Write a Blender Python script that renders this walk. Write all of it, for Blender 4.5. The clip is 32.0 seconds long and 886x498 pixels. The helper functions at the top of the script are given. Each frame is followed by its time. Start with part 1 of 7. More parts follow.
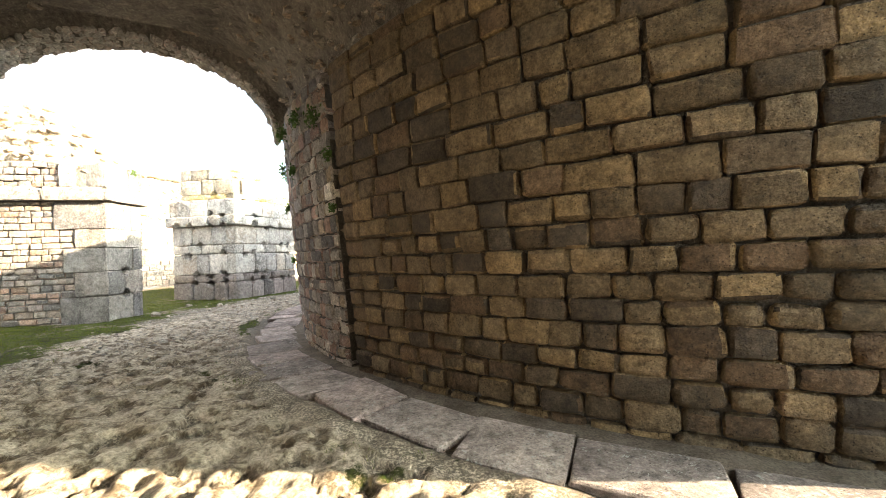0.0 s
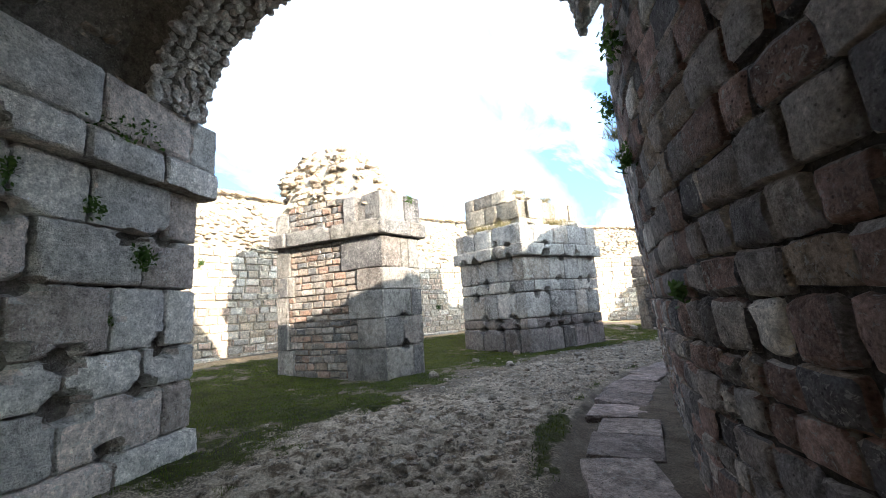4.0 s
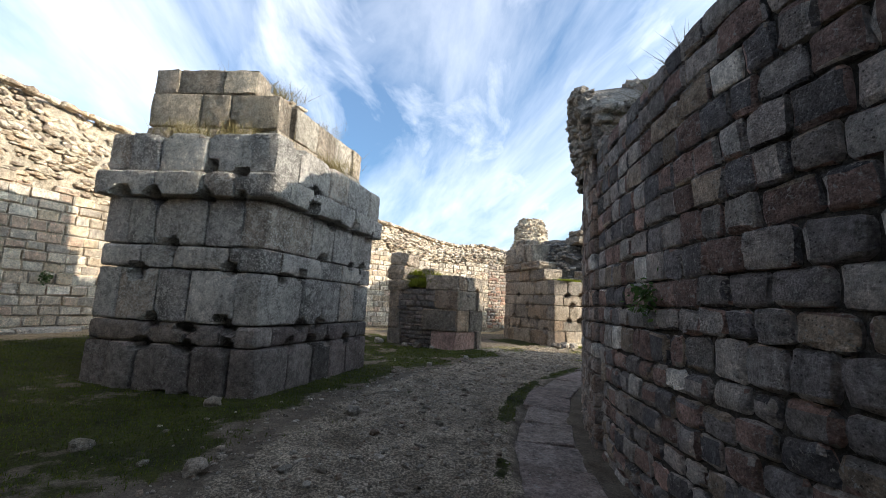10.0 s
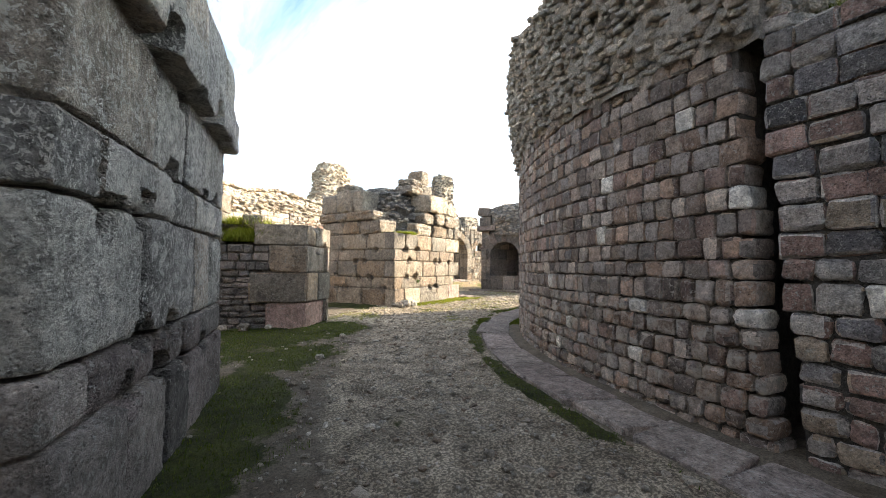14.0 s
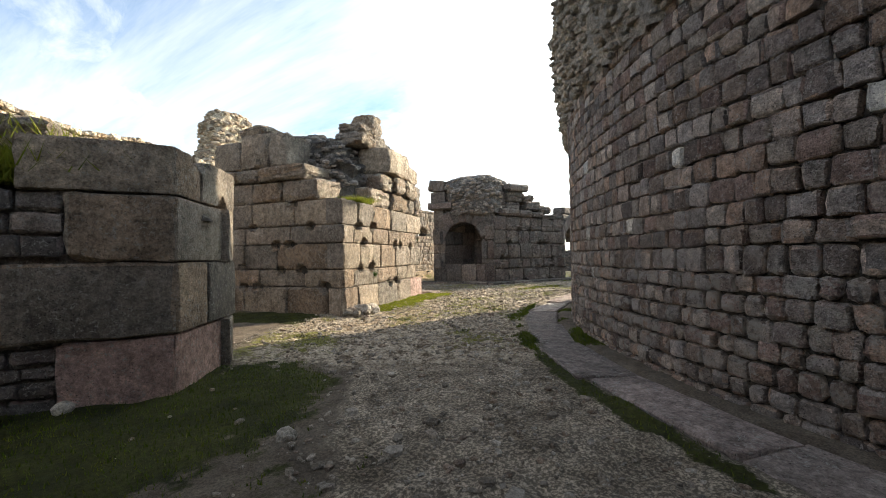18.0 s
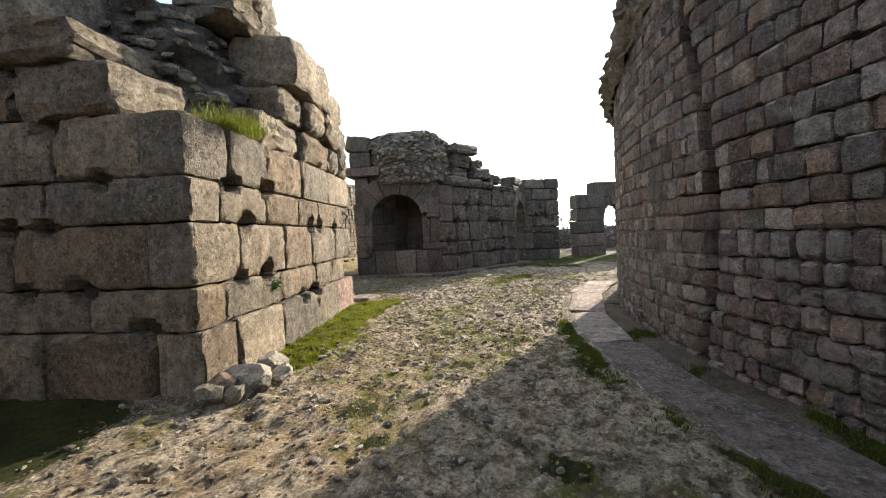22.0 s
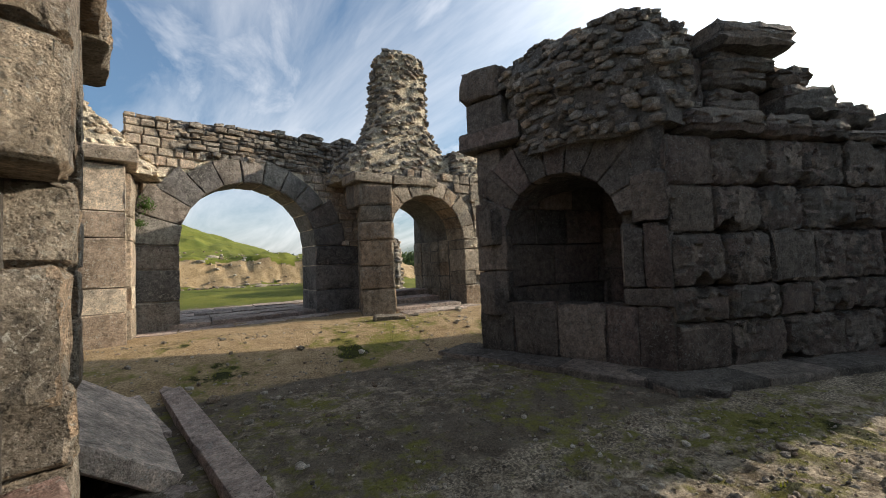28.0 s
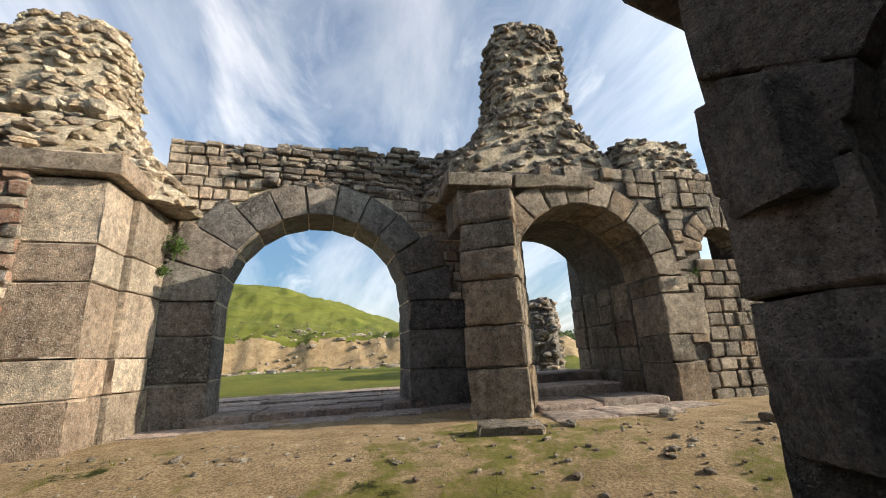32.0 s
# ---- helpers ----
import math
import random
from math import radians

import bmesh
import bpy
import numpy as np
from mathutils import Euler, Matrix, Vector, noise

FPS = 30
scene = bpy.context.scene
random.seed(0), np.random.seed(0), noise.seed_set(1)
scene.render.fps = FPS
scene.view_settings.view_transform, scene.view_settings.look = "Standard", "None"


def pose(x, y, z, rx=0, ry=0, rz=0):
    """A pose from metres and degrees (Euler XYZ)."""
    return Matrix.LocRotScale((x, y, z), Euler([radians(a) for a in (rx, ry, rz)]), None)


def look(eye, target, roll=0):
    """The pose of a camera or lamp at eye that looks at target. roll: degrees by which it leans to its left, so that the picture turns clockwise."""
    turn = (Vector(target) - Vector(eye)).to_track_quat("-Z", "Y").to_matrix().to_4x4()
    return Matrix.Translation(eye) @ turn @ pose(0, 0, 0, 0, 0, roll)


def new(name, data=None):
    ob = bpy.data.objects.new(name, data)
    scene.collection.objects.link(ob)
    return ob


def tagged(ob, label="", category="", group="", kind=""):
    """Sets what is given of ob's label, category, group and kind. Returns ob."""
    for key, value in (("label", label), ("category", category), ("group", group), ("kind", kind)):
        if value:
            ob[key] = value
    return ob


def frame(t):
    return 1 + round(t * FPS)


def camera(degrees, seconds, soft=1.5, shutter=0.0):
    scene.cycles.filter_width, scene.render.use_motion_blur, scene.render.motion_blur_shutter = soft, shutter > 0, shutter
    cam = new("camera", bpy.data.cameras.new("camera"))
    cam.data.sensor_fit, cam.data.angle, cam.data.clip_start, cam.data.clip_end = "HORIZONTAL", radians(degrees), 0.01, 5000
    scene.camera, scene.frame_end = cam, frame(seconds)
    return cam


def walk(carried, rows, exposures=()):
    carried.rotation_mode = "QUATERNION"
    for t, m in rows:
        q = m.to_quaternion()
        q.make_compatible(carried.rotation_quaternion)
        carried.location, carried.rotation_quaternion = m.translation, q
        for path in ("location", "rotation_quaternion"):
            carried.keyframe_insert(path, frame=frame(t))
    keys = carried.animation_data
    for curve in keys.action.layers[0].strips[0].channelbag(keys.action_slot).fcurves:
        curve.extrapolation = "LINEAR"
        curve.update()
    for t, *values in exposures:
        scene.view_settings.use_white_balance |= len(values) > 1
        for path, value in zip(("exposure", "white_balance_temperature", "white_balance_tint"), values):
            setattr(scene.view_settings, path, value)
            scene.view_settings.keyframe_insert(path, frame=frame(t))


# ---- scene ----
cam = camera(96.5, 32.0, soft=0.8)
PATH = [
    (0, (-1.043, 0.369, 1.497), (-1.008, 2.368, 1.523), -2.4),
    (0.5, (-1.45, 1.028, 1.504), (-1.651, 3.017, 1.532), -3.3),
    (1, (-1.761, 1.694, 1.554), (-2.204, 3.643, 1.62), -3.9),
    (1.5, (-1.993, 2.266, 1.605), (-2.657, 4.149, 1.722), -4.5),
    (2, (-2.285, 2.904, 1.615), (-3.154, 4.696, 1.8), -4.4),
    (2.5, (-2.504, 3.555, 1.546), (-3.511, 5.266, 1.791), -4.5),
    (3, (-2.847, 4.205, 1.517), (-3.937, 5.861, 1.785), -4.0),
    (3.5, (-3.117, 4.763, 1.468), (-4.298, 6.348, 1.771), -4.2),
    (5.5, (-3.991, 6.801, 1.537), (-5.282, 8.299, 1.834), -3.2),
    (6, (-4.11, 7.336, 1.566), (-5.413, 8.823, 1.866), -3.3),
    (6.5, (-4.269, 7.832, 1.588), (-5.578, 9.314, 1.888), -3.2),
    (7, (-4.564, 8.237, 1.574), (-5.872, 9.719, 1.88), -3.1),
    (7.5, (-4.921, 8.554, 1.558), (-6.193, 10.067, 1.865), -2.9),
    (8, (-5.248, 8.855, 1.591), (-6.41, 10.456, 1.889), -2.3),
    (8.5, (-5.569, 9.148, 1.544), (-6.516, 10.881, 1.859), -1.5),
    (9, (-5.886, 9.502, 1.548), (-6.536, 11.37, 1.845), 0.2),
    (9.5, (-6.317, 10.1, 1.594), (-6.605, 12.06, 1.871), 2.1),
    (10, (-6.68, 10.444, 1.578), (-6.61, 12.424, 1.851), 3.1),
    (10.5, (-7.023, 10.828, 1.537), (-6.692, 12.784, 1.789), 2.8),
    (11, (-7.416, 11.238, 1.513), (-6.852, 13.144, 1.737), 2.3),
    (11.5, (-7.77, 11.686, 1.484), (-7.031, 13.533, 1.683), 2.0),
    (12, (-8.073, 12.16, 1.525), (-7.17, 13.936, 1.701), 1.7),
    (12.5, (-8.41, 12.614, 1.55), (-7.374, 14.317, 1.713), 1.4),
    (13, (-8.645, 13.177, 1.558), (-7.524, 14.828, 1.679), 0.9),
    (13.5, (-8.876, 13.719, 1.562), (-7.683, 15.321, 1.661), 0.2),
    (14, (-8.941, 14.279, 1.559), (-7.722, 15.863, 1.646), 0.4),
    (14.5, (-8.861, 14.908, 1.561), (-7.597, 16.457, 1.625), 0.0),
    (16.5, (-7.908, 17.725, 1.572), (-6.489, 19.135, 1.579), -1.2),
    (17, (-7.549, 18.372, 1.543), (-6.121, 19.773, 1.561), -0.8),
    (17.5, (-7.3, 18.965, 1.485), (-5.84, 20.331, 1.504), -1.5),
    (18, (-6.969, 19.514, 1.388), (-5.43, 20.791, 1.426), -0.8),
    (18.5, (-6.6, 20.033, 1.348), (-4.995, 21.226, 1.394), -0.4),
    (19, (-6.106, 20.538, 1.404), (-4.454, 21.665, 1.427), -1.1),
    (19.5, (-5.816, 21.153, 1.501), (-4.088, 22.159, 1.486), -1.5),
    (20, (-5.54, 21.748, 1.545), (-3.773, 22.682, 1.496), -1.9),
    (20.5, (-5.091, 22.276, 1.501), (-3.301, 23.167, 1.439), -2.0),
    (21, (-4.611, 22.752, 1.498), (-2.82, 23.639, 1.427), -2.2),
    (21.5, (-4.129, 23.143, 1.519), (-2.337, 24.029, 1.442), -2.4),
    (22, (-3.556, 23.597, 1.526), (-1.755, 24.464, 1.453), -2.4),
    (22.5, (-3.058, 23.907, 1.502), (-1.265, 24.791, 1.448), -3.0),
    (23, (-2.441, 24.118, 1.458), (-0.661, 25.029, 1.414), -3.8),
    (23.5, (-1.554, 24.46, 1.508), (0.205, 25.411, 1.46), -4.0),
    (24, (-0.9, 24.649, 1.534), (0.834, 25.643, 1.485), -4.0),
    (24.5, (-0.038, 25.129, 1.648), (1.69, 26.133, 1.566), -2.3),
    (26.5, (2.872, 25.815, 1.392), (4.296, 27.22, 1.384), -0.8),
    (27, (3.469, 26.109, 1.415), (4.776, 27.623, 1.438), -0.9),
    (27.5, (3.948, 26.465, 1.651), (5.098, 28.1, 1.687), -1.8),
    (28, (4.391, 27.048, 1.688), (5.404, 28.77, 1.772), -2.3),
    (28.5, (4.719, 27.483, 1.754), (5.606, 29.271, 1.883), -2.4),
    (29, (5.084, 27.989, 1.74), (5.849, 29.826, 1.937), -2.7),
    (29.5, (5.488, 28.507, 1.664), (6.181, 30.368, 1.9), -2.9),
    (30, (5.868, 28.962, 1.604), (6.514, 30.836, 1.874), -2.7),
    (30.5, (6.164, 29.58, 1.571), (6.765, 31.462, 1.881), -2.9),
    (31, (6.347, 30.242, 1.508), (6.896, 32.129, 1.877), -3.1),
    (31.5, (6.614, 30.753, 1.444), (6.996, 32.666, 1.885), -3.0),
    (32, (6.858, 31.179, 1.326), (7.081, 33.096, 1.851), -2.9),
]
walk(cam, [(t, look(eye, target, roll)) for t, eye, target, roll in PATH],
     exposures=[(0.0, 3.6, 7500, 10), (2.0, 3.75, 6700, 10), (3.5, 2.9, 6200, 10), (5.5, 0.75, 6050, 10), (8.0, 0.65, 6000, 10), (10.5, 1.2, 6400, 10), (12.5, 1.75, 6900, 10), (14.5, 2.0, 6800, 10), (17.0, 1.4, 6900, 10), (20.0, 1.2, 6800, 10), (24.0, 0.8, 6700, 10), (26.8, 0.2, 6500, 10), (28.4, 0.62, 6800, 10), (30.0, 0.95, 6900, 10), (32.0, 0.72, 6800, 10)])

# ---- light ----
SUN_AZ, SUN_EL = -9.0, 18.8          # degrees, anticlockwise from +x, and above the horizon
sun_dir = Vector((math.cos(radians(SUN_AZ)) * math.cos(radians(SUN_EL)), math.sin(radians(SUN_AZ)) * math.cos(radians(SUN_EL)), math.sin(radians(SUN_EL))))
sun_data = bpy.data.lights.new("sun", "SUN")
sun_data.energy, sun_data.angle, sun_data.color = 5.0, radians(0.6), (1.0, 0.87, 0.70)
sun = new("sun", sun_data)
sun.rotation_euler = sun_dir.to_track_quat("Z", "Y").to_euler()

world = bpy.data.worlds.new("sky")
scene.world = world
world.use_nodes = True
wn, wl = world.node_tree.nodes, world.node_tree.links
wn.clear()
w_out, w_bg = wn.new("ShaderNodeOutputWorld"), wn.new("ShaderNodeBackground")
w_sky = wn.new("ShaderNodeTexSky")
w_sky.sky_type, w_sky.sun_disc = "NISHITA", False
w_sky.sun_elevation, w_sky.sun_rotation = radians(SUN_EL), radians(90 - SUN_AZ)
w_sky.air_density, w_sky.dust_density, w_sky.ozone_density = 1.0, 4.0, 3.0
w_co = wn.new("ShaderNodeTexCoord")
# thin high cloud in long streaks on a flat layer overhead
w_sep = wn.new("ShaderNodeSeparateXYZ")
wl.new(w_co.outputs["Generated"], w_sep.inputs["Vector"])
w_h = wn.new("ShaderNodeMath")
w_h.operation, w_h.use_clamp = "MAXIMUM", False
w_h.inputs[1].default_value = 0.0
wl.new(w_sep.outputs["Z"], w_h.inputs[0])
w_h2 = wn.new("ShaderNodeMath")
w_h2.operation = "ADD"
w_h2.inputs[1].default_value = 0.22
wl.new(w_h.outputs[0], w_h2.inputs[0])
w_div = wn.new("ShaderNodeVectorMath")
w_div.operation = "DIVIDE"
w_com = wn.new("ShaderNodeCombineXYZ")
for key in ("X", "Y"):
    wl.new(w_h2.outputs[0], w_com.inputs[key])
w_com.inputs["Z"].default_value = 1.0
wl.new(w_co.outputs["Generated"], w_div.inputs[0])
wl.new(w_com.outputs["Vector"], w_div.inputs[1])


def cloud_layer(turn, along, across, scale, lo, hi, seed_z):
    tn = wn.new("ShaderNodeMapping")
    tn.inputs["Rotation"].default_value = (0, 0, radians(-turn))
    wl.new(w_div.outputs["Vector"], tn.inputs["Vector"])
    mp = wn.new("ShaderNodeMapping")
    mp.inputs["Location"].default_value = (0, 0, seed_z)
    mp.inputs["Scale"].default_value = (along, across, 0.0)
    wl.new(tn.outputs["Vector"], mp.inputs["Vector"])
    no = wn.new("ShaderNodeTexNoise")
    no.inputs["Scale"].default_value, no.inputs["Detail"].default_value, no.inputs["Roughness"].default_value = scale, 8.0, 0.60
    no.inputs["Distortion"].default_value = 0.5
    wl.new(mp.outputs["Vector"], no.inputs["Vector"])
    rp = wn.new("ShaderNodeValToRGB")
    rp.color_ramp.elements[0].position, rp.color_ramp.elements[1].position = lo, hi
    wl.new(no.outputs["Fac"], rp.inputs["Fac"])
    return rp.outputs["Color"]


w_a, w_b = cloud_layer(99, 0.30, 1.0, 1.3, 0.42, 0.86, 0.3), cloud_layer(86, 0.7, 1.3, 2.6, 0.48, 0.92, 4.0)
w_max = wn.new("ShaderNodeMath")
w_max.operation = "MAXIMUM"
wl.new(w_a, w_max.inputs[0])
wl.new(w_b, w_max.inputs[1])
w_fac = wn.new("ShaderNodeMath")
w_fac.operation = "MULTIPLY"
w_fac.inputs[1].default_value = 0.75
w_veil = wn.new("ShaderNodeMath")
w_veil.operation = "ADD"
w_veil.inputs[1].default_value = 0.07
wl.new(w_max.outputs[0], w_veil.inputs[0])
wl.new(w_veil.outputs[0], w_fac.inputs[0])
# thin cloud is denser and far brighter towards the sun
w_dot = wn.new("ShaderNodeVectorMath")
w_dot.operation = "DOT_PRODUCT"
w_dot.inputs[1].default_value = sun_dir
wl.new(w_co.outputs["Generated"], w_dot.inputs[0])
w_toward = wn.new("ShaderNodeMath")
w_toward.operation, w_toward.use_clamp = "MAXIMUM", True
w_toward.inputs[1].default_value = 0.0
wl.new(w_dot.outputs["Value"], w_toward.inputs[0])
w_pow = wn.new("ShaderNodeMath")
w_pow.operation = "POWER"
w_pow.inputs[1].default_value = 5.0
wl.new(w_toward.outputs[0], w_pow.inputs[0])
w_dense = wn.new("ShaderNodeMath")
w_dense.operation, w_dense.use_clamp = "MULTIPLY_ADD", True
w_dense.inputs[1].default_value = 0.35
wl.new(w_pow.outputs[0], w_dense.inputs[0])
wl.new(w_fac.outputs[0], w_dense.inputs[2])
w_bright = wn.new("ShaderNodeMath")
w_bright.operation = "MULTIPLY_ADD"
w_bright.inputs[1].default_value, w_bright.inputs[2].default_value = 2.2, 0.95
wl.new(w_pow.outputs[0], w_bright.inputs[0])
w_cloud = wn.new("ShaderNodeVectorMath")
w_cloud.operation = "SCALE"
w_cloud.inputs[0].default_value = (10.8, 10.8, 11.0)
wl.new(w_bright.outputs[0], w_cloud.inputs["Scale"])
w_mix = wn.new("ShaderNodeMix")
w_mix.data_type = "RGBA"
wl.new(w_cloud.outputs["Vector"], w_mix.inputs["B"])
wl.new(w_dense.outputs[0], w_mix.inputs["Factor"])
w_tint = wn.new("ShaderNodeMix")
w_tint.data_type, w_tint.blend_type = "RGBA", "MULTIPLY"
w_tint.inputs["Factor"].default_value = 1.0
w_tint.inputs["B"].default_value = (0.80, 1.20, 1.36, 1)
wl.new(w_sky.outputs["Color"], w_tint.inputs["A"])
wl.new(w_tint.outputs["Result"], w_mix.inputs["A"])
wl.new(w_mix.outputs["Result"], w_bg.inputs["Color"])
w_bg.inputs["Strength"].default_value = 0.1
wl.new(w_bg.outputs["Background"], w_out.inputs["Surface"])


# ---- materials ----
def node_mat(name):
    m = bpy.data.materials.new(name)
    m.use_nodes = True
    nt = m.node_tree
    return m, nt.nodes, nt.links, nt.nodes["Principled BSDF"]


def ramp_node(nodes, stops, kind="LINEAR"):
    r = nodes.new("ShaderNodeValToRGB")
    r.color_ramp.interpolation = kind
    while len(r.color_ramp.elements) < len(stops):
        r.color_ramp.elements.new(0.5)
    for el, (pos, c) in zip(r.color_ramp.elements, stops):
        el.position = pos
        el.color = (*c, 1) if len(c) == 3 else (c[0], c[0], c[0], 1)
    return r


def noise_node(nodes, links, vec, scale, detail=4.0, rough=0.6, distort=0.0):
    n = nodes.new("ShaderNodeTexNoise")
    n.inputs["Scale"].default_value, n.inputs["Detail"].default_value = scale, detail
    n.inputs["Roughness"].default_value, n.inputs["Distortion"].default_value = rough, distort
    links.new(vec, n.inputs["Vector"])
    return n.outputs["Fac"]


def mix_node(nodes, links, kind, fac, a, b):
    n = nodes.new("ShaderNodeMix")
    n.data_type, n.blend_type = "RGBA", kind
    for key, v in (("Factor", fac), ("A", a), ("B", b)):
        if isinstance(v, (int, float)):
            n.inputs[key].default_value = v
        elif isinstance(v, tuple):
            n.inputs[key].default_value = (*v, 1)
        else:
            links.new(v, n.inputs[key])
    return n.outputs["Result"]


def stone_mat(name, tones, grain=1.0, lichen=0.25, lichen_tone=(0.42, 0.41, 0.37), dirt=0.5, bump=0.5, moss=0.0, rough=0.9, vary=0.3, smear=None, coarse=0.0):
    """Weathered stone. tones: colours from which each stone takes its own."""
    m, nodes, links, bsdf = node_mat(name)
    geo, info = nodes.new("ShaderNodeNewGeometry"), nodes.new("ShaderNodeObjectInfo")
    pos = geo.outputs["Position"]
    add = nodes.new("ShaderNodeMath")
    add.operation = "ADD"
    links.new(geo.outputs["Random Per Island"], add.inputs[0])
    links.new(info.outputs["Random"], add.inputs[1])
    fr = nodes.new("ShaderNodeMath")
    fr.operation = "FRACT"
    links.new(add.outputs[0], fr.inputs[0])
    stops = [(i / len(tones), tuple(min(0.8, 1.42 * v) for v in c)) for i, c in enumerate(tones)]   # the wear below takes about a third
    own = ramp_node(nodes, stops, "CONSTANT")
    links.new(fr.outputs[0], own.inputs["Fac"])
    k7 = nodes.new("ShaderNodeMath")
    k7.operation = "MULTIPLY"
    k7.inputs[1].default_value = 17.31
    links.new(fr.outputs[0], k7.inputs[0])
    f7 = nodes.new("ShaderNodeMath")
    f7.operation = "FRACT"
    links.new(k7.outputs[0], f7.inputs[0])
    lum = ramp_node(nodes, [(0.0, (1 - vary,)), (1.0, (1 + vary,))])
    links.new(f7.outputs[0], lum.inputs["Fac"])
    own_col = mix_node(nodes, links, "MULTIPLY", 1.0, own.outputs["Color"], lum.outputs["Color"])
    # broad stains, water runs, mid blotches, pits and fine speckle
    stain = ramp_node(nodes, [(0.32, (1 - 0.7 * dirt,)), (0.6, (1.12,))])
    links.new(noise_node(nodes, links, pos, 1.6 * grain, 6, 0.7, 0.5), stain.inputs["Fac"])
    col = mix_node(nodes, links, "MULTIPLY", 1.0, own_col, stain.outputs["Color"])
    mp = nodes.new("ShaderNodeMapping")
    mp.inputs["Scale"].default_value = (3.2, 3.2, 0.5)
    links.new(pos, mp.inputs["Vector"])
    run = ramp_node(nodes, [(0.34, (1 - 0.8 * dirt,)), (0.5, (1.0,))])
    links.new(noise_node(nodes, links, mp.outputs["Vector"], 1.0, 7, 0.7), run.inputs["Fac"])
    col = mix_node(nodes, links, "MULTIPLY", 0.8, col, run.outputs["Color"])
    blot = ramp_node(nodes, [(0.37, (0.50,)), (0.64, (1.38,))])
    links.new(noise_node(nodes, links, pos, 11 * grain, 8, 0.75), blot.inputs["Fac"])
    col = mix_node(nodes, links, "MULTIPLY", 0.9, col, blot.outputs["Color"])
    speck = ramp_node(nodes, [(0.38, (0.56,)), (0.62, (1.34,))])
    fine = noise_node(nodes, links, pos, 42 * grain, 6, 0.8)
    links.new(fine, speck.inputs["Fac"])
    col = mix_node(nodes, links, "MULTIPLY", 0.8, col, speck.outputs["Color"])
    pv = nodes.new("ShaderNodeTexVoronoi")
    pv.inputs["Scale"].default_value = 34 * grain
    links.new(pos, pv.inputs["Vector"])
    # the pits' dark inside, put into the colour as shade
    pr = ramp_node(nodes, [(0.13, (0.30,)), (0.24, (1.0,))])
    links.new(pv.outputs["Distance"], pr.inputs["Fac"])
    pm = ramp_node(nodes, [(0.42, (0,)), (0.56, (1,))])
    links.new(noise_node(nodes, links, pos, 3.5 * grain, 5, 0.7), pm.inputs["Fac"])
    col = mix_node(nodes, links, "MULTIPLY", pm.outputs["Color"], col, pr.outputs["Color"])
    if lichen:
        sr = ramp_node(nodes, [(0.585 - 0.05 * lichen, (0,)), (0.60 - 0.05 * lichen, (0.9,))])
        links.new(noise_node(nodes, links, pos, 30 * grain, 7, 0.72, 0.6), sr.inputs["Fac"])
        sp = ramp_node(nodes, [(0.42 - 0.1 * lichen, (0.15,)), (0.58 - 0.1 * lichen, (1,))])
        links.new(noise_node(nodes, links, pos, 1.9, 5, 0.65, 0.4), sp.inputs["Fac"])
        sk = nodes.new("ShaderNodeMath")
        sk.operation = "MULTIPLY"
        links.new(sr.outputs["Color"], sk.inputs[0])
        links.new(sp.outputs["Color"], sk.inputs[1])
        col = mix_node(nodes, links, "MIX", sk.outputs[0], col, lichen_tone)
        lr = ramp_node(nodes, [(0.60 - 0.12 * lichen, (0,)), (0.65 - 0.12 * lichen, (1,))])
        links.new(noise_node(nodes, links, pos, 7.0 * grain, 12, 0.86, 0.8), lr.inputs["Fac"])
        lf = nodes.new("ShaderNodeMath")
        lf.operation = "MULTIPLY"
        lf.inputs[1].default_value = min(0.8, 0.4 + lichen * 0.7)
        links.new(lr.outputs["Color"], lf.inputs[0])
        col = mix_node(nodes, links, "MIX", lf.outputs[0], col, lichen_tone)
    if moss:
        mr = ramp_node(nodes, [(0.66 - 0.15 * moss, (0,)), (0.78 - 0.15 * moss, (1,))])
        links.new(noise_node(nodes, links, pos, 2.2, 7, 0.7, 0.3), mr.inputs["Fac"])
        col = mix_node(nodes, links, "MIX", mr.outputs["Color"], col, (0.07, 0.075, 0.035))
    if smear:
        # remains of white mortar on the lower courses
        sz = nodes.new("ShaderNodeSeparateXYZ")
        links.new(pos, sz.inputs["Vector"])
        zr = ramp_node(nodes, [(smear[0] / 5 - 0.03, (0,)), (smear[0] / 5 + 0.03, (1,)), (smear[1] / 5 - 0.03, (1,)), (smear[1] / 5 + 0.05, (0,))])
        zs = nodes.new("ShaderNodeMath")
        zs.operation = "MULTIPLY"
        zs.inputs[1].default_value = 0.2
        links.new(sz.outputs["Z"], zs.inputs[0])
        links.new(zs.outputs[0], zr.inputs["Fac"])
        nr2 = ramp_node(nodes, [(0.50, (0,)), (0.58, (0.75,))])
        links.new(noise_node(nodes, links, pos, 5.0, 10, 0.75, 0.6), nr2.inputs["Fac"])
        sm = nodes.new("ShaderNodeMath")
        sm.operation = "MULTIPLY"
        links.new(zr.outputs["Color"], sm.inputs[0])
        links.new(nr2.outputs["Color"], sm.inputs[1])
        col = mix_node(nodes, links, "MIX", sm.outputs[0], col, (0.46, 0.43, 0.385))
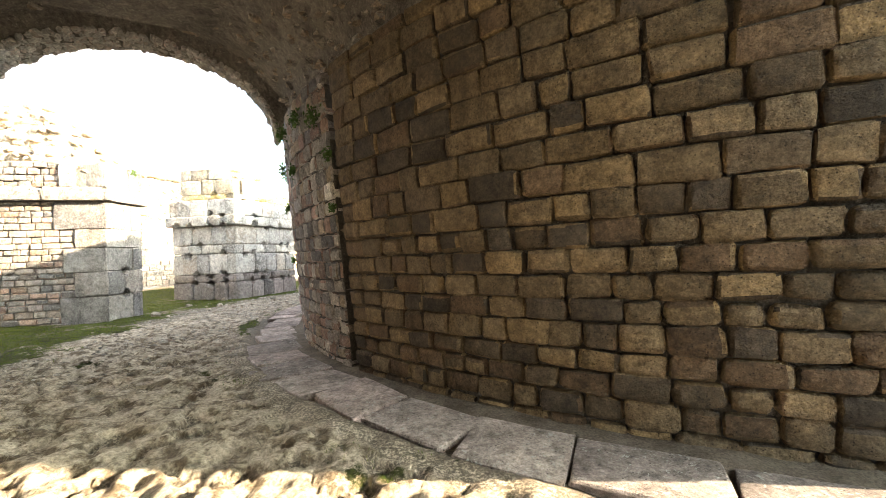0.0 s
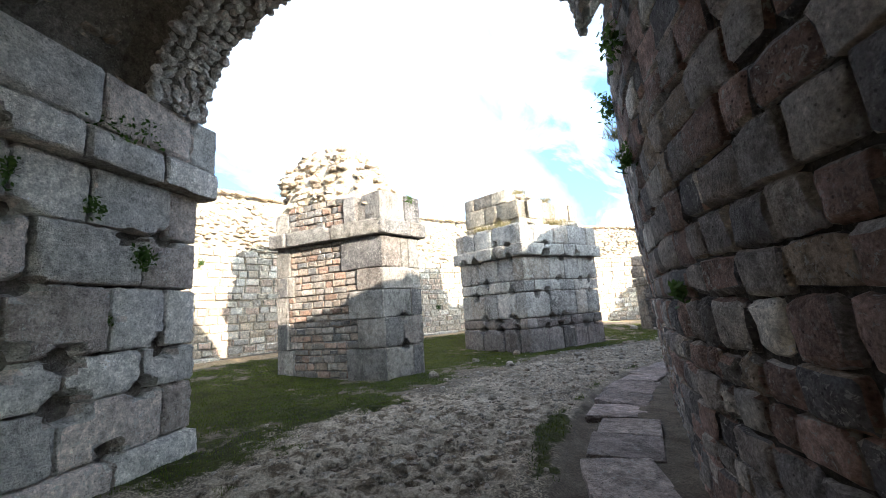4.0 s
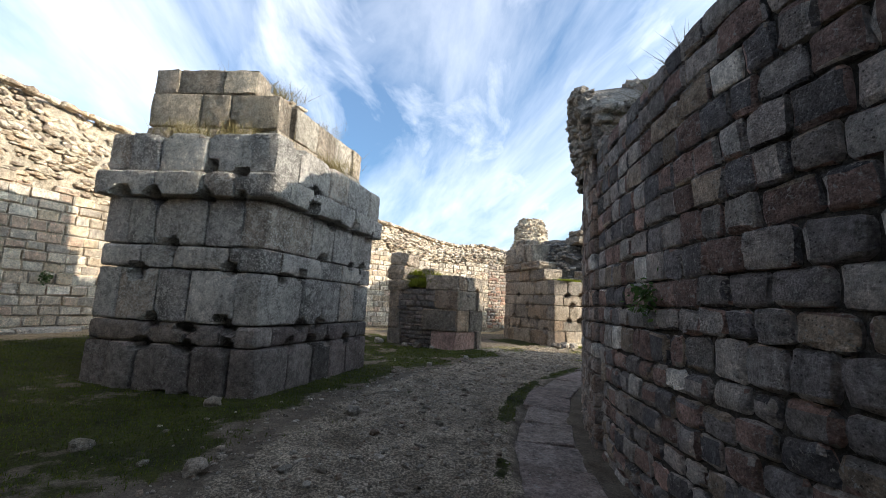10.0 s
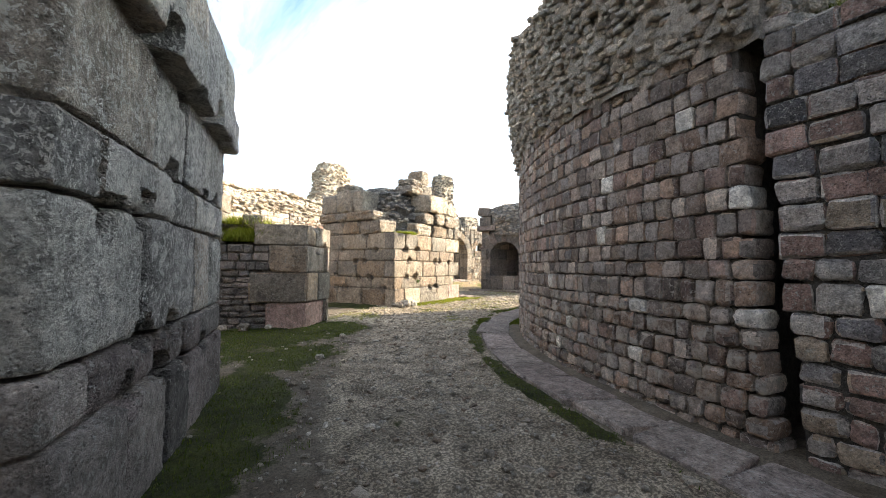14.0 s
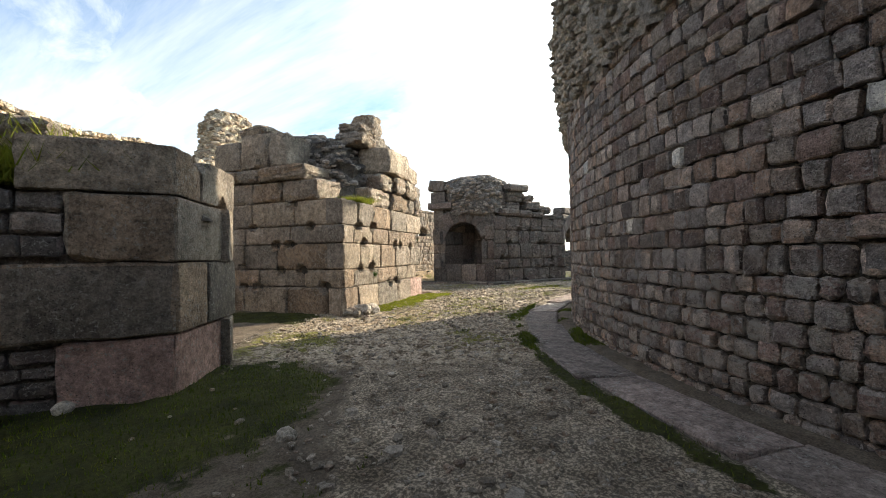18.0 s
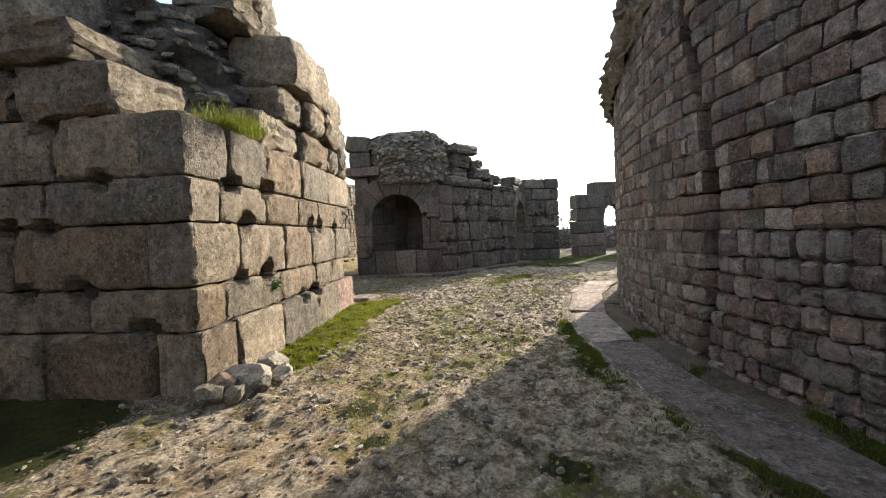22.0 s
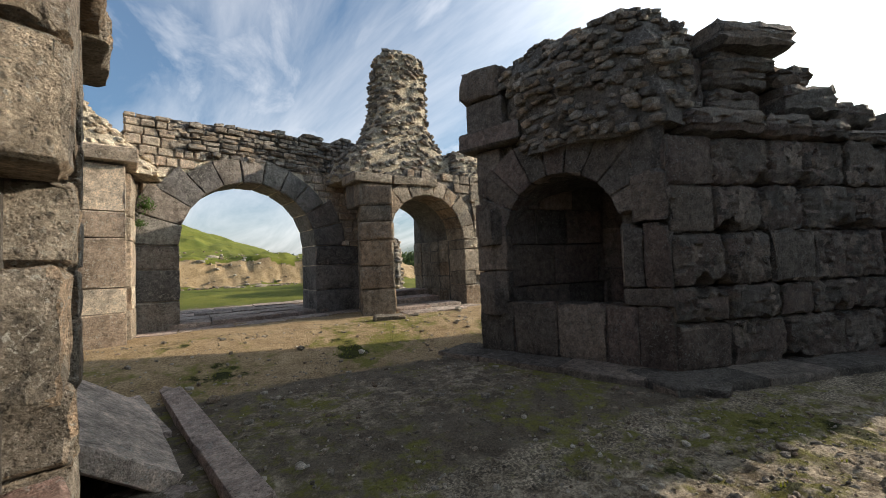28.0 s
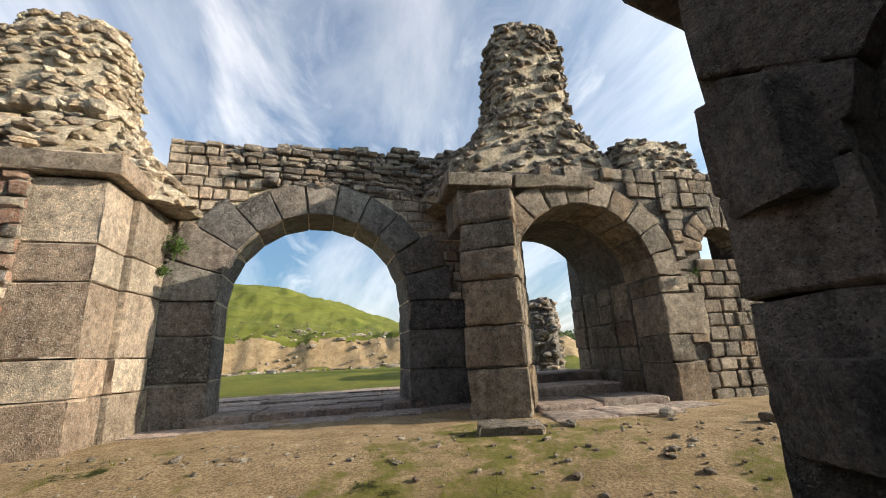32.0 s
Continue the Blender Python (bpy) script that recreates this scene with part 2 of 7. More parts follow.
    if coarse:
        # hollows of two to five centimetres, where the softer grains have fallen out
        wv = nodes.new("ShaderNodeVectorMath")
        wv.operation = "MULTIPLY_ADD"
        wn_ = nodes.new("ShaderNodeTexNoise")
        wn_.inputs["Scale"].default_value, wn_.inputs["Detail"].default_value = 13.0, 4.0
        links.new(pos, wn_.inputs["Vector"])
        wv.inputs[1].default_value = (0.09, 0.09, 0.09)
        links.new(wn_.outputs["Color"], wv.inputs[0])
        links.new(pos, wv.inputs[2])
        cv = nodes.new("ShaderNodeTexVoronoi")
        cv.inputs["Scale"].default_value = 15.0
        links.new(wv.outputs["Vector"], cv.inputs["Vector"])
        hollow = ramp_node(nodes, [(0.10, (0,)), (0.36, (1,))])
        links.new(cv.outputs["Distance"], hollow.inputs["Fac"])
        # inner shade of the hollows is painted into the colour too
        shade = ramp_node(nodes, [(0.0, (1 - 0.62 * coarse,)), (1.0, (1.06,))])
        links.new(hollow.outputs["Color"], shade.inputs["Fac"])
        where = ramp_node(nodes, [(0.46, (0,)), (0.56, (1,))])
        links.new(noise_node(nodes, links, pos, 2.6, 5, 0.7), where.inputs["Fac"])
        col = mix_node(nodes, links, "MULTIPLY", where.outputs["Color"], col, shade.outputs["Color"])
    links.new(col, bsdf.inputs["Base Color"])
    bsdf.inputs["Roughness"].default_value = rough
    bsdf.inputs["Specular IOR Level"].default_value = 0.25
    vor = nodes.new("ShaderNodeTexVoronoi")
    vor.inputs["Scale"].default_value = 42 * grain
    links.new(pos, vor.inputs["Vector"])
    pits = ramp_node(nodes, [(0.12, (0,)), (0.4, (1,))])
    links.new(vor.outputs["Distance"], pits.inputs["Fac"])
    hsum = nodes.new("ShaderNodeMath")
    hsum.operation = "MULTIPLY_ADD"
    hsum.inputs[1].default_value = 0.34
    links.new(pits.outputs["Color"], hsum.inputs[0])
    links.new(noise_node(nodes, links, pos, 17 * grain, 12, 0.88), hsum.inputs[2])
    bp = nodes.new("ShaderNodeBump")
    bp.inputs["Strength"].default_value, bp.inputs["Distance"].default_value = min(1.0, bump + 0.3), 0.085 / grain
    links.new(hsum.outputs[0], bp.inputs["Height"])
    if coarse:
        b2 = nodes.new("ShaderNodeBump")
        b2.inputs["Strength"].default_value, b2.inputs["Distance"].default_value = coarse, 0.05
        links.new(hollow.outputs["Color"], b2.inputs["Height"])
        links.new(b2.outputs["Normal"], bp.inputs["Normal"])
    links.new(bp.outputs["Normal"], bsdf.inputs["Normal"])
    return m


M_DRUM = stone_mat("drum_stone", [(0.15, 0.14, 0.14), (0.30, 0.265, 0.24), (0.24, 0.165, 0.14), (0.34, 0.305, 0.275), (0.11, 0.105, 0.107), (0.28, 0.19, 0.16), (0.25, 0.23, 0.215), (0.38, 0.35, 0.315), (0.18, 0.165, 0.16), (0.31, 0.25, 0.19), (0.20, 0.135, 0.115), (0.28, 0.26, 0.24)], 1.0, 0.25, dirt=0.35, bump=0.75, vary=0.35)
M_DRUM_TAN = stone_mat("drum_stone_brown", [(0.28, 0.22, 0.18), (0.33, 0.275, 0.235), (0.23, 0.165, 0.14), (0.28, 0.245, 0.22), (0.35, 0.30, 0.255), (0.17, 0.14, 0.125), (0.30, 0.215, 0.165), (0.26, 0.23, 0.21)], 1.0, 0.25, (0.44, 0.41, 0.37), dirt=0.35, bump=0.75, vary=0.42, smear=(0.25, 1.35))
M_TAN = stone_mat("tan_ashlar", [(0.40, 0.325, 0.25), (0.345, 0.28, 0.22), (0.42, 0.355, 0.28), (0.38, 0.29, 0.22)], 0.9, 0.25, (0.52, 0.49, 0.43), dirt=0.4, bump=0.6)
M_TAN_WORN = stone_mat("worn_tan_ashlar", [(0.34, 0.285, 0.215), (0.28, 0.235, 0.185), (0.37, 0.315, 0.24), (0.30, 0.27, 0.225)], 0.9, 0.3, (0.46, 0.43, 0.36), dirt=0.6, bump=0.7, moss=0.08, coarse=0.3)
# drum stone again, coloured darker and golden for the dim light under the vault
M_DRUM_SHADE = stone_mat("drum_stone_vault_shade", [(0.145, 0.105, 0.06), (0.09, 0.067, 0.043), (0.19, 0.135, 0.072), (0.06, 0.047, 0.034), (0.16, 0.117, 0.068), (0.105, 0.07, 0.042), (0.13, 0.098, 0.06)], 1.0, 0.0, dirt=0.45, bump=0.75)
M_PALE = stone_mat("pale_stone", [(0.46, 0.44, 0.40), (0.50, 0.48, 0.44)], 1.0, 0.3, dirt=0.3)
M_MORTAR = stone_mat("mortar", [(0.075, 0.068, 0.06), (0.075, 0.068, 0.06)], 1.4, 0.1, (0.2, 0.19, 0.17), dirt=0.5, bump=0.75)
M_MORTAR_PALE = stone_mat("pale_mortar", [(0.26, 0.235, 0.20), (0.26, 0.235, 0.20)], 1.4, 0.1, (0.34, 0.32, 0.28), dirt=0.4, bump=0.75)
M_GREY = stone_mat("grey_andesite", [(0.23, 0.215, 0.195), (0.16, 0.15, 0.142), (0.26, 0.235, 0.205), (0.21, 0.18, 0.158), (0.13, 0.122, 0.12), (0.20, 0.185, 0.168)], 0.9, 0.5, (0.36, 0.345, 0.31), dirt=0.65, bump=0.7, moss=0.1, coarse=0.3)
M_PIER0 = stone_mat("light_grey_andesite", [(0.42, 0.405, 0.38), (0.36, 0.345, 0.325), (0.45, 0.43, 0.40), (0.40, 0.345, 0.31)], 0.9, 0.3, (0.55, 0.54, 0.5), dirt=0.35, bump=0.65)
M_BROWN = stone_mat("brown_andesite", [(0.30, 0.25, 0.195), (0.24, 0.205, 0.165), (0.33, 0.27, 0.205), (0.27, 0.205, 0.15), (0.22, 0.19, 0.158), (0.29, 0.24, 0.19), (0.29, 0.215, 0.15)], 0.9, 0.3, (0.42, 0.40, 0.355), dirt=0.6, bump=0.75, moss=0.1, vary=0.22, coarse=0.65)
# tones lowered to put the niche pier's deep shade into the stone
M_NICHE = stone_mat("shade_dark_andesite", [(0.165, 0.14, 0.12), (0.12, 0.106, 0.093), (0.19, 0.155, 0.128), (0.15, 0.115, 0.098)], 0.9, 0.22, (0.28, 0.27, 0.24), dirt=0.5, bump=0.7, moss=0.1)
M_BRICK = stone_mat("mixed_masonry", [(0.22, 0.195, 0.17), (0.24, 0.155, 0.115), (0.17, 0.155, 0.14), (0.24, 0.195, 0.155), (0.12, 0.115, 0.11), (0.26, 0.18, 0.135), (0.20, 0.17, 0.145), (0.26, 0.225, 0.19)], 1.0, 0.15, dirt=0.5)
M_WALL = stone_mat("wall_limestone", [(0.45, 0.375, 0.285), (0.41, 0.34, 0.255), (0.53, 0.46, 0.36), (0.44, 0.325, 0.24), (0.36, 0.31, 0.25), (0.55, 0.495, 0.41), (0.46, 0.365, 0.255), (0.42, 0.37, 0.305)], 1.0, 0.15, (0.58, 0.55, 0.48), dirt=0.3, bump=0.7, vary=0.2)
M_RUBBLE = stone_mat("rubble_stone", [(0.48, 0.41, 0.31), (0.34, 0.27, 0.195), (0.55, 0.48, 0.38), (0.27, 0.215, 0.165), (0.44, 0.34, 0.235)], 1.2, 0.12, (0.55, 0.52, 0.45), dirt=0.35, bump=0.75)
M_LIME = stone_mat("lime_core", [(0.48, 0.41, 0.31), (0.48, 0.41, 0.31)], 1.3, 0.2, (0.56, 0.52, 0.44), dirt=0.5, bump=0.75)
M_LICHEN = stone_mat("lichened_grey_andesite", [(0.40, 0.375, 0.34), (0.30, 0.285, 0.262), (0.43, 0.40, 0.35), (0.35, 0.30, 0.25), (0.25, 0.235, 0.22), (0.33, 0.31, 0.28)], 0.9, 0.65, (0.62, 0.60, 0.55), dirt=0.65, bump=0.75, moss=0.08, vary=0.34, coarse=0.35)
M_RUBBLE_MID = stone_mat("grey_rubble", [(0.36, 0.325, 0.28), (0.26, 0.235, 0.20), (0.42, 0.38, 0.33), (0.30, 0.25, 0.205), (0.34, 0.29, 0.235)], 1.2, 0.25, (0.46, 0.44, 0.39), dirt=0.35, bump=0.75)
M_CORE_MID = stone_mat("grey_core", [(0.24, 0.215, 0.185), (0.24, 0.215, 0.185)], 1.2, 0.1, dirt=0.5, bump=1.0)
M_GATE = stone_mat("mixed_gate_masonry", [(0.42, 0.34, 0.265), (0.34, 0.205, 0.15), (0.30, 0.28, 0.25), (0.45, 0.38, 0.30), (0.38, 0.25, 0.185), (0.36, 0.31, 0.26)], 1.0, 0.2, (0.5, 0.48, 0.42), dirt=0.4, bump=0.7, vary=0.25)
M_BASE = stone_mat("brown_basalt", [(0.19, 0.165, 0.15), (0.14, 0.125, 0.115), (0.23, 0.195, 0.17), (0.17, 0.14, 0.13)], 0.9, 0.3, (0.36, 0.35, 0.32), dirt=0.5, bump=0.65, moss=0.1)
M_RUBBLE_DK = stone_mat("dark_rubble", [(0.25, 0.225, 0.195), (0.15, 0.135, 0.12), (0.32, 0.28, 0.235), (0.19, 0.155, 0.125), (0.28, 0.22, 0.165)], 1.2, 0.25, (0.42, 0.40, 0.35), dirt=0.4, bump=0.75)
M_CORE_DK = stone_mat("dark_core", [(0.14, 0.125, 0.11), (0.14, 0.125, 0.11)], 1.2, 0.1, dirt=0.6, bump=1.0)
M_SLAB = stone_mat("pink_slab", [(0.33, 0.26, 0.225), (0.29, 0.235, 0.205), (0.35, 0.285, 0.245)], 0.8, 0.12, dirt=0.55, bump=0.45, moss=0.12)
M_KERB = stone_mat("kerb_slab", [(0.27, 0.215, 0.19), (0.23, 0.19, 0.17), (0.29, 0.24, 0.21)], 0.8, 0.12, dirt=0.6, bump=0.5, moss=0.14)
M_RED = stone_mat("reddish_andesite", [(0.36, 0.235, 0.195), (0.32, 0.22, 0.19)], 0.9, 0.12, dirt=0.4, bump=0.7)
M_PEBBLE = stone_mat("loose_stone", [(0.24, 0.205, 0.165), (0.16, 0.135, 0.105), (0.30, 0.27, 0.225), (0.18, 0.135, 0.10), (0.21, 0.185, 0.15)], 1.5, 0.1, dirt=0.3)


def leaf_mat(name, a, b, c):
    m, nodes, links, bsdf = node_mat(name)
    geo = nodes.new("ShaderNodeNewGeometry")
    r = ramp_node(nodes, [(0.0, a), (0.5, b), (1.0, c)])
    links.new(geo.outputs["Random Per Island"], r.inputs["Fac"])
    v = ramp_node(nodes, [(0.3, (0.7,)), (0.7, (1.25,))])
    links.new(noise_node(nodes, links, geo.outputs["Position"], 1.1, 4), v.inputs["Fac"])
    links.new(mix_node(nodes, links, "MULTIPLY", 1.0, r.outputs["Color"], v.outputs["Color"]), bsdf.inputs["Base Color"])
    bsdf.inputs["Roughness"].default_value = 0.7
    bsdf.inputs["Specular IOR Level"].default_value = 0.2
    tr, ms = nodes.new("ShaderNodeBsdfTranslucent"), nodes.new("ShaderNodeMixShader")
    links.new(bsdf.inputs["Base Color"].links[0].from_socket, tr.inputs["Color"])
    ms.inputs[0].default_value = 0.45
    links.new(bsdf.outputs["BSDF"], ms.inputs[1])
    links.new(tr.outputs["BSDF"], ms.inputs[2])
    links.new(ms.outputs["Shader"], nodes["Material Output"].inputs["Surface"])
    return m


# field grass coloured darker for shade, mossy strips brighter for sun
M_GRASS = leaf_mat("grass_blades", (0.038, 0.066, 0.005), (0.07, 0.105, 0.008), (0.13, 0.14, 0.018))
M_MOSS_SUN = leaf_mat("sunlit_moss_blades", (0.13, 0.17, 0.012), (0.19, 0.22, 0.018), (0.27, 0.27, 0.04))
M_DRY = leaf_mat("dry_grass", (0.24, 0.19, 0.09), (0.17, 0.15, 0.06), (0.30, 0.25, 0.13))
M_LEAF = leaf_mat("ivy_leaves", (0.045, 0.085, 0.02), (0.06, 0.11, 0.025), (0.08, 0.13, 0.035))
M_PINE = leaf_mat("pine_needles", (0.045, 0.075, 0.025), (0.065, 0.10, 0.035), (0.09, 0.12, 0.04))
M_BARK, _n, _l, _b = node_mat("bark")
_b.inputs["Base Color"].default_value, _b.inputs["Roughness"].default_value = (0.10, 0.075, 0.055, 1), 0.9

# ground: bedrock, gravel, sand and turf laid out by the masks stored on the sheet
M_GROUND, gn, gl, gb = node_mat("ground_earth")
g_pos = gn.new("ShaderNodeNewGeometry").outputs["Position"]


def mask(name):
    a = gn.new("ShaderNodeAttribute")
    a.attribute_name = name
    return a.outputs["Fac"]


def ragged(fac, scale, soft, amp=0.9):
    """A mask broken up by noise at its edge."""
    k = gn.new("ShaderNodeMath")
    k.operation = "MULTIPLY_ADD"
    k.inputs[1].default_value = amp
    gl.new(noise_node(gn, gl, g_pos, scale, 7, 0.75), k.inputs[0])
    gl.new(fac, k.inputs[2])
    sc = gn.new("ShaderNodeMath")
    sc.operation = "MULTIPLY"
    sc.inputs[1].default_value = 0.5
    gl.new(k.outputs[0], sc.inputs[0])
    r = ramp_node(gn, [((0.5 + amp / 2 - soft) / 2, (0,)), ((0.5 + amp / 2 + soft) / 2, (1,))])
    gl.new(sc.outputs[0], r.inputs["Fac"])
    return r.outputs["Color"]


def two_tone(a, b, scale, lo=0.35, hi=0.65, detail=8):
    r = ramp_node(gn, [(lo, a), (hi, b)])
    gl.new(noise_node(gn, gl, g_pos, scale, detail, 0.7, 0.2), r.inputs["Fac"])
    return r.outputs["Color"]


c_dirt = mix_node(gn, gl, "MULTIPLY", 1.0, two_tone((0.09, 0.072, 0.052), (0.20, 0.165, 0.125), 3.0), two_tone((0.5, 0.5, 0.5), (1.35, 1.35, 1.35), 50))
c_grav = mix_node(gn, gl, "MULTIPLY", 1.0, two_tone((0.13, 0.108, 0.08), (0.36, 0.31, 0.245), 2.2, 0.36, 0.62), two_tone((0.5, 0.49, 0.47), (1.9, 1.86, 1.78), 40, 0.46, 0.60))
c_rock = mix_node(gn, gl, "MULTIPLY", 1.0, two_tone((0.14, 0.106, 0.07), (0.46, 0.39, 0.30), 4.5, 0.42, 0.54), two_tone((0.62, 0.61, 0.6), (1.3, 1.29, 1.26), 30, 0.40, 0.60))
c_sand = mix_node(gn, gl, "MULTIPLY", 1.0, two_tone((0.25, 0.18, 0.10), (0.43, 0.325, 0.205), 2.6), two_tone((0.62, 0.6, 0.58), (1.35, 1.34, 1.3), 40, 0.42, 0.6))
# near turf coloured darker for the shade it lies in
c_turf = mix_node(gn, gl, "MULTIPLY", 1.0, two_tone((0.016, 0.022, 0.004), (0.055, 0.063, 0.011), 1.4), two_tone((0.45, 0.42, 0.42), (1.45, 1.4, 1.3), 26))
c = mix_node(gn, gl, "MIX", ragged(mask("gravel"), 3.0, 0.12), c_dirt, c_grav)
c = mix_node(gn, gl, "MIX", ragged(mask("sand"), 2.0, 0.12), c, c_sand)
c = mix_node(gn, gl, "MIX", ragged(mask("rock"), 4.0, 0.10), c, c_rock)
c_thin = two_tone((0.12, 0.115, 0.03), (0.21, 0.20, 0.05), 30)
c = mix_node(gn, gl, "MIX", ragged(mask("mossy"), 5.0, 0.10, 1.4), c, c_thin)
# far turf keeps a brighter, sunlit tone
c_turf_sunlit = two_tone((0.075, 0.095, 0.014), (0.16, 0.165, 0.03), 0.6)
c_turf = mix_node(gn, gl, "MIX", mask("sunlit_turf"), c_turf, c_turf_sunlit)
c = mix_node(gn, gl, "MIX", ragged(mask("turf"), 4.0, 0.07, 1.3), c, c_turf)
gl.new(c, gb.inputs["Base Color"])
gb.inputs["Roughness"].default_value, gb.inputs["Specular IOR Level"].default_value = 0.95, 0.2
g_b = gn.new("ShaderNodeBump")
g_b.inputs["Strength"].default_value, g_b.inputs["Distance"].default_value = 1.0, 0.042
g_v = gn.new("ShaderNodeTexVoronoi")
g_v.inputs["Scale"].default_value = 17.0
g_w = gn.new("ShaderNodeVectorMath")
g_w.operation = "MULTIPLY_ADD"
g_w.inputs[1].default_value = (0.12, 0.12, 0.12)
g_wn = gn.new("ShaderNodeTexNoise")
g_wn.inputs["Scale"].default_value, g_wn.inputs["Detail"].default_value = 9.0, 5.0
gl.new(g_pos, g_wn.inputs["Vector"])
gl.new(g_wn.outputs["Color"], g_w.inputs[0])
gl.new(g_pos, g_w.inputs[2])
gl.new(g_w.outputs["Vector"], g_v.inputs["Vector"])
g_c = gn.new("ShaderNodeBump")
g_c.invert = True
g_c.inputs["Distance"].default_value = 0.05
gl.new(mask("crust"), g_c.inputs["Strength"])
gl.new(g_v.outputs["Distance"], g_c.inputs["Height"])
gl.new(g_c.outputs["Normal"], g_b.inputs["Normal"])
gl.new(noise_node(gn, gl, g_pos, 40, 12, 0.85), g_b.inputs["Height"])
gl.new(g_b.outputs["Normal"], gb.inputs["Normal"])

# ---- shapes ----
CX, CY, R_DRUM = 6.18, 12.91, 11.0          # the round building's axis and the drum's outer radius
rng = np.random.default_rng(7)


def pol(r, deg, z=0.0):
    return Vector((CX + r * math.cos(radians(deg)), CY + r * math.sin(radians(deg)), z))


def drum_r(a):
    """The drum's outer radius; the old masonry is a little flattened beside the vault."""
    return R_DRUM - 0.28 * float(np.exp(-(((a - 193) / 11.0) ** 2))) - 0.6 * float(step(249, 259, a) * step(430, 300, a))


def drum_flare(a, z):
    """The wall beside and under the vault leans outward as it rises."""
    return 0.07 * max(0.0, z) * float(step(172, 186, a))


def crack_lean(z):
    """Degrees by which the open crack in the drum leans with height."""
    return -0.35 * (z - 1.4)


def bend_crack(z):
    """Degrees by which the narrow crack further round wanders with height."""
    return float(np.interp(z, [0, 0.7, 1.5, 2.3, 3.2, 4.0], [-0.7, 0.1, 0.6, 0.1, -0.8, -2.2]))


def vnoise(x, y, seed=0):
    """Smooth 2D value noise in 0..1."""
    x, y = np.asarray(x, float), np.asarray(y, float)
    xi, yi = np.floor(x).astype(np.int64), np.floor(y).astype(np.int64)
    fx, fy = x - xi, y - yi
    fx, fy = fx * fx * (3 - 2 * fx), fy * fy * (3 - 2 * fy)

    def h(a, b):
        n = (a * 374761393 + b * 668265263 + seed * 974634777) & 0xFFFFFFFF
        n = ((n ^ (n >> 13)) * 1274126177) & 0xFFFFFFFF
        return ((n ^ (n >> 16)) & 0xFFFF) / 65535.0

    return (h(xi, yi) * (1 - fx) + h(xi + 1, yi) * fx) * (1 - fy) + (h(xi, yi + 1) * (1 - fx) + h(xi + 1, yi + 1) * fx) * fy


def fbm(x, y, seed=0, octaves=4, gain=0.5):
    out, amp, total = 0.0, 1.0, 0.0
    for o in range(octaves):
        out = out + amp * vnoise(np.asarray(x) * 2**o, np.asarray(y) * 2**o, seed + o)
        total += amp
        amp *= gain
    return out / total


def step(a, b, v):
    s = np.clip((np.asarray(v, float) - a) / (b - a), 0, 1)
    return s * s * (3 - 2 * s)


def floor_z(x, y):
    """The broad lie of the ground."""
    dx, dy = np.asarray(x, float) - CX, np.asarray(y, float) - CY
    r = np.hypot(dx, dy)
    th = np.degrees(np.arctan2(dy, dx)) % 360
    z = 0.36 * step(17.0, 23.5, r) * step(112, 150, th)
    z = z + 0.44 * step(20.5, 23.2, r) * step(112, 106, th) * step(40, 70, th)
    return z


_topo = {}


def grid_box(nx, ny, nz):
    """Index triples and quads of a box surface of nx x ny x nz cells."""
    key = (nx, ny, nz)
    if key in _topo:
        return _topo[key]
    ids, pts, faces = {}, [], []

    def v(i, j, k):
        if (i, j, k) not in ids:
            ids[(i, j, k)] = len(pts)
            pts.append((i, j, k))
        return ids[(i, j, k)]

    for i in range(nx):
        for j in range(ny):
            faces += [(v(i, j, 0), v(i, j + 1, 0), v(i + 1, j + 1, 0), v(i + 1, j, 0)), (v(i, j, nz), v(i + 1, j, nz), v(i + 1, j + 1, nz), v(i, j + 1, nz))]
    for i in range(nx):
        for k in range(nz):
            faces += [(v(i, 0, k), v(i + 1, 0, k), v(i + 1, 0, k + 1), v(i, 0, k + 1)), (v(i, ny, k), v(i, ny, k + 1), v(i + 1, ny, k + 1), v(i + 1, ny, k))]
    for j in range(ny):
        for k in range(nz):
            faces += [(v(0, j, k), v(0, j, k + 1), v(0, j + 1, k + 1), v(0, j + 1, k)), (v(nx, j, k), v(nx, j + 1, k), v(nx, j + 1, k + 1), v(nx, j, k + 1))]
    _topo[key] = (np.array(pts), faces)
    return _topo[key]


def axis_stops(half, rad, cells):
    return np.concatenate([[-half], np.linspace(-half + rad, half - rad, cells + 1), [half]])


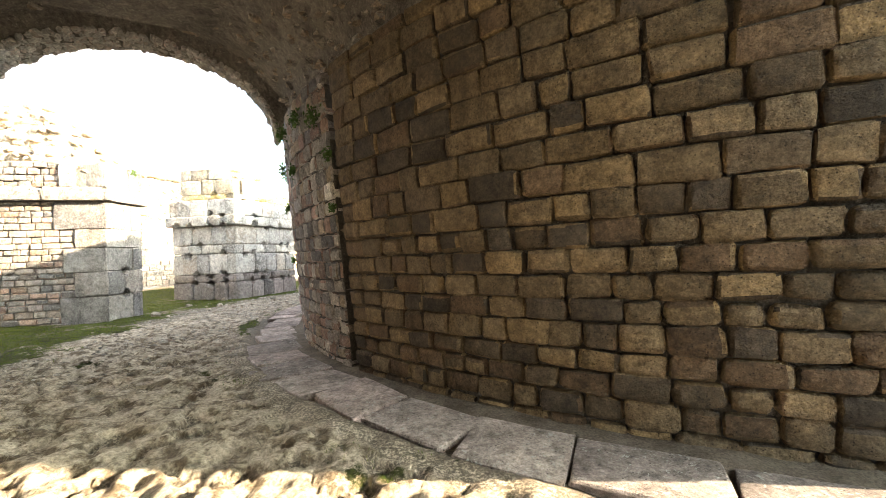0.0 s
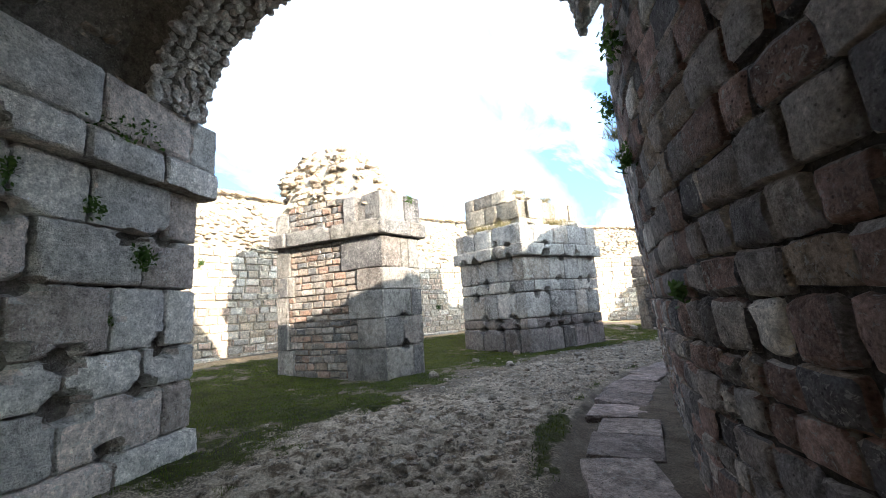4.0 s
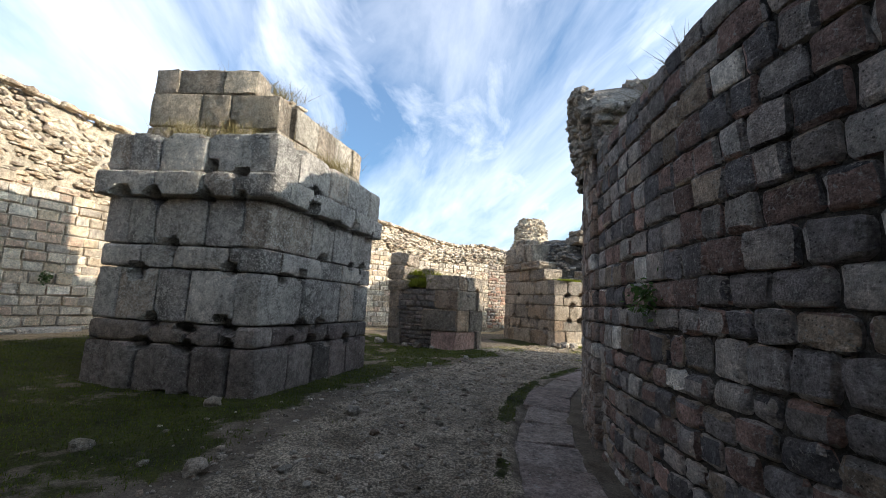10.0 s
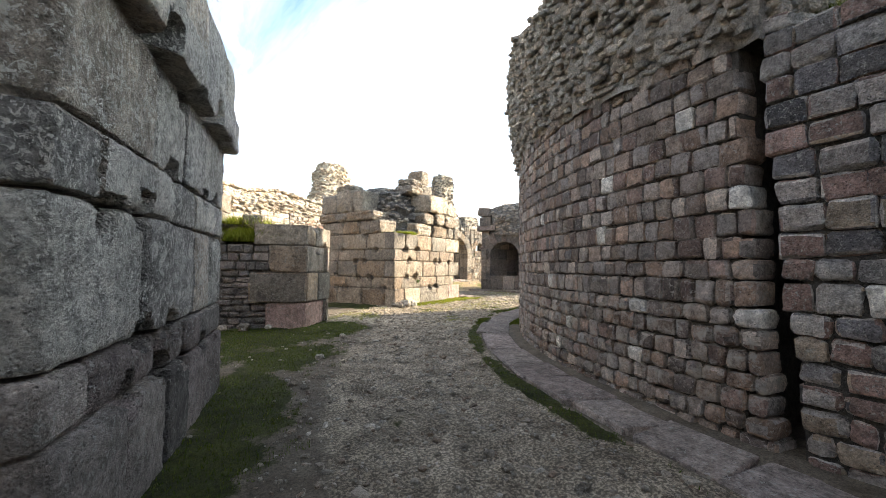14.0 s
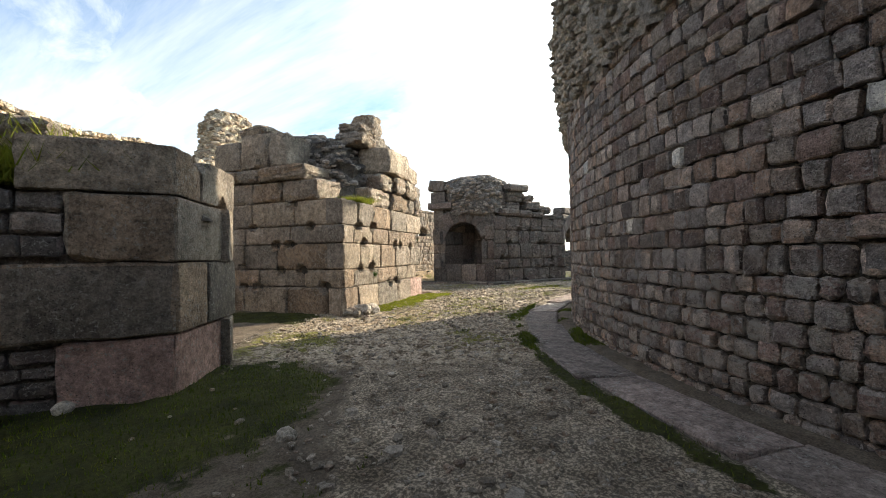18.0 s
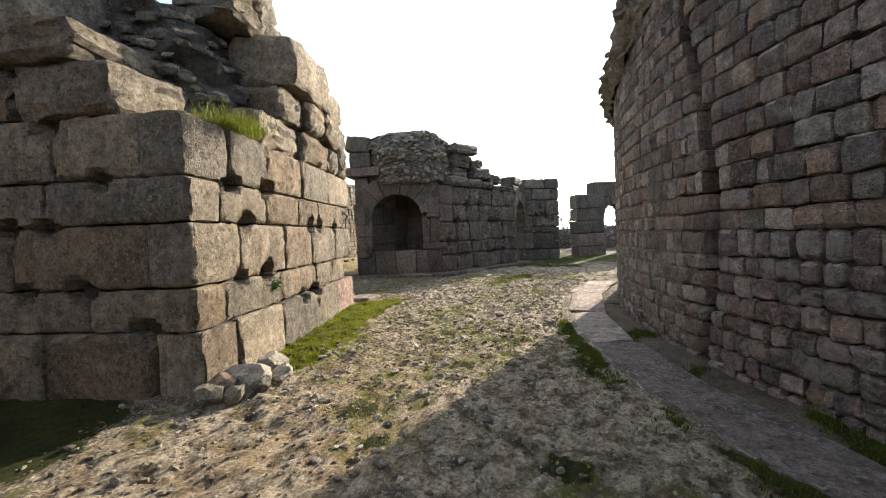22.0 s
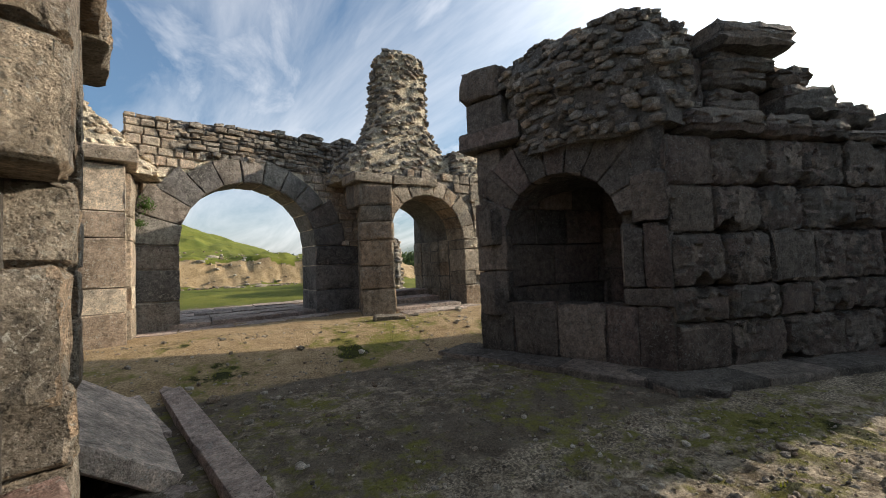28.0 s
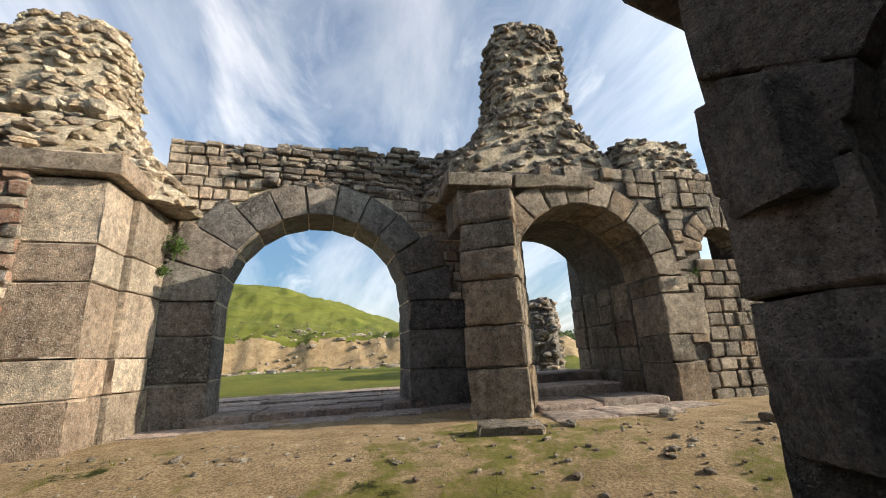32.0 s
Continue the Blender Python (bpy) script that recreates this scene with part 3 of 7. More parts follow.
def rbox(w, d, h, rad=0.03, jit=0.012, cells=(2, 1, 2), bites=(), seed_rng=None, taper=0.0, holes=(), ends=(0.0, 0.0)):
    """A worn block: x width, y depth (front at -y), z height, centred. bites: (sx, sz, size) corners of the front broken away;
    holes: (x, z, half width, half height, depth) hollows in the front; ends: slant of the two ends."""
    g = seed_rng or rng
    rad = min(rad, w * 0.3, d * 0.3, h * 0.3)
    idx, faces = grid_box(cells[0] + 2, cells[1] + 2, cells[2] + 2)
    p = np.stack([axis_stops(s / 2, rad, n)[idx[:, a]] for a, (s, n) in enumerate(zip((w, d, h), cells))], 1)
    lim = np.array([w, d, h]) / 2 - rad
    inner = np.clip(p, -lim, lim)
    off = p - inner
    ln = np.linalg.norm(off, axis=1, keepdims=True)
    p = inner + off / np.maximum(ln, 1e-9) * np.minimum(ln, rad)
    # pillowed front and uneven faces
    u, v = p[:, 0] / (w / 2), p[:, 2] / (h / 2)
    front = p[:, 1] < 0
    p[:, 1] -= np.where(front, jit * 1.2 * (1 - 0.6 * u * u - 0.4 * v * v), 0)
    p += g.normal(0, jit * 0.55, p.shape)
    if taper:
        p[:, 0] *= 1 + taper * (p[:, 2] / h)
    for hx, hz, rx, rz, dp in holes:
        q = np.sqrt(((p[:, 0] - hx) / rx) ** 2 + ((p[:, 2] - hz) / rz) ** 2) + g.normal(0, 0.06, len(p))
        p[:, 1] = np.where((p[:, 1] < 0) & (q < 1.15), np.maximum(p[:, 1], -d / 2 + dp * np.clip(1.7 - 1.5 * q, 0, 1) ** 0.6), p[:, 1])
    if ends[0] or ends[1]:
        p[:, 0] += (p[:, 1] + d / 2) * (ends[0] * np.clip(0.5 - p[:, 0] / w, 0, 1) + ends[1] * np.clip(0.5 + p[:, 0] / w, 0, 1))
    for sx, sz, size in bites:
        c = np.array([sx * w / 2, -d / 2, sz * h / 2])
        q = (p - c) / np.array([1.25, 1.0, 0.85])
        dist = np.sqrt((q * q).sum(1))
        way = np.where(dist[:, None] < 1e-3, np.array([-sx, 1.0, -sz]) / 1.732, q / np.maximum(dist, 1e-3)[:, None])
        hit = dist < size
        p[hit] = (c + way * size * np.array([1.25, 1.0, 0.85]))[hit] + g.normal(0, 0.012, (int(hit.sum()), 3))
    return p, faces


def ico(sub=0):
    bm = bmesh.new()
    bmesh.ops.create_icosphere(bm, subdivisions=sub + 1, radius=1.0)
    v = np.array([x.co[:] for x in bm.verts])
    fs = [tuple(x.index for x in f.verts) for f in bm.faces]
    bm.free()
    return v, fs


ICO = [ico(0), ico(1)]
PEBBLES = []
for _s in range(2):
    rows = []
    for _k in range(8):
        v0 = ICO[_s][0].copy()
        v0 *= 1 + rng.normal(0, 0.16, (len(v0), 1))
        v0 = np.sign(v0) * np.abs(v0) ** 0.75
        rows.append(v0)
    PEBBLES.append(rows)


def mat3(x, y, z):
    return np.array([x, y, z], float).T


class Pile:
    """Pieces gathered as (points, faces) in world space."""

    def __init__(self):
        self.items = []

    def add(self, p, faces, at, axes=None):
        p = np.asarray(p)
        if axes is not None:
            p = p @ axes.T
        self.items.append((p, faces, np.asarray(at, float)))
        return self

    def joined(self, items=None):
        vs, fs, n = [], [], 0
        for p, faces, at in items if items is not None else self.items:
            vs.append(p + at)
            a = np.asarray(faces)
            fs.extend((a + n).tolist())
            n += len(p)
        return (np.concatenate(vs) if vs else np.zeros((0, 3))), fs


def mesh_of(name, pts, faces, mat, smooth=True):
    me = bpy.data.meshes.new(name)
    me.from_pydata(np.asarray(pts).tolist(), [], [tuple(f) for f in faces])
    me.materials.append(mat)
    if smooth:
        me.polygons.foreach_set("use_smooth", np.ones(len(me.polygons), bool))
        me.update()
        me.set_sharp_from_angle(angle=0.42)
    me.update()
    return me


def part(name, pts, faces, mat, parent, label="", smooth=True, kind=""):
    """One mesh as a part of a thing, its points in world space."""
    base = np.array(parent.matrix_basis.translation)
    pts = np.asarray(pts, float)
    mid = pts.mean(0)
    ob = new(name, mesh_of(name, pts - mid, faces, mat, smooth))
    ob.parent = parent
    ob.location = Vector(mid - base)
    return tagged(ob, label=label, kind=kind)


def thing(name, at, label, category, group="", kind=""):
    ob = new(name)
    ob.location = Vector(at)
    ob.empty_display_size = 0.2
    return tagged(ob, label, category, group, kind)


def pieces(pile, name, mat, parent, limit=300, rest="masonry", near=None, rest_kind="stuff", smooth=True):
    """The first pieces (by near(at), lowest first) as parts, the others joined."""
    items = pile.items
    if near is not None:
        items = sorted(items, key=lambda it: near(it[2]))
    for p, faces, at in items[:limit]:
        ob = new(name, mesh_of(name, p, faces, mat, smooth))
        ob.parent = parent
        ob.location = Vector(at) - parent.matrix_basis.translation
    if items[limit:]:
        v, f = pile.joined(items[limit:])
        part(rest, v, f, mat, parent, smooth=smooth, kind=rest_kind)


def pebble(pile, at, size, normal=(0, 0, 1), sub=0, flat=0.6, spin=None):
    n = Vector(normal).normalized()
    t = n.orthogonal().normalized()
    a = rng.uniform(0, 6.283) if spin is None else spin
    t = Matrix.Rotation(a, 3, n) @ t
    b = n.cross(t)
    ax = mat3(t * size * rng.uniform(0.8, 1.25), b * size * rng.uniform(0.55, 0.95), n * size * flat * rng.uniform(0.7, 1.2))
    pile.add(PEBBLES[sub][rng.integers(8)], ICO[sub][1], at, ax)


def shell(name, r_in, r_out, a0, a1, z0, top, mat, step_deg=1.0, parent=None, rough=0.0, label="", kind="structure", seed=3):
    """A curved wall between two angles; top is a height or a function of the angle."""
    n = max(2, int(abs(a1 - a0) / step_deg))
    rows = 7
    pts, faces = [], []
    angs = np.linspace(a0, a1, n + 1)
    for i, a in enumerate(angs):
        t = top(a) if callable(top) else top
        for k in range(rows):
            z = z0 + (t - z0) * k / (rows - 1)
            for r in (r_out, r_in):
                q = pol((r(a, z) if callable(r) else r) + (rng.normal(0, rough) if rough else 0), a, z)
                pts.append(q[:])
    m = rows * 2
    for i in range(n):
        for k in range(rows - 1):
            o = i * m + k * 2
            faces += [(o, o + m, o + m + 2, o + 2), (o + 1, o + 3, o + m + 3, o + m + 1)]
        o = i * m
        faces += [(o, o + 1, o + m + 1, o + m), (o + m - 2, o + 2 * m - 2, o + 2 * m - 1, o + m - 1)]
    for o in (0, n * m):
        for k in range(rows - 1):
            f = (o + 2 * k, o + 2 * k + 2, o + 2 * k + 3, o + 2 * k + 1)
            faces.append(f if o == 0 else f[::-1])
    if a1 < a0:
        faces = [f[::-1] for f in faces]
    if parent is not None:
        return part(name, pts, faces, mat, parent, label, smooth=False)
    ob = new(name, mesh_of(name, pts, faces, mat, False))
    return tagged(ob, label, "wall", kind=kind)


def arc_courses(pile, r, a0, a1, courses, width, side=1, depth=0.3, gap=0.012, rad=0.03, jit=0.012, top=None, cells=(2, 1, 2), skip=None, proud=0.012, lo_rad=None, r_of=None, flare=None, lean=(None, None), warp=0.0):
    """Courses of stones on a curved face. side 1: the face looks away from the axis; -1: towards it."""
    first, last = a0, a1
    for ci, (z0, z1) in enumerate(courses):
        ragged_end = rng.normal(0, 0.1)
        a0 = first + (lean[0]((z0 + z1) / 2) + ragged_end if lean[0] else 0.0)
        a1 = last + (lean[1]((z0 + z1) / 2) + ragged_end if lean[1] else 0.0)
        prev = a0
        while prev < a1 - 0.05:
            wdt = rng.uniform(*width)
            nxt = min(a1, prev + wdt / r * 57.2958)
            if a1 - nxt < 0.5 * width[0] / r * 57.3:
                nxt = a1
            mid, w = (prev + nxt) / 2, (nxt - prev) / 57.2958 * r
            prev = nxt
            zt = z1
            if top is not None:
                tt = top(mid)
                if z0 + 0.06 > tt:
                    continue
                zt = min(z1, tt + 0.05)
            if skip is not None and skip(mid, (z0 + zt) / 2):
                continue
            h = zt - z0
            d = depth
            rr = (r_of(mid) if r_of else r) + (flare(mid, (z0 + zt) / 2) if flare else 0.0) + side * (rng.normal(0, proud) - d / 2)
            radial = pol(1, mid) - pol(0, mid)
            nrm = radial * side
            tx = Vector((-radial.y, radial.x, 0)) * side
            p, f = rbox(max(0.05, w - gap - abs(rng.normal(0, 0.006))), d, h - gap - abs(rng.normal(0, 0.006)), (lo_rad if lo_rad and z1 < 1.7 else rad) * rng.uniform(0.7, 1.4), jit, cells)
            if warp:
                u, v = p[:, 0] / w + 0.5, p[:, 2] / h + 0.5
                for axis in (0, 2):
                    k = rng.normal(0, warp, 4)
                    p[:, axis] += k[0] * (1 - u) * (1 - v) + k[1] * u * (1 - v) + k[2] * (1 - u) * v + k[3] * u * v
            if flare:
                p[:, 1] -= side * (flare(mid, zt) - flare(mid, z0)) / h * p[:, 2]
            tilt = rng.normal(0, 0.012)
            c, s = math.cos(tilt), math.sin(tilt)
            p = p @ np.array([[c, 0, s], [0, 1, 0], [-s, 0, c]])
            pile.add(p, f, pol(rr, mid, (z0 + zt) / 2)[:], mat3(tx, -nrm, (0, 0, 1)))


def course_list(z0, z1, lo, hi):
    out, z = [], z0
    while z < z1 - 0.05:
        h = rng.uniform(lo, hi)
        out.append((z, min(z + h, z1)) if z1 - z - h > lo * 0.5 else (z, z1))
        z = out[-1][1]
    return out


def flat_frame(p0, p1, inside):
    """Along, outward for a face from p0 to p1, facing away from the point inside."""
    a = Vector((p1[0] - p0[0], p1[1] - p0[1], 0))
    ln = a.length
    a.normalize()
    n = Vector((a.y, -a.x, 0))
    if n.dot(Vector((inside[0] - p0[0], inside[1] - p0[1], 0))) > 0:
        n = -n
    return a, n, ln


def block(pile, p0, along, normal, s0, s1, z0, z1, depth, out=0.0, rad=0.03, jit=0.014, cells=(3, 2, 3), bites=(), gap=0.012, taper=0.0, tilt=0.0, holes=(), ends=(0.0, 0.0)):
    w, h = s1 - s0 - gap, z1 - z0 - gap
    sg = 1.0 if Vector((0, 0, 1)).cross(Vector(normal)).dot(Vector(along)) > 0 else -1.0
    near = [(sg * (hs - (s0 + s1) / 2), hz - (z0 + z1) / 2, rx, rz, dp) for hs, hz, rx, rz, dp in holes if s0 - rx < hs < s1 + rx and z0 - rz < hz < z1 + rz]
    if near:
        cells = (max(3, int(w / 0.068)), 2, max(3, int(h / 0.068)))
    p, f = rbox(w, depth, h, rad, jit, cells, bites, taper=taper, holes=near, ends=ends if sg > 0 else (-ends[1], -ends[0]))
    if tilt:
        c, s = math.cos(tilt), math.sin(tilt)
        p = p @ np.array([[c, 0, s], [0, 1, 0], [-s, 0, c]])
    along, normal = Vector(along), Vector(normal)
    at = Vector((p0[0], p0[1], 0)) + along * ((s0 + s1) / 2) + normal * (out - depth / 2)
    at.z = (z0 + z1) / 2
    # the block's x runs to the right as seen from outside
    x = Vector((0, 0, 1)).cross(-normal)
    x = -x
    pile.add(p, f, at[:], mat3(-x if x.dot(along) < -2 else x, -normal, (0, 0, 1)))


def slant(a, n, u):
    """Slant of a block's end so that it lies in the neighbouring face, which runs along u."""
    u = Vector((u[0], u[1], 0)).normalized()
    k = -u.dot(n)
    return float(np.clip(u.dot(a) / k, -0.6, 0.6)) if abs(k) > 0.2 else 0.0


def face_courses(pile, p0, p1, inside, courses, width, depth=0.5, parity=0, inset=0.0, bite=0.0, bite_size=(0.08, 0.16), out=None, rad=0.02, jit=0.007, cells=(4, 2, 4), s_range=None, gap=0.016, skip=None, adj=None):
    """Courses of large blocks on a flat face, with robbed clamp holes at a share of the joints. out: a projection per course;
    s_range(k): stretch along the face in course k; adj: the corners before p0 and after p1."""
    a, n, ln = flat_frame(p0, p1, inside)
    sl = (0.0, 0.0)
    if adj:
        sl = (slant(a, n, (adj[0][0] - p0[0], adj[0][1] - p0[1])), slant(a, n, (adj[1][0] - p1[0], adj[1][1] - p1[1])))
    plan, holes = [], []
    for k, (z0, z1) in enumerate(courses):
        e = inset if (k + parity) % 2 else 0.0
        s, end = e, ln - e
        if s_range is not None:
            lim = s_range(k, z0)
            if lim is None:
                continue
            s, end = max(s, lim[0]), min(end, lim[1])
        o = out[k] if out else 0.0
        if o > 0.05:
            s, end = s - o, end + o
        first = s
        while s < end - 0.02:
            w = rng.uniform(*width)
            nxt = s + w
            if end - nxt < width[0] * 0.6:
                nxt = end
            if skip is None or not skip((s + nxt) / 2, (z0 + z1) / 2, k):
                plan.append((s, nxt, z0, z1, o, s == first, nxt == end))
                for hs in ((s,) if s > 0.15 else ()) + (((s + nxt) / 2,) if nxt - s > 0.85 and rng.random() < 0.4 else ()):
                    if rng.random() < bite * 2.2:
                        top_side = z1 if rng.random() < 0.3 else z0
                        holes.append((hs + rng.normal(0, 0.03), top_side + rng.normal(0, 0.03), rng.uniform(*bite_size) * 0.85, rng.uniform(*bite_size) * 0.70, rng.uniform(0.26, 0.40)))
            s = nxt
    for s, nxt, z0, z1, o, is_first, is_last in plan:
        block(pile, p0, a, n, s, nxt, z0, z1, depth, o + rng.normal(0, 0.012), rad * rng.uniform(0.6, 1.7), jit, cells, (), gap, holes=holes, ends=(sl[0] if is_first else 0.0, sl[1] if is_last else 0.0))


def prism(corners, z0, z1, grow=0.0):
    """Points and faces of an upright prism over a quadrilateral, grown outward or inward."""
    c = np.array([q[:2] for q in corners], float)
    mid = c.mean(0)
    d = c - mid
    c = mid + d * (1 + grow / np.linalg.norm(d, axis=1, keepdims=True))
    n = len(c)
    area = sum(c[i][0] * c[(i + 1) % n][1] - c[(i + 1) % n][0] * c[i][1] for i in range(n))
    if area < 0:
        c = c[::-1]
    pts = [(x, y, z0) for x, y in c] + [(x, y, z1) for x, y in c]
    faces = [tuple(range(n))[::-1], tuple(range(n, 2 * n))] + [(i, (i + 1) % n, (i + 1) % n + n, i + n) for i in range(n)]
    return pts, faces


def mass(name, levels, mat, stone_mat_, parent, size=0.14, noise_amp=0.12, around=26, stones=1.0, sub=0, flat=0.5, top_stones=True, label=""):
    """A rubble core built up of rings: levels of (z, x, y, half_x, half_y, turn in degrees), with stones set in its skin."""
    fine = []
    for (l0, l1) in zip(levels, levels[1:]):
        k = max(1, int(round((l1[0] - l0[0]) / 0.22)))
        for i in range(k):
            fine.append([a + (b - a) * i / k for a, b in zip(l0, l1)])
    fine.append(list(levels[-1]))
    pts, faces = [], []
    pile = Pile()
    for k, (z, x, y, hx, hy, turn) in enumerate(fine):
        c, s = math.cos(radians(turn)), math.sin(radians(turn))
        for i in range(around):
            t = 2 * math.pi * i / around
            u, v = math.cos(t), math.sin(t)
            e = (abs(u) ** 4 + abs(v) ** 4) ** -0.25
            m_ = 1 + noise_amp * rng.normal() * 0.6
            px, py = u * e * hx * m_, v * e * hy * m_
            pts.append((x + c * px - s * py, y + s * px + c * py, z + rng.normal(0, 0.03)))
    rows = len(fine)
    for k in range(rows - 1):
        for i in range(around):
            j = (i + 1) % around
            faces.append((k * around + i, k * around + j, (k + 1) * around + j, (k + 1) * around + i))
    faces.append(tuple(range((rows - 1) * around, rows * around)))
    faces.append(tuple(range(around))[::-1])
    part(name, pts, faces, mat, parent, label, smooth=False)
    p = np.array(pts)
    for k in range(rows - 1):
        z, x, y, hx, hy, turn = fine[k]
        per = 4 * (hx + hy)
        cnt = max(4, int(per / size * stones * 0.9))
        for q in range(cnt):
            i = rng.integers(around)
            j = (i + 1) % around
            t, s = rng.random(), rng.random()
            a = p[k * around + i] * (1 - t) + p[k * around + j] * t
            b = p[(k + 1) * around + i] * (1 - t) + p[(k + 1) * around + j] * t
            at = a * (1 - s) + b * s
            nrm = Vector((at[0] - x, at[1] - y, 0.15))
            e = Vector((0, 0, 1))
            pebble(pile, at, size * rng.uniform(0.45, 1.0), (e + nrm.normalized() * 0.35), sub, flat)
    if top_stones:
        z, x, y, hx, hy, turn = fine[-1]
        for q in range(int(4 * hx * hy / size**2 * 0.8)):
            c, s = math.cos(radians(turn)), math.sin(radians(turn))
            px, py = rng.uniform(-0.86, 0.86) * hx, rng.uniform(-0.86, 0.86) * hy
            pebble(pile, (x + c * px - s * py, y + s * px + c * py, z - 0.02 + rng.normal(0, 0.03)), size * rng.uniform(0.5, 1.1), (0, 0, 1), sub, flat)
    v, f = pile.joined()
    part("rubble", v, f, stone_mat_, parent, smooth=False, kind="stuff")

# ---- ground ----
th_fine = np.arange(40, 262, 0.2)
th_all = np.concatenate([th_fine, np.arange(262, 400, 2.0)])
r_all = np.concatenate([[0.0, 5.0, 9.0, 10.6], np.arange(10.9, 17.5, 0.045), np.arange(17.5, 26.5, 0.14), np.arange(27, 37, 0.8), np.arange(37, 41, 0.16), np.arange(41.5, 63, 1.0), [ 75, 100, 150, 250, 500, 1000, 2400]])
RR, TT = np.meshgrid(r_all, th_all, indexing="ij")
GX, GY = CX + RR * np.cos(np.radians(TT)), CY + RR * np.sin(np.radians(TT))
TH = TT % 360


def zone(a0, a1, r0, r1, sa=4.0, sr=0.5):
    """A soft patch between two angles and two radii."""
    return step(a0 - sa, a0 + sa, TH) * step(a1 + sa, a1 - sa, TH) * step(r0 - sr, r0 + sr, RR) * step(r1 + sr, r1 - sr, RR)


wob = fbm(GX * 0.5, GY * 0.5, 11, 4) - 0.5
wob2 = 1.5 * (fbm(GX * 0.9, GY * 0.9, 15, 4, 0.6) - 0.5) + 0.6 * (fbm(GX * 3, GY * 3, 17, 3) - 0.5)
rock = np.maximum.reduce([zone(188, 262, 12.3, 15.2, 6, 0.4), 0.62 * zone(60, 134, 12.0, 16.6, 6, 0.4), 0.42 * zone(70, 98, 15, 20.5, 5, 0.8)]) + wob * 0.5 * (RR < 24)
gravel = np.maximum.reduce([zone(120, 196, 12.0, 14.6, 6, 0.4), zone(55, 125, 12.0, 17.0), zone(190, 262, 12.0, 16.0)])
sand = np.maximum.reduce([zone(70, 108, 20.6, 28, 3, 0.5), 0.8 * zone(97, 130, 14.0, 16.6, 4, 0.6), 0.7 * zone(100, 205, 22.2, 23.9, 8, 0.5)])
turf = np.maximum.reduce([0.82 * zone(150, 205, 15.1, 22.3, 6, 0.8), 0.78 * zone(133, 152, 14.8, 21, 4, 0.7), 1.25 * zone(97, 113.5, 15.6, 16.7, 1.5, 0.25), 0.50 * zone(72, 128, 12.6, 16.2, 4, 0.4) * step(0.58, 0.74, fbm(GX * 1.2 + 9, GY * 1.2, 41, 4, 0.55)),
                          # the 116.3-121 patch: mossy turf, also darkening the ruined pier's shaded foot
                          0.8 * zone(73, 86, 14.3, 14.8, 3, 0.25), 0.9 * zone(116.3, 121, 16.7, 19.5, 1.2, 0.3), 0.8 * zone(40, 66, 15, 24, 5, 1), zone(60, 120, 30, 2600, 10, 1.2), (RR > 40) * 1.0,
                          0.7 * zone(100, 200, 12.0, 12.25, 5, 0.12), 0.6 * zone(112, 126, 12.0, 12.5, 3, 0.2), 0.40 * zone(74, 106, 21, 25.2, 3, 0.4) * step(0.54, 0.72, fbm(GX * 0.9 + 3, GY * 0.9, 43, 4, 0.55)), 0.7 * zone(96, 128, 11.0, 11.42, 3, 0.06) * step(0.38, 0.56, fbm(GX * 1.5, GY * 1.5, 49, 4, 0.6)), 0.62 * zone(98, 122, 12.05, 12.2, 3, 0.07) * step(0.40, 0.58, fbm(GX * 1.3 + 4, GY * 1.3, 47, 4, 0.6))]) * (1 + 0.25 * wob2) + wob2 * 0.85 * (RR < 24)
rock, gravel, sand, turf = (np.clip(q, 0, 1) for q in (rock, gravel, sand, turf))
turf = turf * ((RR > 11.9) | ((RR > 10.9) & (RR < 11.5) & (TH > 95) & (TH < 131)))
GZ = floor_z(GX, GY)
n1 = fbm(GX * 2.2, GY * 2.2, 21, 5, 0.55)
ridge = 1 - np.abs(2 * fbm(GX * 3.1 + 5, GY * 3.1, 33, 4, 0.6) - 1) * 2.2
fine_on = (RR > 10.5) & (RR < 27)
cob = 1 - np.abs(2 * fbm(GX * 5.5, GY * 5.5, 51, 3, 0.6) - 1) * 2.0
pit = fbm(GX * 7.5 + 3, GY * 7.5, 61, 3, 0.6)
rough_bed = 0.6 + 0.35 * step(185, 192, TH)                                       # more pitted under the vault
relief = rock * rough_bed * (0.05 * (n1 - 0.55) + 0.025 * (ridge - 0.5) + 0.03 * (cob - 0.5) - 0.07 * step(0.56, 0.66, pit))
rock = rock * (0.3 + 0.7 * step(-0.048, -0.024, relief))                               # earth lies in the hollows
GZ = GZ + fine_on * (relief + 0.05 * (n1 - 0.5) + gravel * 0.06 * (fbm(GX * 8, GY * 8, 5, 3) - 0.5) + turf * 0.05 * (fbm(GX * 5, GY * 5, 8, 3) - 0.35))
GZ = GZ - 0.05 * step(11.22, 11.34, RR) * step(12.0, 11.88, RR)                     # trench under the kerb slabs
# hill with a cut bank beyond the end wall, level land elsewhere
bank = step(38.0, 39.2, RR + 1.2 * (fbm(GX * 0.4, GY * 0.4, 3, 3) - 0.5)) * step(66, 84, TH) * step(150, 118, TH)
hill = step(39, 62, RR) * step(80, 104, TH) * step(165, 130, TH)
GZ = GZ + 0.55 * step(27, 36, RR) * step(60, 80, TH) * step(150, 120, TH) + 1.6 * bank + 6.5 * hill + (RR > 60) * 0.0
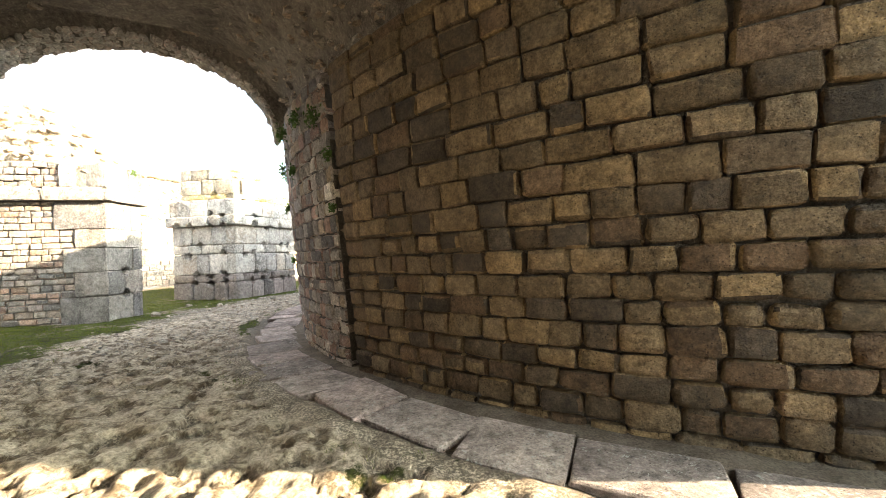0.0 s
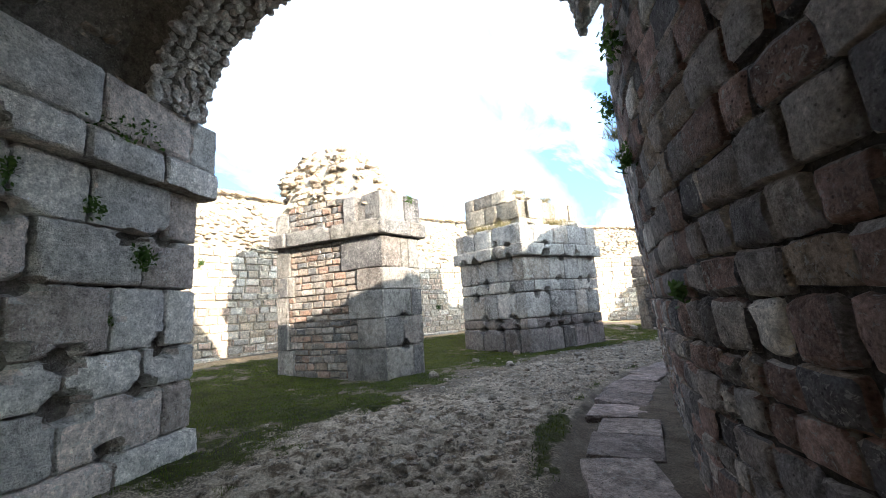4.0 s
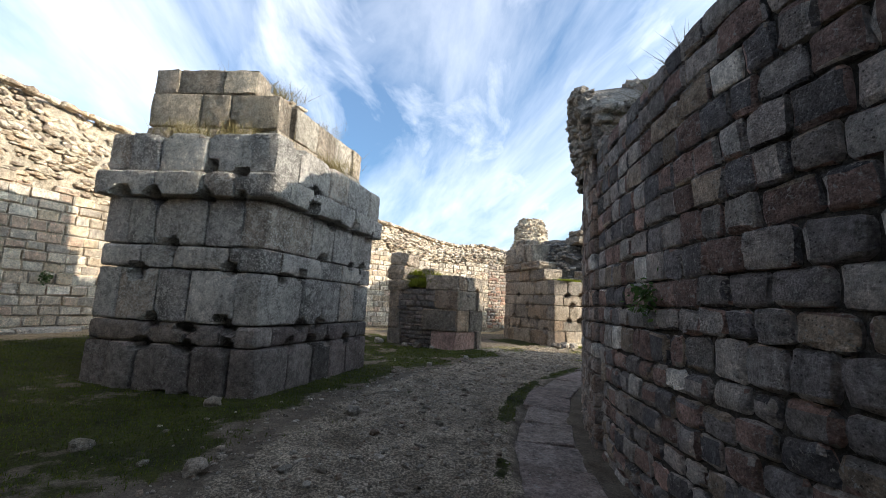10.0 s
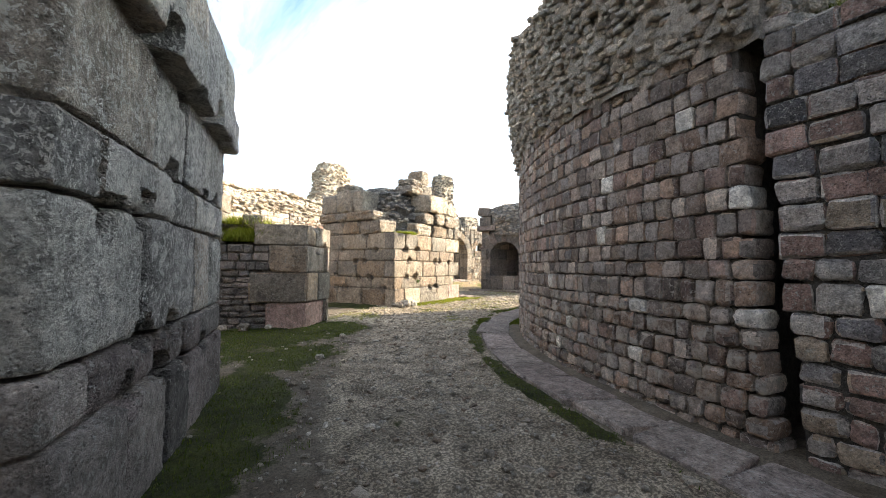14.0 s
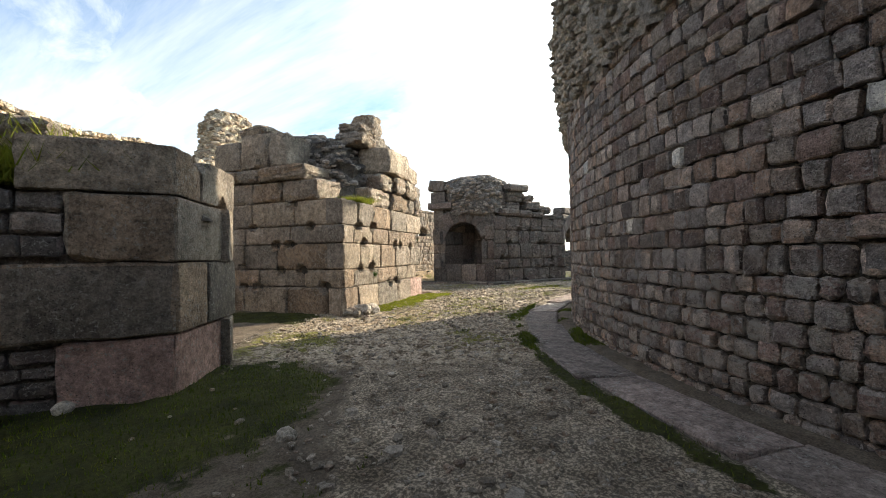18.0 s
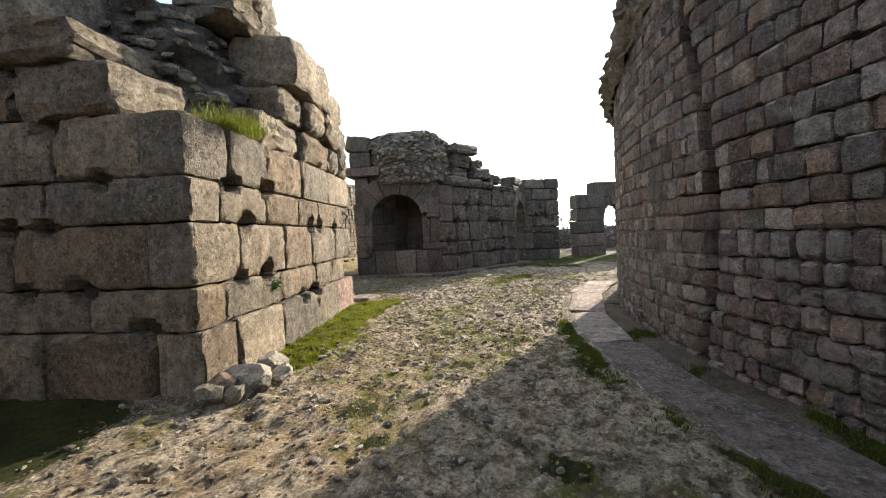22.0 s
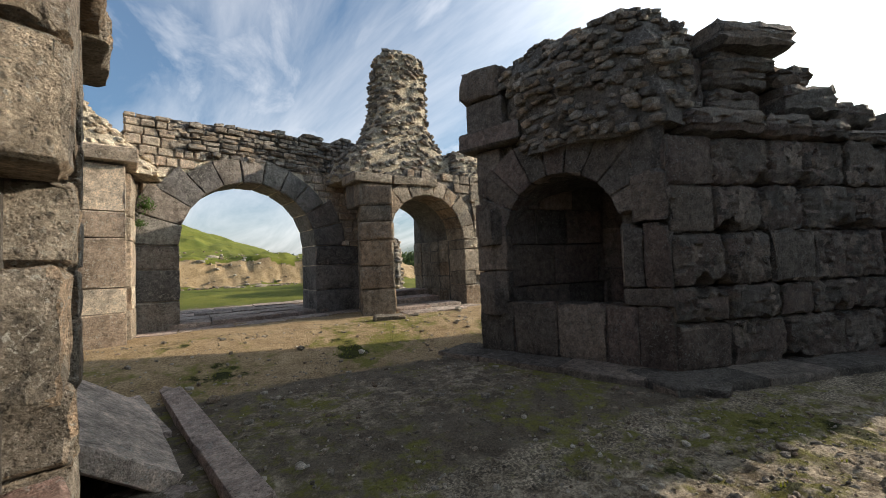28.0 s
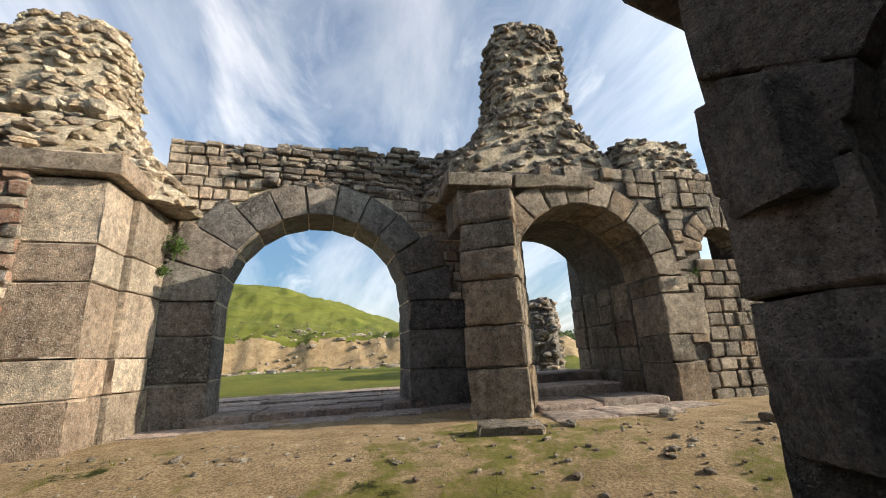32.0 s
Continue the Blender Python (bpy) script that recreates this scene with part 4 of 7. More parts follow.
GZ = GZ + (bank > 0.03) * (0.35 * (fbm(GX * 1.4, GY * 1.4, 91, 4, 0.6) - 0.5) * (bank < 0.97) + 0.9 * (fbm(GX * 0.6, GY * 0.6, 93, 4, 0.6) - 0.5) * (RR < 63))
rock = np.where(bank > 0.02, 0.0, rock)
sand = np.maximum(sand, 0.75 * (bank > 0.04) * (bank < 0.97))
turf = np.where((bank > 0.04) & (bank < 0.9), 0.0, turf)
mossy = np.clip((0.40 * zone(70, 132, 12.3, 17.0, 4, 0.4) + 0.38 * zone(72, 106, 17, 24, 4, 0.6)) * (1 + 1.6 * wob2), 0, 1) * (RR < 26)
nr, nt = RR.shape
gid = np.arange(nr * nt).reshape(nr, nt)
gq = np.stack([gid[:-1, :], gid[1:, :], np.roll(gid, -1, 1)[1:, :], np.roll(gid, -1, 1)[:-1, :]], -1).reshape(-1, 4)
g_me = bpy.data.meshes.new("ground")
g_me.vertices.add(nr * nt)
g_me.vertices.foreach_set("co", np.stack([GX, GY, GZ], -1).astype(np.float32).ravel())
g_me.loops.add(len(gq) * 4)
g_me.loops.foreach_set("vertex_index", gq.astype(np.int32).ravel())
g_me.polygons.add(len(gq))
g_me.polygons.foreach_set("loop_start", np.arange(0, len(gq) * 4, 4, dtype=np.int32))
g_me.polygons.foreach_set("use_smooth", np.ones(len(gq), bool))
g_me.update(calc_edges=True)
g_me.validate()
g_me.materials.append(M_GROUND)
for key, val in (("rock", rock), ("gravel", gravel), ("sand", sand), ("turf", turf), ("sunlit_turf", (RR > 27) * 1.0), ("crust", np.clip(rock + 0.2 * gravel, 0, 1) * (0.75 - 0.65 * step(150, 180, TH))), ("mossy", mossy)):
    g_me.attributes.new(key, "FLOAT", "POINT").data.foreach_set("value", val.astype(np.float32).ravel())
ground = tagged(new("ground", g_me), "uneven bedrock, gravel, bare earth and short turf", "ground", kind="structure")

from_r = lambda x, y: math.hypot(x - CX, y - CY)


def ground_at(x, y):
    """Height of the sheet near a place."""
    r, t = from_r(x, y), math.degrees(math.atan2(y - CY, x - CX)) % 360
    t = t if t >= 40 else t + 360
    i = min(max(int(np.searchsorted(r_all, r)) - 1, 0), nr - 2)
    j = min(max(int(np.searchsorted(th_all, t)) - 1, 0), nt - 2)
    return float(GZ[i : i + 2, j : j + 2].mean())


# ---- the drum ----
SECTIONS = [(220.65, 258.0), (168.1, 219.65), (115.7, 167.2), (62.0, 114.55)]


def drum_ash(a):
    return float(np.interp(a, [60, 98, 104, 108, 114.7, 114.9, 145, 168, 168.2, 176, 200, 206, 260], [4.2, 4.2, 4.35, 4.6, 4.7, 4.4, 4.15, 3.75, 3.62, 3.55, 3.75, 4.0, 4.0]))


def drum_top(a):
    return float(np.interp(a, [60, 88, 98, 104, 108, 114, 118, 135, 150, 158, 164, 168, 170, 185, 203, 260], [4.2, 4.25, 4.3, 4.5, 5.4, 6.3, 6.6, 6.6, 6.05, 5.5, 4.85, 4.2, 4.0, 4.0, 4.2, 4.5]))


wall_drum = shell("wall_drum", 8.6, lambda a, z: drum_r(a) + drum_flare(a, z) - 0.035, 168.6, 219.65, -0.3, lambda a: drum_ash(a) - 0.12, M_MORTAR, 1.0, label="round drum wall of weathered grey and brown ashlar")
wall_inner = shell("wall_drum_inner", 8.6, lambda a, z: drum_r(a) + drum_flare(a, z) - 0.075, 220.65, 258.0, -0.3, lambda a: drum_ash(a) - 0.12, M_MORTAR, 1.0, label="ashlar drum wall under the vault, coloured dark and golden for the dim light")
wall_mid = shell("wall_drum_middle", 8.6, lambda a, z: drum_r(a) - 0.035, 116.4, 166.4, -0.3, lambda a: drum_ash(a) - 0.12, M_MORTAR, 1.0, label="brown ashlar drum wall crowned with bare rubble")
wall_last = shell("wall_drum_end", 8.6, lambda a, z: drum_r(a) - 0.024, 62.0, 112.3, -0.3, lambda a: drum_ash(a) - 0.12, M_MORTAR_PALE, 1.0, label="brown ashlar drum wall with pale mortar joints")
shell("wall_drum_far", 8.6, lambda a, z: drum_r(a) - 0.1, 258.2, 421.8, -0.3, 4.3, M_MORTAR, 2.0, label="far side of the round drum wall")
shell("wall_crack_back", 8.5, 9.7, 60, 259, -0.3, lambda a: drum_ash(a) + 0.7, M_MORTAR, 2.0, wall_drum)
low = course_list(-0.12, 1.72, 0.18, 0.235)
high = course_list(1.72, 5.0, 0.205, 0.265)
low_out = course_list(-0.12, 1.45, 0.155, 0.21)
high_out = course_list(1.45, 5.0, 0.19, 0.25)
drum_in, drum_a, drum_b, drum_c = Pile(), Pile(), Pile(), Pile()
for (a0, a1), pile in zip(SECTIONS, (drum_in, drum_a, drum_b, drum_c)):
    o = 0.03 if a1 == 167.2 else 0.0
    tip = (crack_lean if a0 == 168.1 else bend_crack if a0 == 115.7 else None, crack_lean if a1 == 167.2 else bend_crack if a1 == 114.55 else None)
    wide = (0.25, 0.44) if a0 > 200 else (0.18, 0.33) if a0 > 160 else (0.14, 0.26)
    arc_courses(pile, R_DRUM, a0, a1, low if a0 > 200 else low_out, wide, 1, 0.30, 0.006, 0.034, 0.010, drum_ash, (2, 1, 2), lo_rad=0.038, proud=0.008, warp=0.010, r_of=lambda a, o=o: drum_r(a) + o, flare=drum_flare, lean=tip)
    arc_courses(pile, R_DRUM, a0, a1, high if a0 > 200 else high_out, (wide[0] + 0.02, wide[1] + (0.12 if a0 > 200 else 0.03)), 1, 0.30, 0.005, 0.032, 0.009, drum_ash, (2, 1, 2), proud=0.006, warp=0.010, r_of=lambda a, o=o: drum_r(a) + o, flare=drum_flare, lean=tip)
# a few pale stones stand out
pale = Pile()
for pile in (drum_a, drum_b):
    keep = []
    for it in pile.items:
        (pale.items if rng.random() < 0.03 and 0.3 < it[2][2] < 3.2 else keep).append(it)
    pile.items = keep
way_near = lambda at: abs(math.degrees(math.atan2(at[1] - CY, at[0] - CX)) % 360 - 178) + 8 * max(0, at[2] - 2.6)
inner_near = lambda at: abs(math.degrees(math.atan2(at[1] - CY, at[0] - CX)) % 360 - 226) + 8 * max(0, at[2] - 2.2)

# rubble on top of the drum where the facing is gone
drum_rub = Pile()
rub_pts, rub_faces = [], []
angs = np.arange(62, 168.0, 0.8)
for a in angs:
    zb, zt = drum_ash(a) - 0.15, max(drum_top(a), drum_ash(a) + 0.05)
    for k in range(7):
        s = k / 6
        q = pol(R_DRUM + 0.04 + (0.32 * s - 0.16 * s ** 4) * (0.15 + 0.85 * float(step(169, 152, a))) + rng.normal(0, 0.05), a, zb + (zt - zb) * s)
        rub_pts.append(q[:])
    rub_pts.append(pol(9.0, a, zt + rng.normal(0, 0.05))[:])
for i in range(len(angs) - 1):
    for k in range(7):
        o = i * 8 + k
        rub_faces.append((o, o + 8, o + 9, o + 1))
for o, a in ((0, angs[0]), (8 * (len(angs) - 1), angs[-1])):
    rub_pts.append(pol(9.0, a, drum_ash(a) - 0.15)[:])
    cap = tuple(range(o, o + 8)) + (len(rub_pts) - 1,)
    rub_faces.append(cap if o else cap[::-1])
for a in np.arange(62, 167.6, 0.6):
    zb, zt = drum_ash(a) - 0.02, drum_top(a)
    z = zb
    while z < zt:
        s = (z - zb) / max(0.05, zt - zb + 0.13)
        at = pol(R_DRUM + 0.04 + (0.32 * s - 0.16 * s ** 4) * (0.15 + 0.85 * float(step(169, 152, a))) + rng.normal(0, 0.04), a + rng.uniform(-0.5, 0.5), z)
        rad_v = at - Vector((CX, CY, at.z))
        pebble(drum_rub, at[:], rng.uniform(0.06, 0.135), Vector((0, 0, 1)) + rad_v.normalized() * 0.35, 0, 0.5)
        z += rng.uniform(0.07, 0.115)
    for _ in range(3):
        pebble(drum_rub, pol(rng.uniform(9.4, 10.3), a, zt + 0.02)[:], rng.uniform(0.08, 0.2), (0, 0, 1), 0, 0.6)

for _ in range(110):
    s_r, s_z = rng.random(), rng.random()
    a = 167.7
    zb, zt = drum_ash(a), drum_top(a)
    pebble(drum_rub, pol(9.0 + 2.0 * s_r, a + rng.uniform(-0.2, 0.3), zb + (zt - zb) * s_z)[:], rng.uniform(0.09, 0.18), (0, 0, 1), 0, 0.55)

# earth bank on the drum between the vault and the high rubble
bank_pts, bank_faces = [], []
b_ang = np.arange(157, 207, 0.5)
for a in b_ang:
    for k in range(9):
        s = k / 8
        zz = drum_ash(a) - 0.06 + (0.75 * min(1, s * 2) ** 0.8 + 0.7 * max(0, s - 0.35) / 0.65) * (0.75 + 0.5 * float(fbm(a * 0.3, s * 3, 9, 3)))
        bank_pts.append(pol(drum_r(a) + drum_flare(a, drum_ash(a)) - 0.16 - 2.4 * s, a, zz)[:])
for i in range(len(b_ang) - 1):
    for k in range(8):
        o = i * 9 + k
        bank_faces.append((o, o + 9, o + 10, o + 1))
M_BANK, bn, bl, bb = node_mat("turf_bank")
bpos = bn.new("ShaderNodeNewGeometry").outputs["Position"]
br = ramp_node(bn, [(0.35, (0.13, 0.105, 0.07)), (0.5, (0.07, 0.085, 0.025)), (0.7, (0.10, 0.115, 0.04))])
bl.new(noise_node(bn, bl, bpos, 4, 7, 0.7), br.inputs["Fac"])
bl.new(br.outputs["Color"], bb.inputs["Base Color"])
bb.inputs["Roughness"].default_value = 0.95

# ---- kerb of slabs round the foot of the drum ----
kerb = thing("pavement_kerb", pol(11.6, 180, 0), "ring of worn pinkish stone slabs round the drum's foot", "pavement", kind="structure")
a = 78.0
slabs = Pile()
while a < 256:
    w = rng.uniform(0.62, 1.0) if a > 150 else rng.uniform(1.1, 2.2)
    da = w / 11.6 * 57.3
    r_o = 11.95 + drum_r(a) - R_DRUM + rng.normal(0, 0.05) - (-0.08 if a < 130 else 0)
    r_i = (11.34 if a < 130 else 11.24) + drum_r(a) - R_DRUM + rng.normal(0, 0.03)
    p, f = rbox(w - 0.02, r_o - r_i, 0.16, 0.02, 0.008, (4, 3, 1))
    m = a + da / 2
    rad_v = pol(1, m) - pol(0, m)
    tx = Vector((-rad_v.y, rad_v.x, 0))
    sh = rng.normal(0, 0.05)
    p[:, 0] += sh * (p[:, 1] / 0.35)
    p[:, 1] += rng.normal(0, 0.05) * p[:, 0] / w
    p[:, 2] += rng.normal(0, 0.012) * p[:, 0] / w + rng.normal(0, 0.008) * p[:, 1] / 0.35
    slabs.add(p, f, pol((r_o + r_i) / 2, m, (-0.064 if a > 132 else -0.070) + rng.normal(0, 0.009))[:], mat3(tx, -rad_v, (0, 0, 1)))
    a += da

# ---- barrel vault at the start ----
V0, V1 = 201.0, 258.0
vault = thing("ceiling_vault", pol(13.7, 230, 4.2), "dark barrel vault of rough rubble concrete", "vault", kind="structure")


def vault_in(u):
    """Radius and height along the soffit, u from 0 at the drum to 1 at the piers."""
    t = math.pi * (1 - u)
    return 13.64 + 2.36 * math.cos(t), 3.98 + 0.12 * u + 1.62 * math.sin(t)


def vault_lift(a):
    """The soffit rises behind the lip at the open end."""
    return 0.24 * float(step(V0 + 2.3, V0 + 2.9, a))


vp, vf = [], []
NU = 28
v_angs = np.concatenate([np.arange(V0, V0 + 3.6, 0.6), np.arange(V0 + 3.6, V1 + 0.01, 1.2)])
for a in v_angs:
    for k in range(NU + 1):
        r, z = vault_in(k / NU)
        c_in = Vector((r - 13.5, z - 4.0)).normalized() * vault_lift(a)
        vp.append(pol(r + c_in.x * 1.4, a, z + c_in.y + rng.normal(0, 0.025))[:])
for a in v_angs:
    for k in range(NU + 1):
        r, z = vault_in(k / NU)
        d = 0.45 + 0.25 * abs(2 * k / NU - 1)
        c0 = Vector((13.5, 4.0))
        dirv = (Vector((r, z)) - c0).normalized()
        vp.append(pol(r + dirv.x * d, a, max(z, 4.3) + d)[:])
half = len(v_angs) * (NU + 1)
for i in range(len(v_angs) - 1):
    for k in range(NU):
        o = i * (NU + 1) + k
        vf += [(o, o + 1, o + NU + 2, o + NU + 1), (half + o, half + o + NU + 1, half + o + NU + 2, half + o + 1)]
for i0 in (0, len(v_angs) - 1):
    for k in range(NU):
        o = i0 * (NU + 1) + k
        vf.append((o, half + o, half + o + 1, o + 1) if i0 == 0 else (o, o + 1, half + o + 1, half + o))
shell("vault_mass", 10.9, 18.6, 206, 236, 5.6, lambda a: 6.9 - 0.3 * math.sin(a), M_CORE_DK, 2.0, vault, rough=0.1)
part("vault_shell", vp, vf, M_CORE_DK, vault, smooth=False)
v_st, v_daylit_ring = Pile(), Pile()
for k in range(62):
    u = (k + 0.5) / 62
    r, z = vault_in(u)
    dirv = (Vector((r, z)) - Vector((13.5, 3.6))).normalized()
    for q in range(6):
        a = V0 + 0.1 + q * 0.45 + rng.uniform(-0.1, 0.1)
        rr, zz = vault_in(u + rng.uniform(-0.004, 0.004))
        rad_v = (pol(1, a) - pol(0, a))
        nrm = Vector((rad_v.x * dirv.x, rad_v.y * dirv.x, dirv.y))
        pebble(v_daylit_ring, pol(rr, a, zz + 0.01)[:], rng.uniform(0.05, 0.085), nrm, 1, 0.9)
for k in range(900):
    u, a = rng.random(), rng.uniform(V0 + 3, V1)
    r, z = vault_in(u)
    c_in = Vector((r - 13.5, z - 4.0)).normalized() * vault_lift(a)
    pebble(v_st, pol(r + c_in.x * 1.4, a, z + c_in.y + 0.01)[:], rng.uniform(0.05, 0.13), (0, 0, 1), 0, 0.5)

# ---- piers ----
def inset_quad(c, d):
    q = np.array([x[:2] for x in c], float)
    mid = q.mean(0)
    v = q - mid
    return [tuple(mid + w * (1 - d / max(0.3, np.linalg.norm(w)))) for w in v]


def pier(name, label, corners, courses, widths, mat, bite=0.25, out=None, depth=0.42, core_mat=None, rad=0.03, jit=0.014, skip_faces=(), s_range=None, group="piers of the ring", bite_size=(0.08, 0.17), core_top=None, core_corners=None):
    c = [tuple(q[:2]) for q in corners]
    mid = np.mean(np.array(c), 0)
    ob = thing(name, (mid[0], mid[1], courses[0][0]), label, "pier", group)
    cp, cf = prism(inset_quad(core_corners or c, 0.26), courses[0][0] - 0.1, core_top or courses[-1][1] - 0.12)
    part("core", cp, cf, core_mat or M_CORE_DK, ob, smooth=False)
    pile = Pile()
    for i in range(4):
        if i in skip_faces:
            continue
        face_courses(pile, c[i], c[(i + 1) % 4], mid, courses, widths[i % len(widths)] if isinstance(widths, list) else widths, depth, i % 2, depth, bite, bite_size, out, rad, jit, adj=(c[(i + 3) % 4], c[(i + 2) % 4]), s_range=(lambda k, z, i=i: s_range(i, k, z)) if s_range else None)
    pieces(pile, "stone_block", mat, ob, 300)
    return ob, mid


def stack(levels):
    return list(zip(levels, levels[1:]))


# pier beside the vault
p0c = [pol(16.25, 200.4), pol(16.25, 216.5), pol(19.4, 216.5), pol(19.4, 201.0)]
pier_v, _ = pier("vault_pier", "pale grey ashlar pier with robbed clamp holes carrying the vault", p0c, stack([-0.15, 0.28, 0.85, 1.28, 1.95, 2.55, 3.15, 3.52, 4.15]), (0.6, 1.15), M_PIER0, 0.28, out=[0.06, 0, 0, 0, 0, 0, 0.16, 0.14], core_mat=M_CORE_DK, rad=0.04, bite_size=(0.11, 0.20))
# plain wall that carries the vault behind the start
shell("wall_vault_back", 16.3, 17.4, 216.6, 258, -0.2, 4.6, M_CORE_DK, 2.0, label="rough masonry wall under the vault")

# brick-filled pier
pac = [(-10.21, 12.84), (-10.23, 11.58), (-13.40, 10.70), (-13.6, 12.5)]
a_mid = np.mean(np.array(pac), 0)
pier_a = thing("brick_pier", (a_mid[0], a_mid[1], 0.1), "grey ashlar pier filled with mixed brick and crowned by rubble", "pier", "piers of the ring")
cp, cf = prism(inset_quad(pac, 0.2), -0.1, 4.3)
part("core", cp, cf, M_CORE_DK, pier_a, smooth=False)
A_C = stack([-0.12, 0.73, 1.41, 2.08, 2.6, 3.37])
pa = Pile()
face_courses(pa, pac[0], pac[1], a_mid, A_C, (0.55, 1.4), 0.5, 0, 0.0, 0.2, (0.08, 0.15), jit=0.012)
an, nn, la = flat_frame(pac[1], pac[2], a_mid)
fill = Pile()
for k, (z0, z1) in enumerate(A_C):
    near_w = (0.95, 0.62, 0.86, 0.60, 1.05)[k]
    far_w = (0.55, 0.30, 0.36, 0.58, 0.45)[k]
    block(pa, pac[1], an, nn, 0.0, near_w + 0.15, z0, z1, 0.5, 0.005, 0.025, 0.012)
    block(pa, pac[1], an, nn, la - far_w, la, z0, z1, 0.5, 0.005, 0.025, 0.012)
    z = z0
    while z < z1 - 0.06:
        h = min(rng.uniform(0.15, 0.19), z1 - z)
        s = near_w + 0.15
        while s < la - far_w - 0.03:
            w = min(rng.uniform(0.2, 0.42), la - far_w - s)
            if la - far_w - s - w < 0.1:
                w = la - far_w - s
            block(fill, pac[1], an, nn, s, s + w, z, z + h, 0.3, -0.03 + rng.normal(0, 0.012), 0.025, 0.010, (2, 1, 1), gap=0.016)
            s += w
        z += h
face_courses(pa, pac[2], pac[3], a_mid, A_C, (0.7, 1.2), 0.4, 1, 0.2, 0.1)
face_courses(pa, pac[3], pac[0], a_mid, A_C, (0.7, 1.2), 0.4, 0, 0.3, 0.1)
for i in range(4):
    face_courses(pa, pac[i], pac[(i + 1) % 4], a_mid, [(3.37, 3.76)], (0.9, 1.7), 0.6, i % 2, 0.0, 0.25, (0.06, 0.13), [0.16], 0.035, 0.014)
face_courses(pa, pac[0], pac[1], a_mid, [(3.76, 4.46)], (0.5, 0.8), 0.7, 0, 0.0, 0.15, (0.08, 0.15), [0.06])
block(pa, pac[1], an, nn, 0.7, 1.05, 3.76, 4.42, 0.5, 0.05)
block(pa, pac[1], an, nn, la - 0.42, la + 0.02, 3.76, 4.32, 0.5, 0.02)
z = 3.76
while z < 4.4:
    h = rng.uniform(0.15, 0.19)
    s = 1.05
    while s < la - 0.45:
        w = rng.uniform(0.18, 0.34)
        block(fill, pac[1], an, nn, s, min(s + w, la - 0.42), z, z + h, 0.3, 0.0 + rng.normal(0, 0.02), 0.025, 0.012, (2, 1, 1), gap=0.016)
        s += w
    z += h
mass("rubble_crown", [(4.2, -12.0, 11.95, 1.5, 0.72, 18), (4.75, -12.1, 11.9, 1.45, 0.74, 18), (5.15, -12.4, 11.95, 1.45, 0.78, 18), (5.6, -12.6, 12.0, 1.25, 0.72, 18), (5.95, -12.55, 12.0, 0.95, 0.55, 18), (6.15, -12.5, 12.0, 0.5, 0.35, 18)], M_LIME, M_RUBBLE, pier_a, 0.19, 0.16, 26, 1.3, 1, 0.5)

# pier with rows of clamp holes and a set-back upper stage
pbc = [(-8.08, 20.15), (-9.24, 16.68), (-12.06, 17.12), (-11.4, 20.8)]
B_C = stack([-0.12, 0.73, 1.06, 1.90, 2.28, 3.06, 3.48, 4.15])
pier_b, b_mid = pier("stepped_pier", "grey ashlar pier with rows of clamp holes and a set-back top", pbc, B_C, (0.55, 1.0), M_LICHEN, 0.33, out=[0.04, 0, 0, 0, 0, 0.17, 0.08], bite_size=(0.11, 0.18), rad=0.038, jit=0.009)
for ch in pier_b.children:
    if ch.name.startswith("stone_block") and ch.location.z + pier_b.location.z < 1.0:
        ch.data.materials[0] = M_BASE
tb = [tuple(np.array(b_mid) + (np.array(q) - b_mid) * k) for q, k in zip(pbc, (0.82, 0.80, 0.86, 0.86))]
up = Pile()
for i in range(4):
    face_courses(up, tb[i], tb[(i + 1) % 4], b_mid, stack([4.15, 4.42, 5.05, 5.52]), (0.5, 0.95), 0.45, i % 2, 0.45, 0.06, jit=0.012, s_range=(lambda k, z, i=i: (0, 9) if k < 2 or i in (1, 2) else ((0, 9) if i == 0 and k < 2 else None)))
pieces(up, "stone_block", M_TAN_WORN, pier_b, 300)
cp, cf = prism(inset_quad(tb, 0.25), 4.0, 5.05)
part("upper_core", cp, cf, M_CORE_DK, pier_b, smooth=False)
mass("earth_top", [(4.95, b_mid[0] - 0.2, b_mid[1], 1.1, 1.2, 20), (5.45, b_mid[0] - 0.3, b_mid[1], 0.8, 0.9, 20), (5.75, b_mid[0] - 0.3, b_mid[1] + 0.1, 0.4, 0.5, 20)], M_LIME, M_RUBBLE, pier_b, 0.14, 0.12, 20, 0.6, 0)

# low ruined pier
pcc = [(-4.55, 25.38), (-5.58, 24.25), (-8.05, 25.40), (-7.1, 26.7)]
c_mid = np.mean(np.array(pcc), 0)
pier_c = thing("low_pier", (c_mid[0], c_mid[1], 0), "low ruined pier of reddish blocks with turf on top", "pier", "piers of the ring")
cp, cf = prism(inset_quad(pcc, 0.22), -0.1, 1.95)
part("core", cp, cf, M_CORE_DK, pier_c, smooth=False)
pc, pc_red, fill_c = Pile(), Pile(), Pile()
C_C = stack([-0.15, 0.62, 1.37, 2.06, 2.58])
an, nn, lc = flat_frame(pcc[1], pcc[2], c_mid)
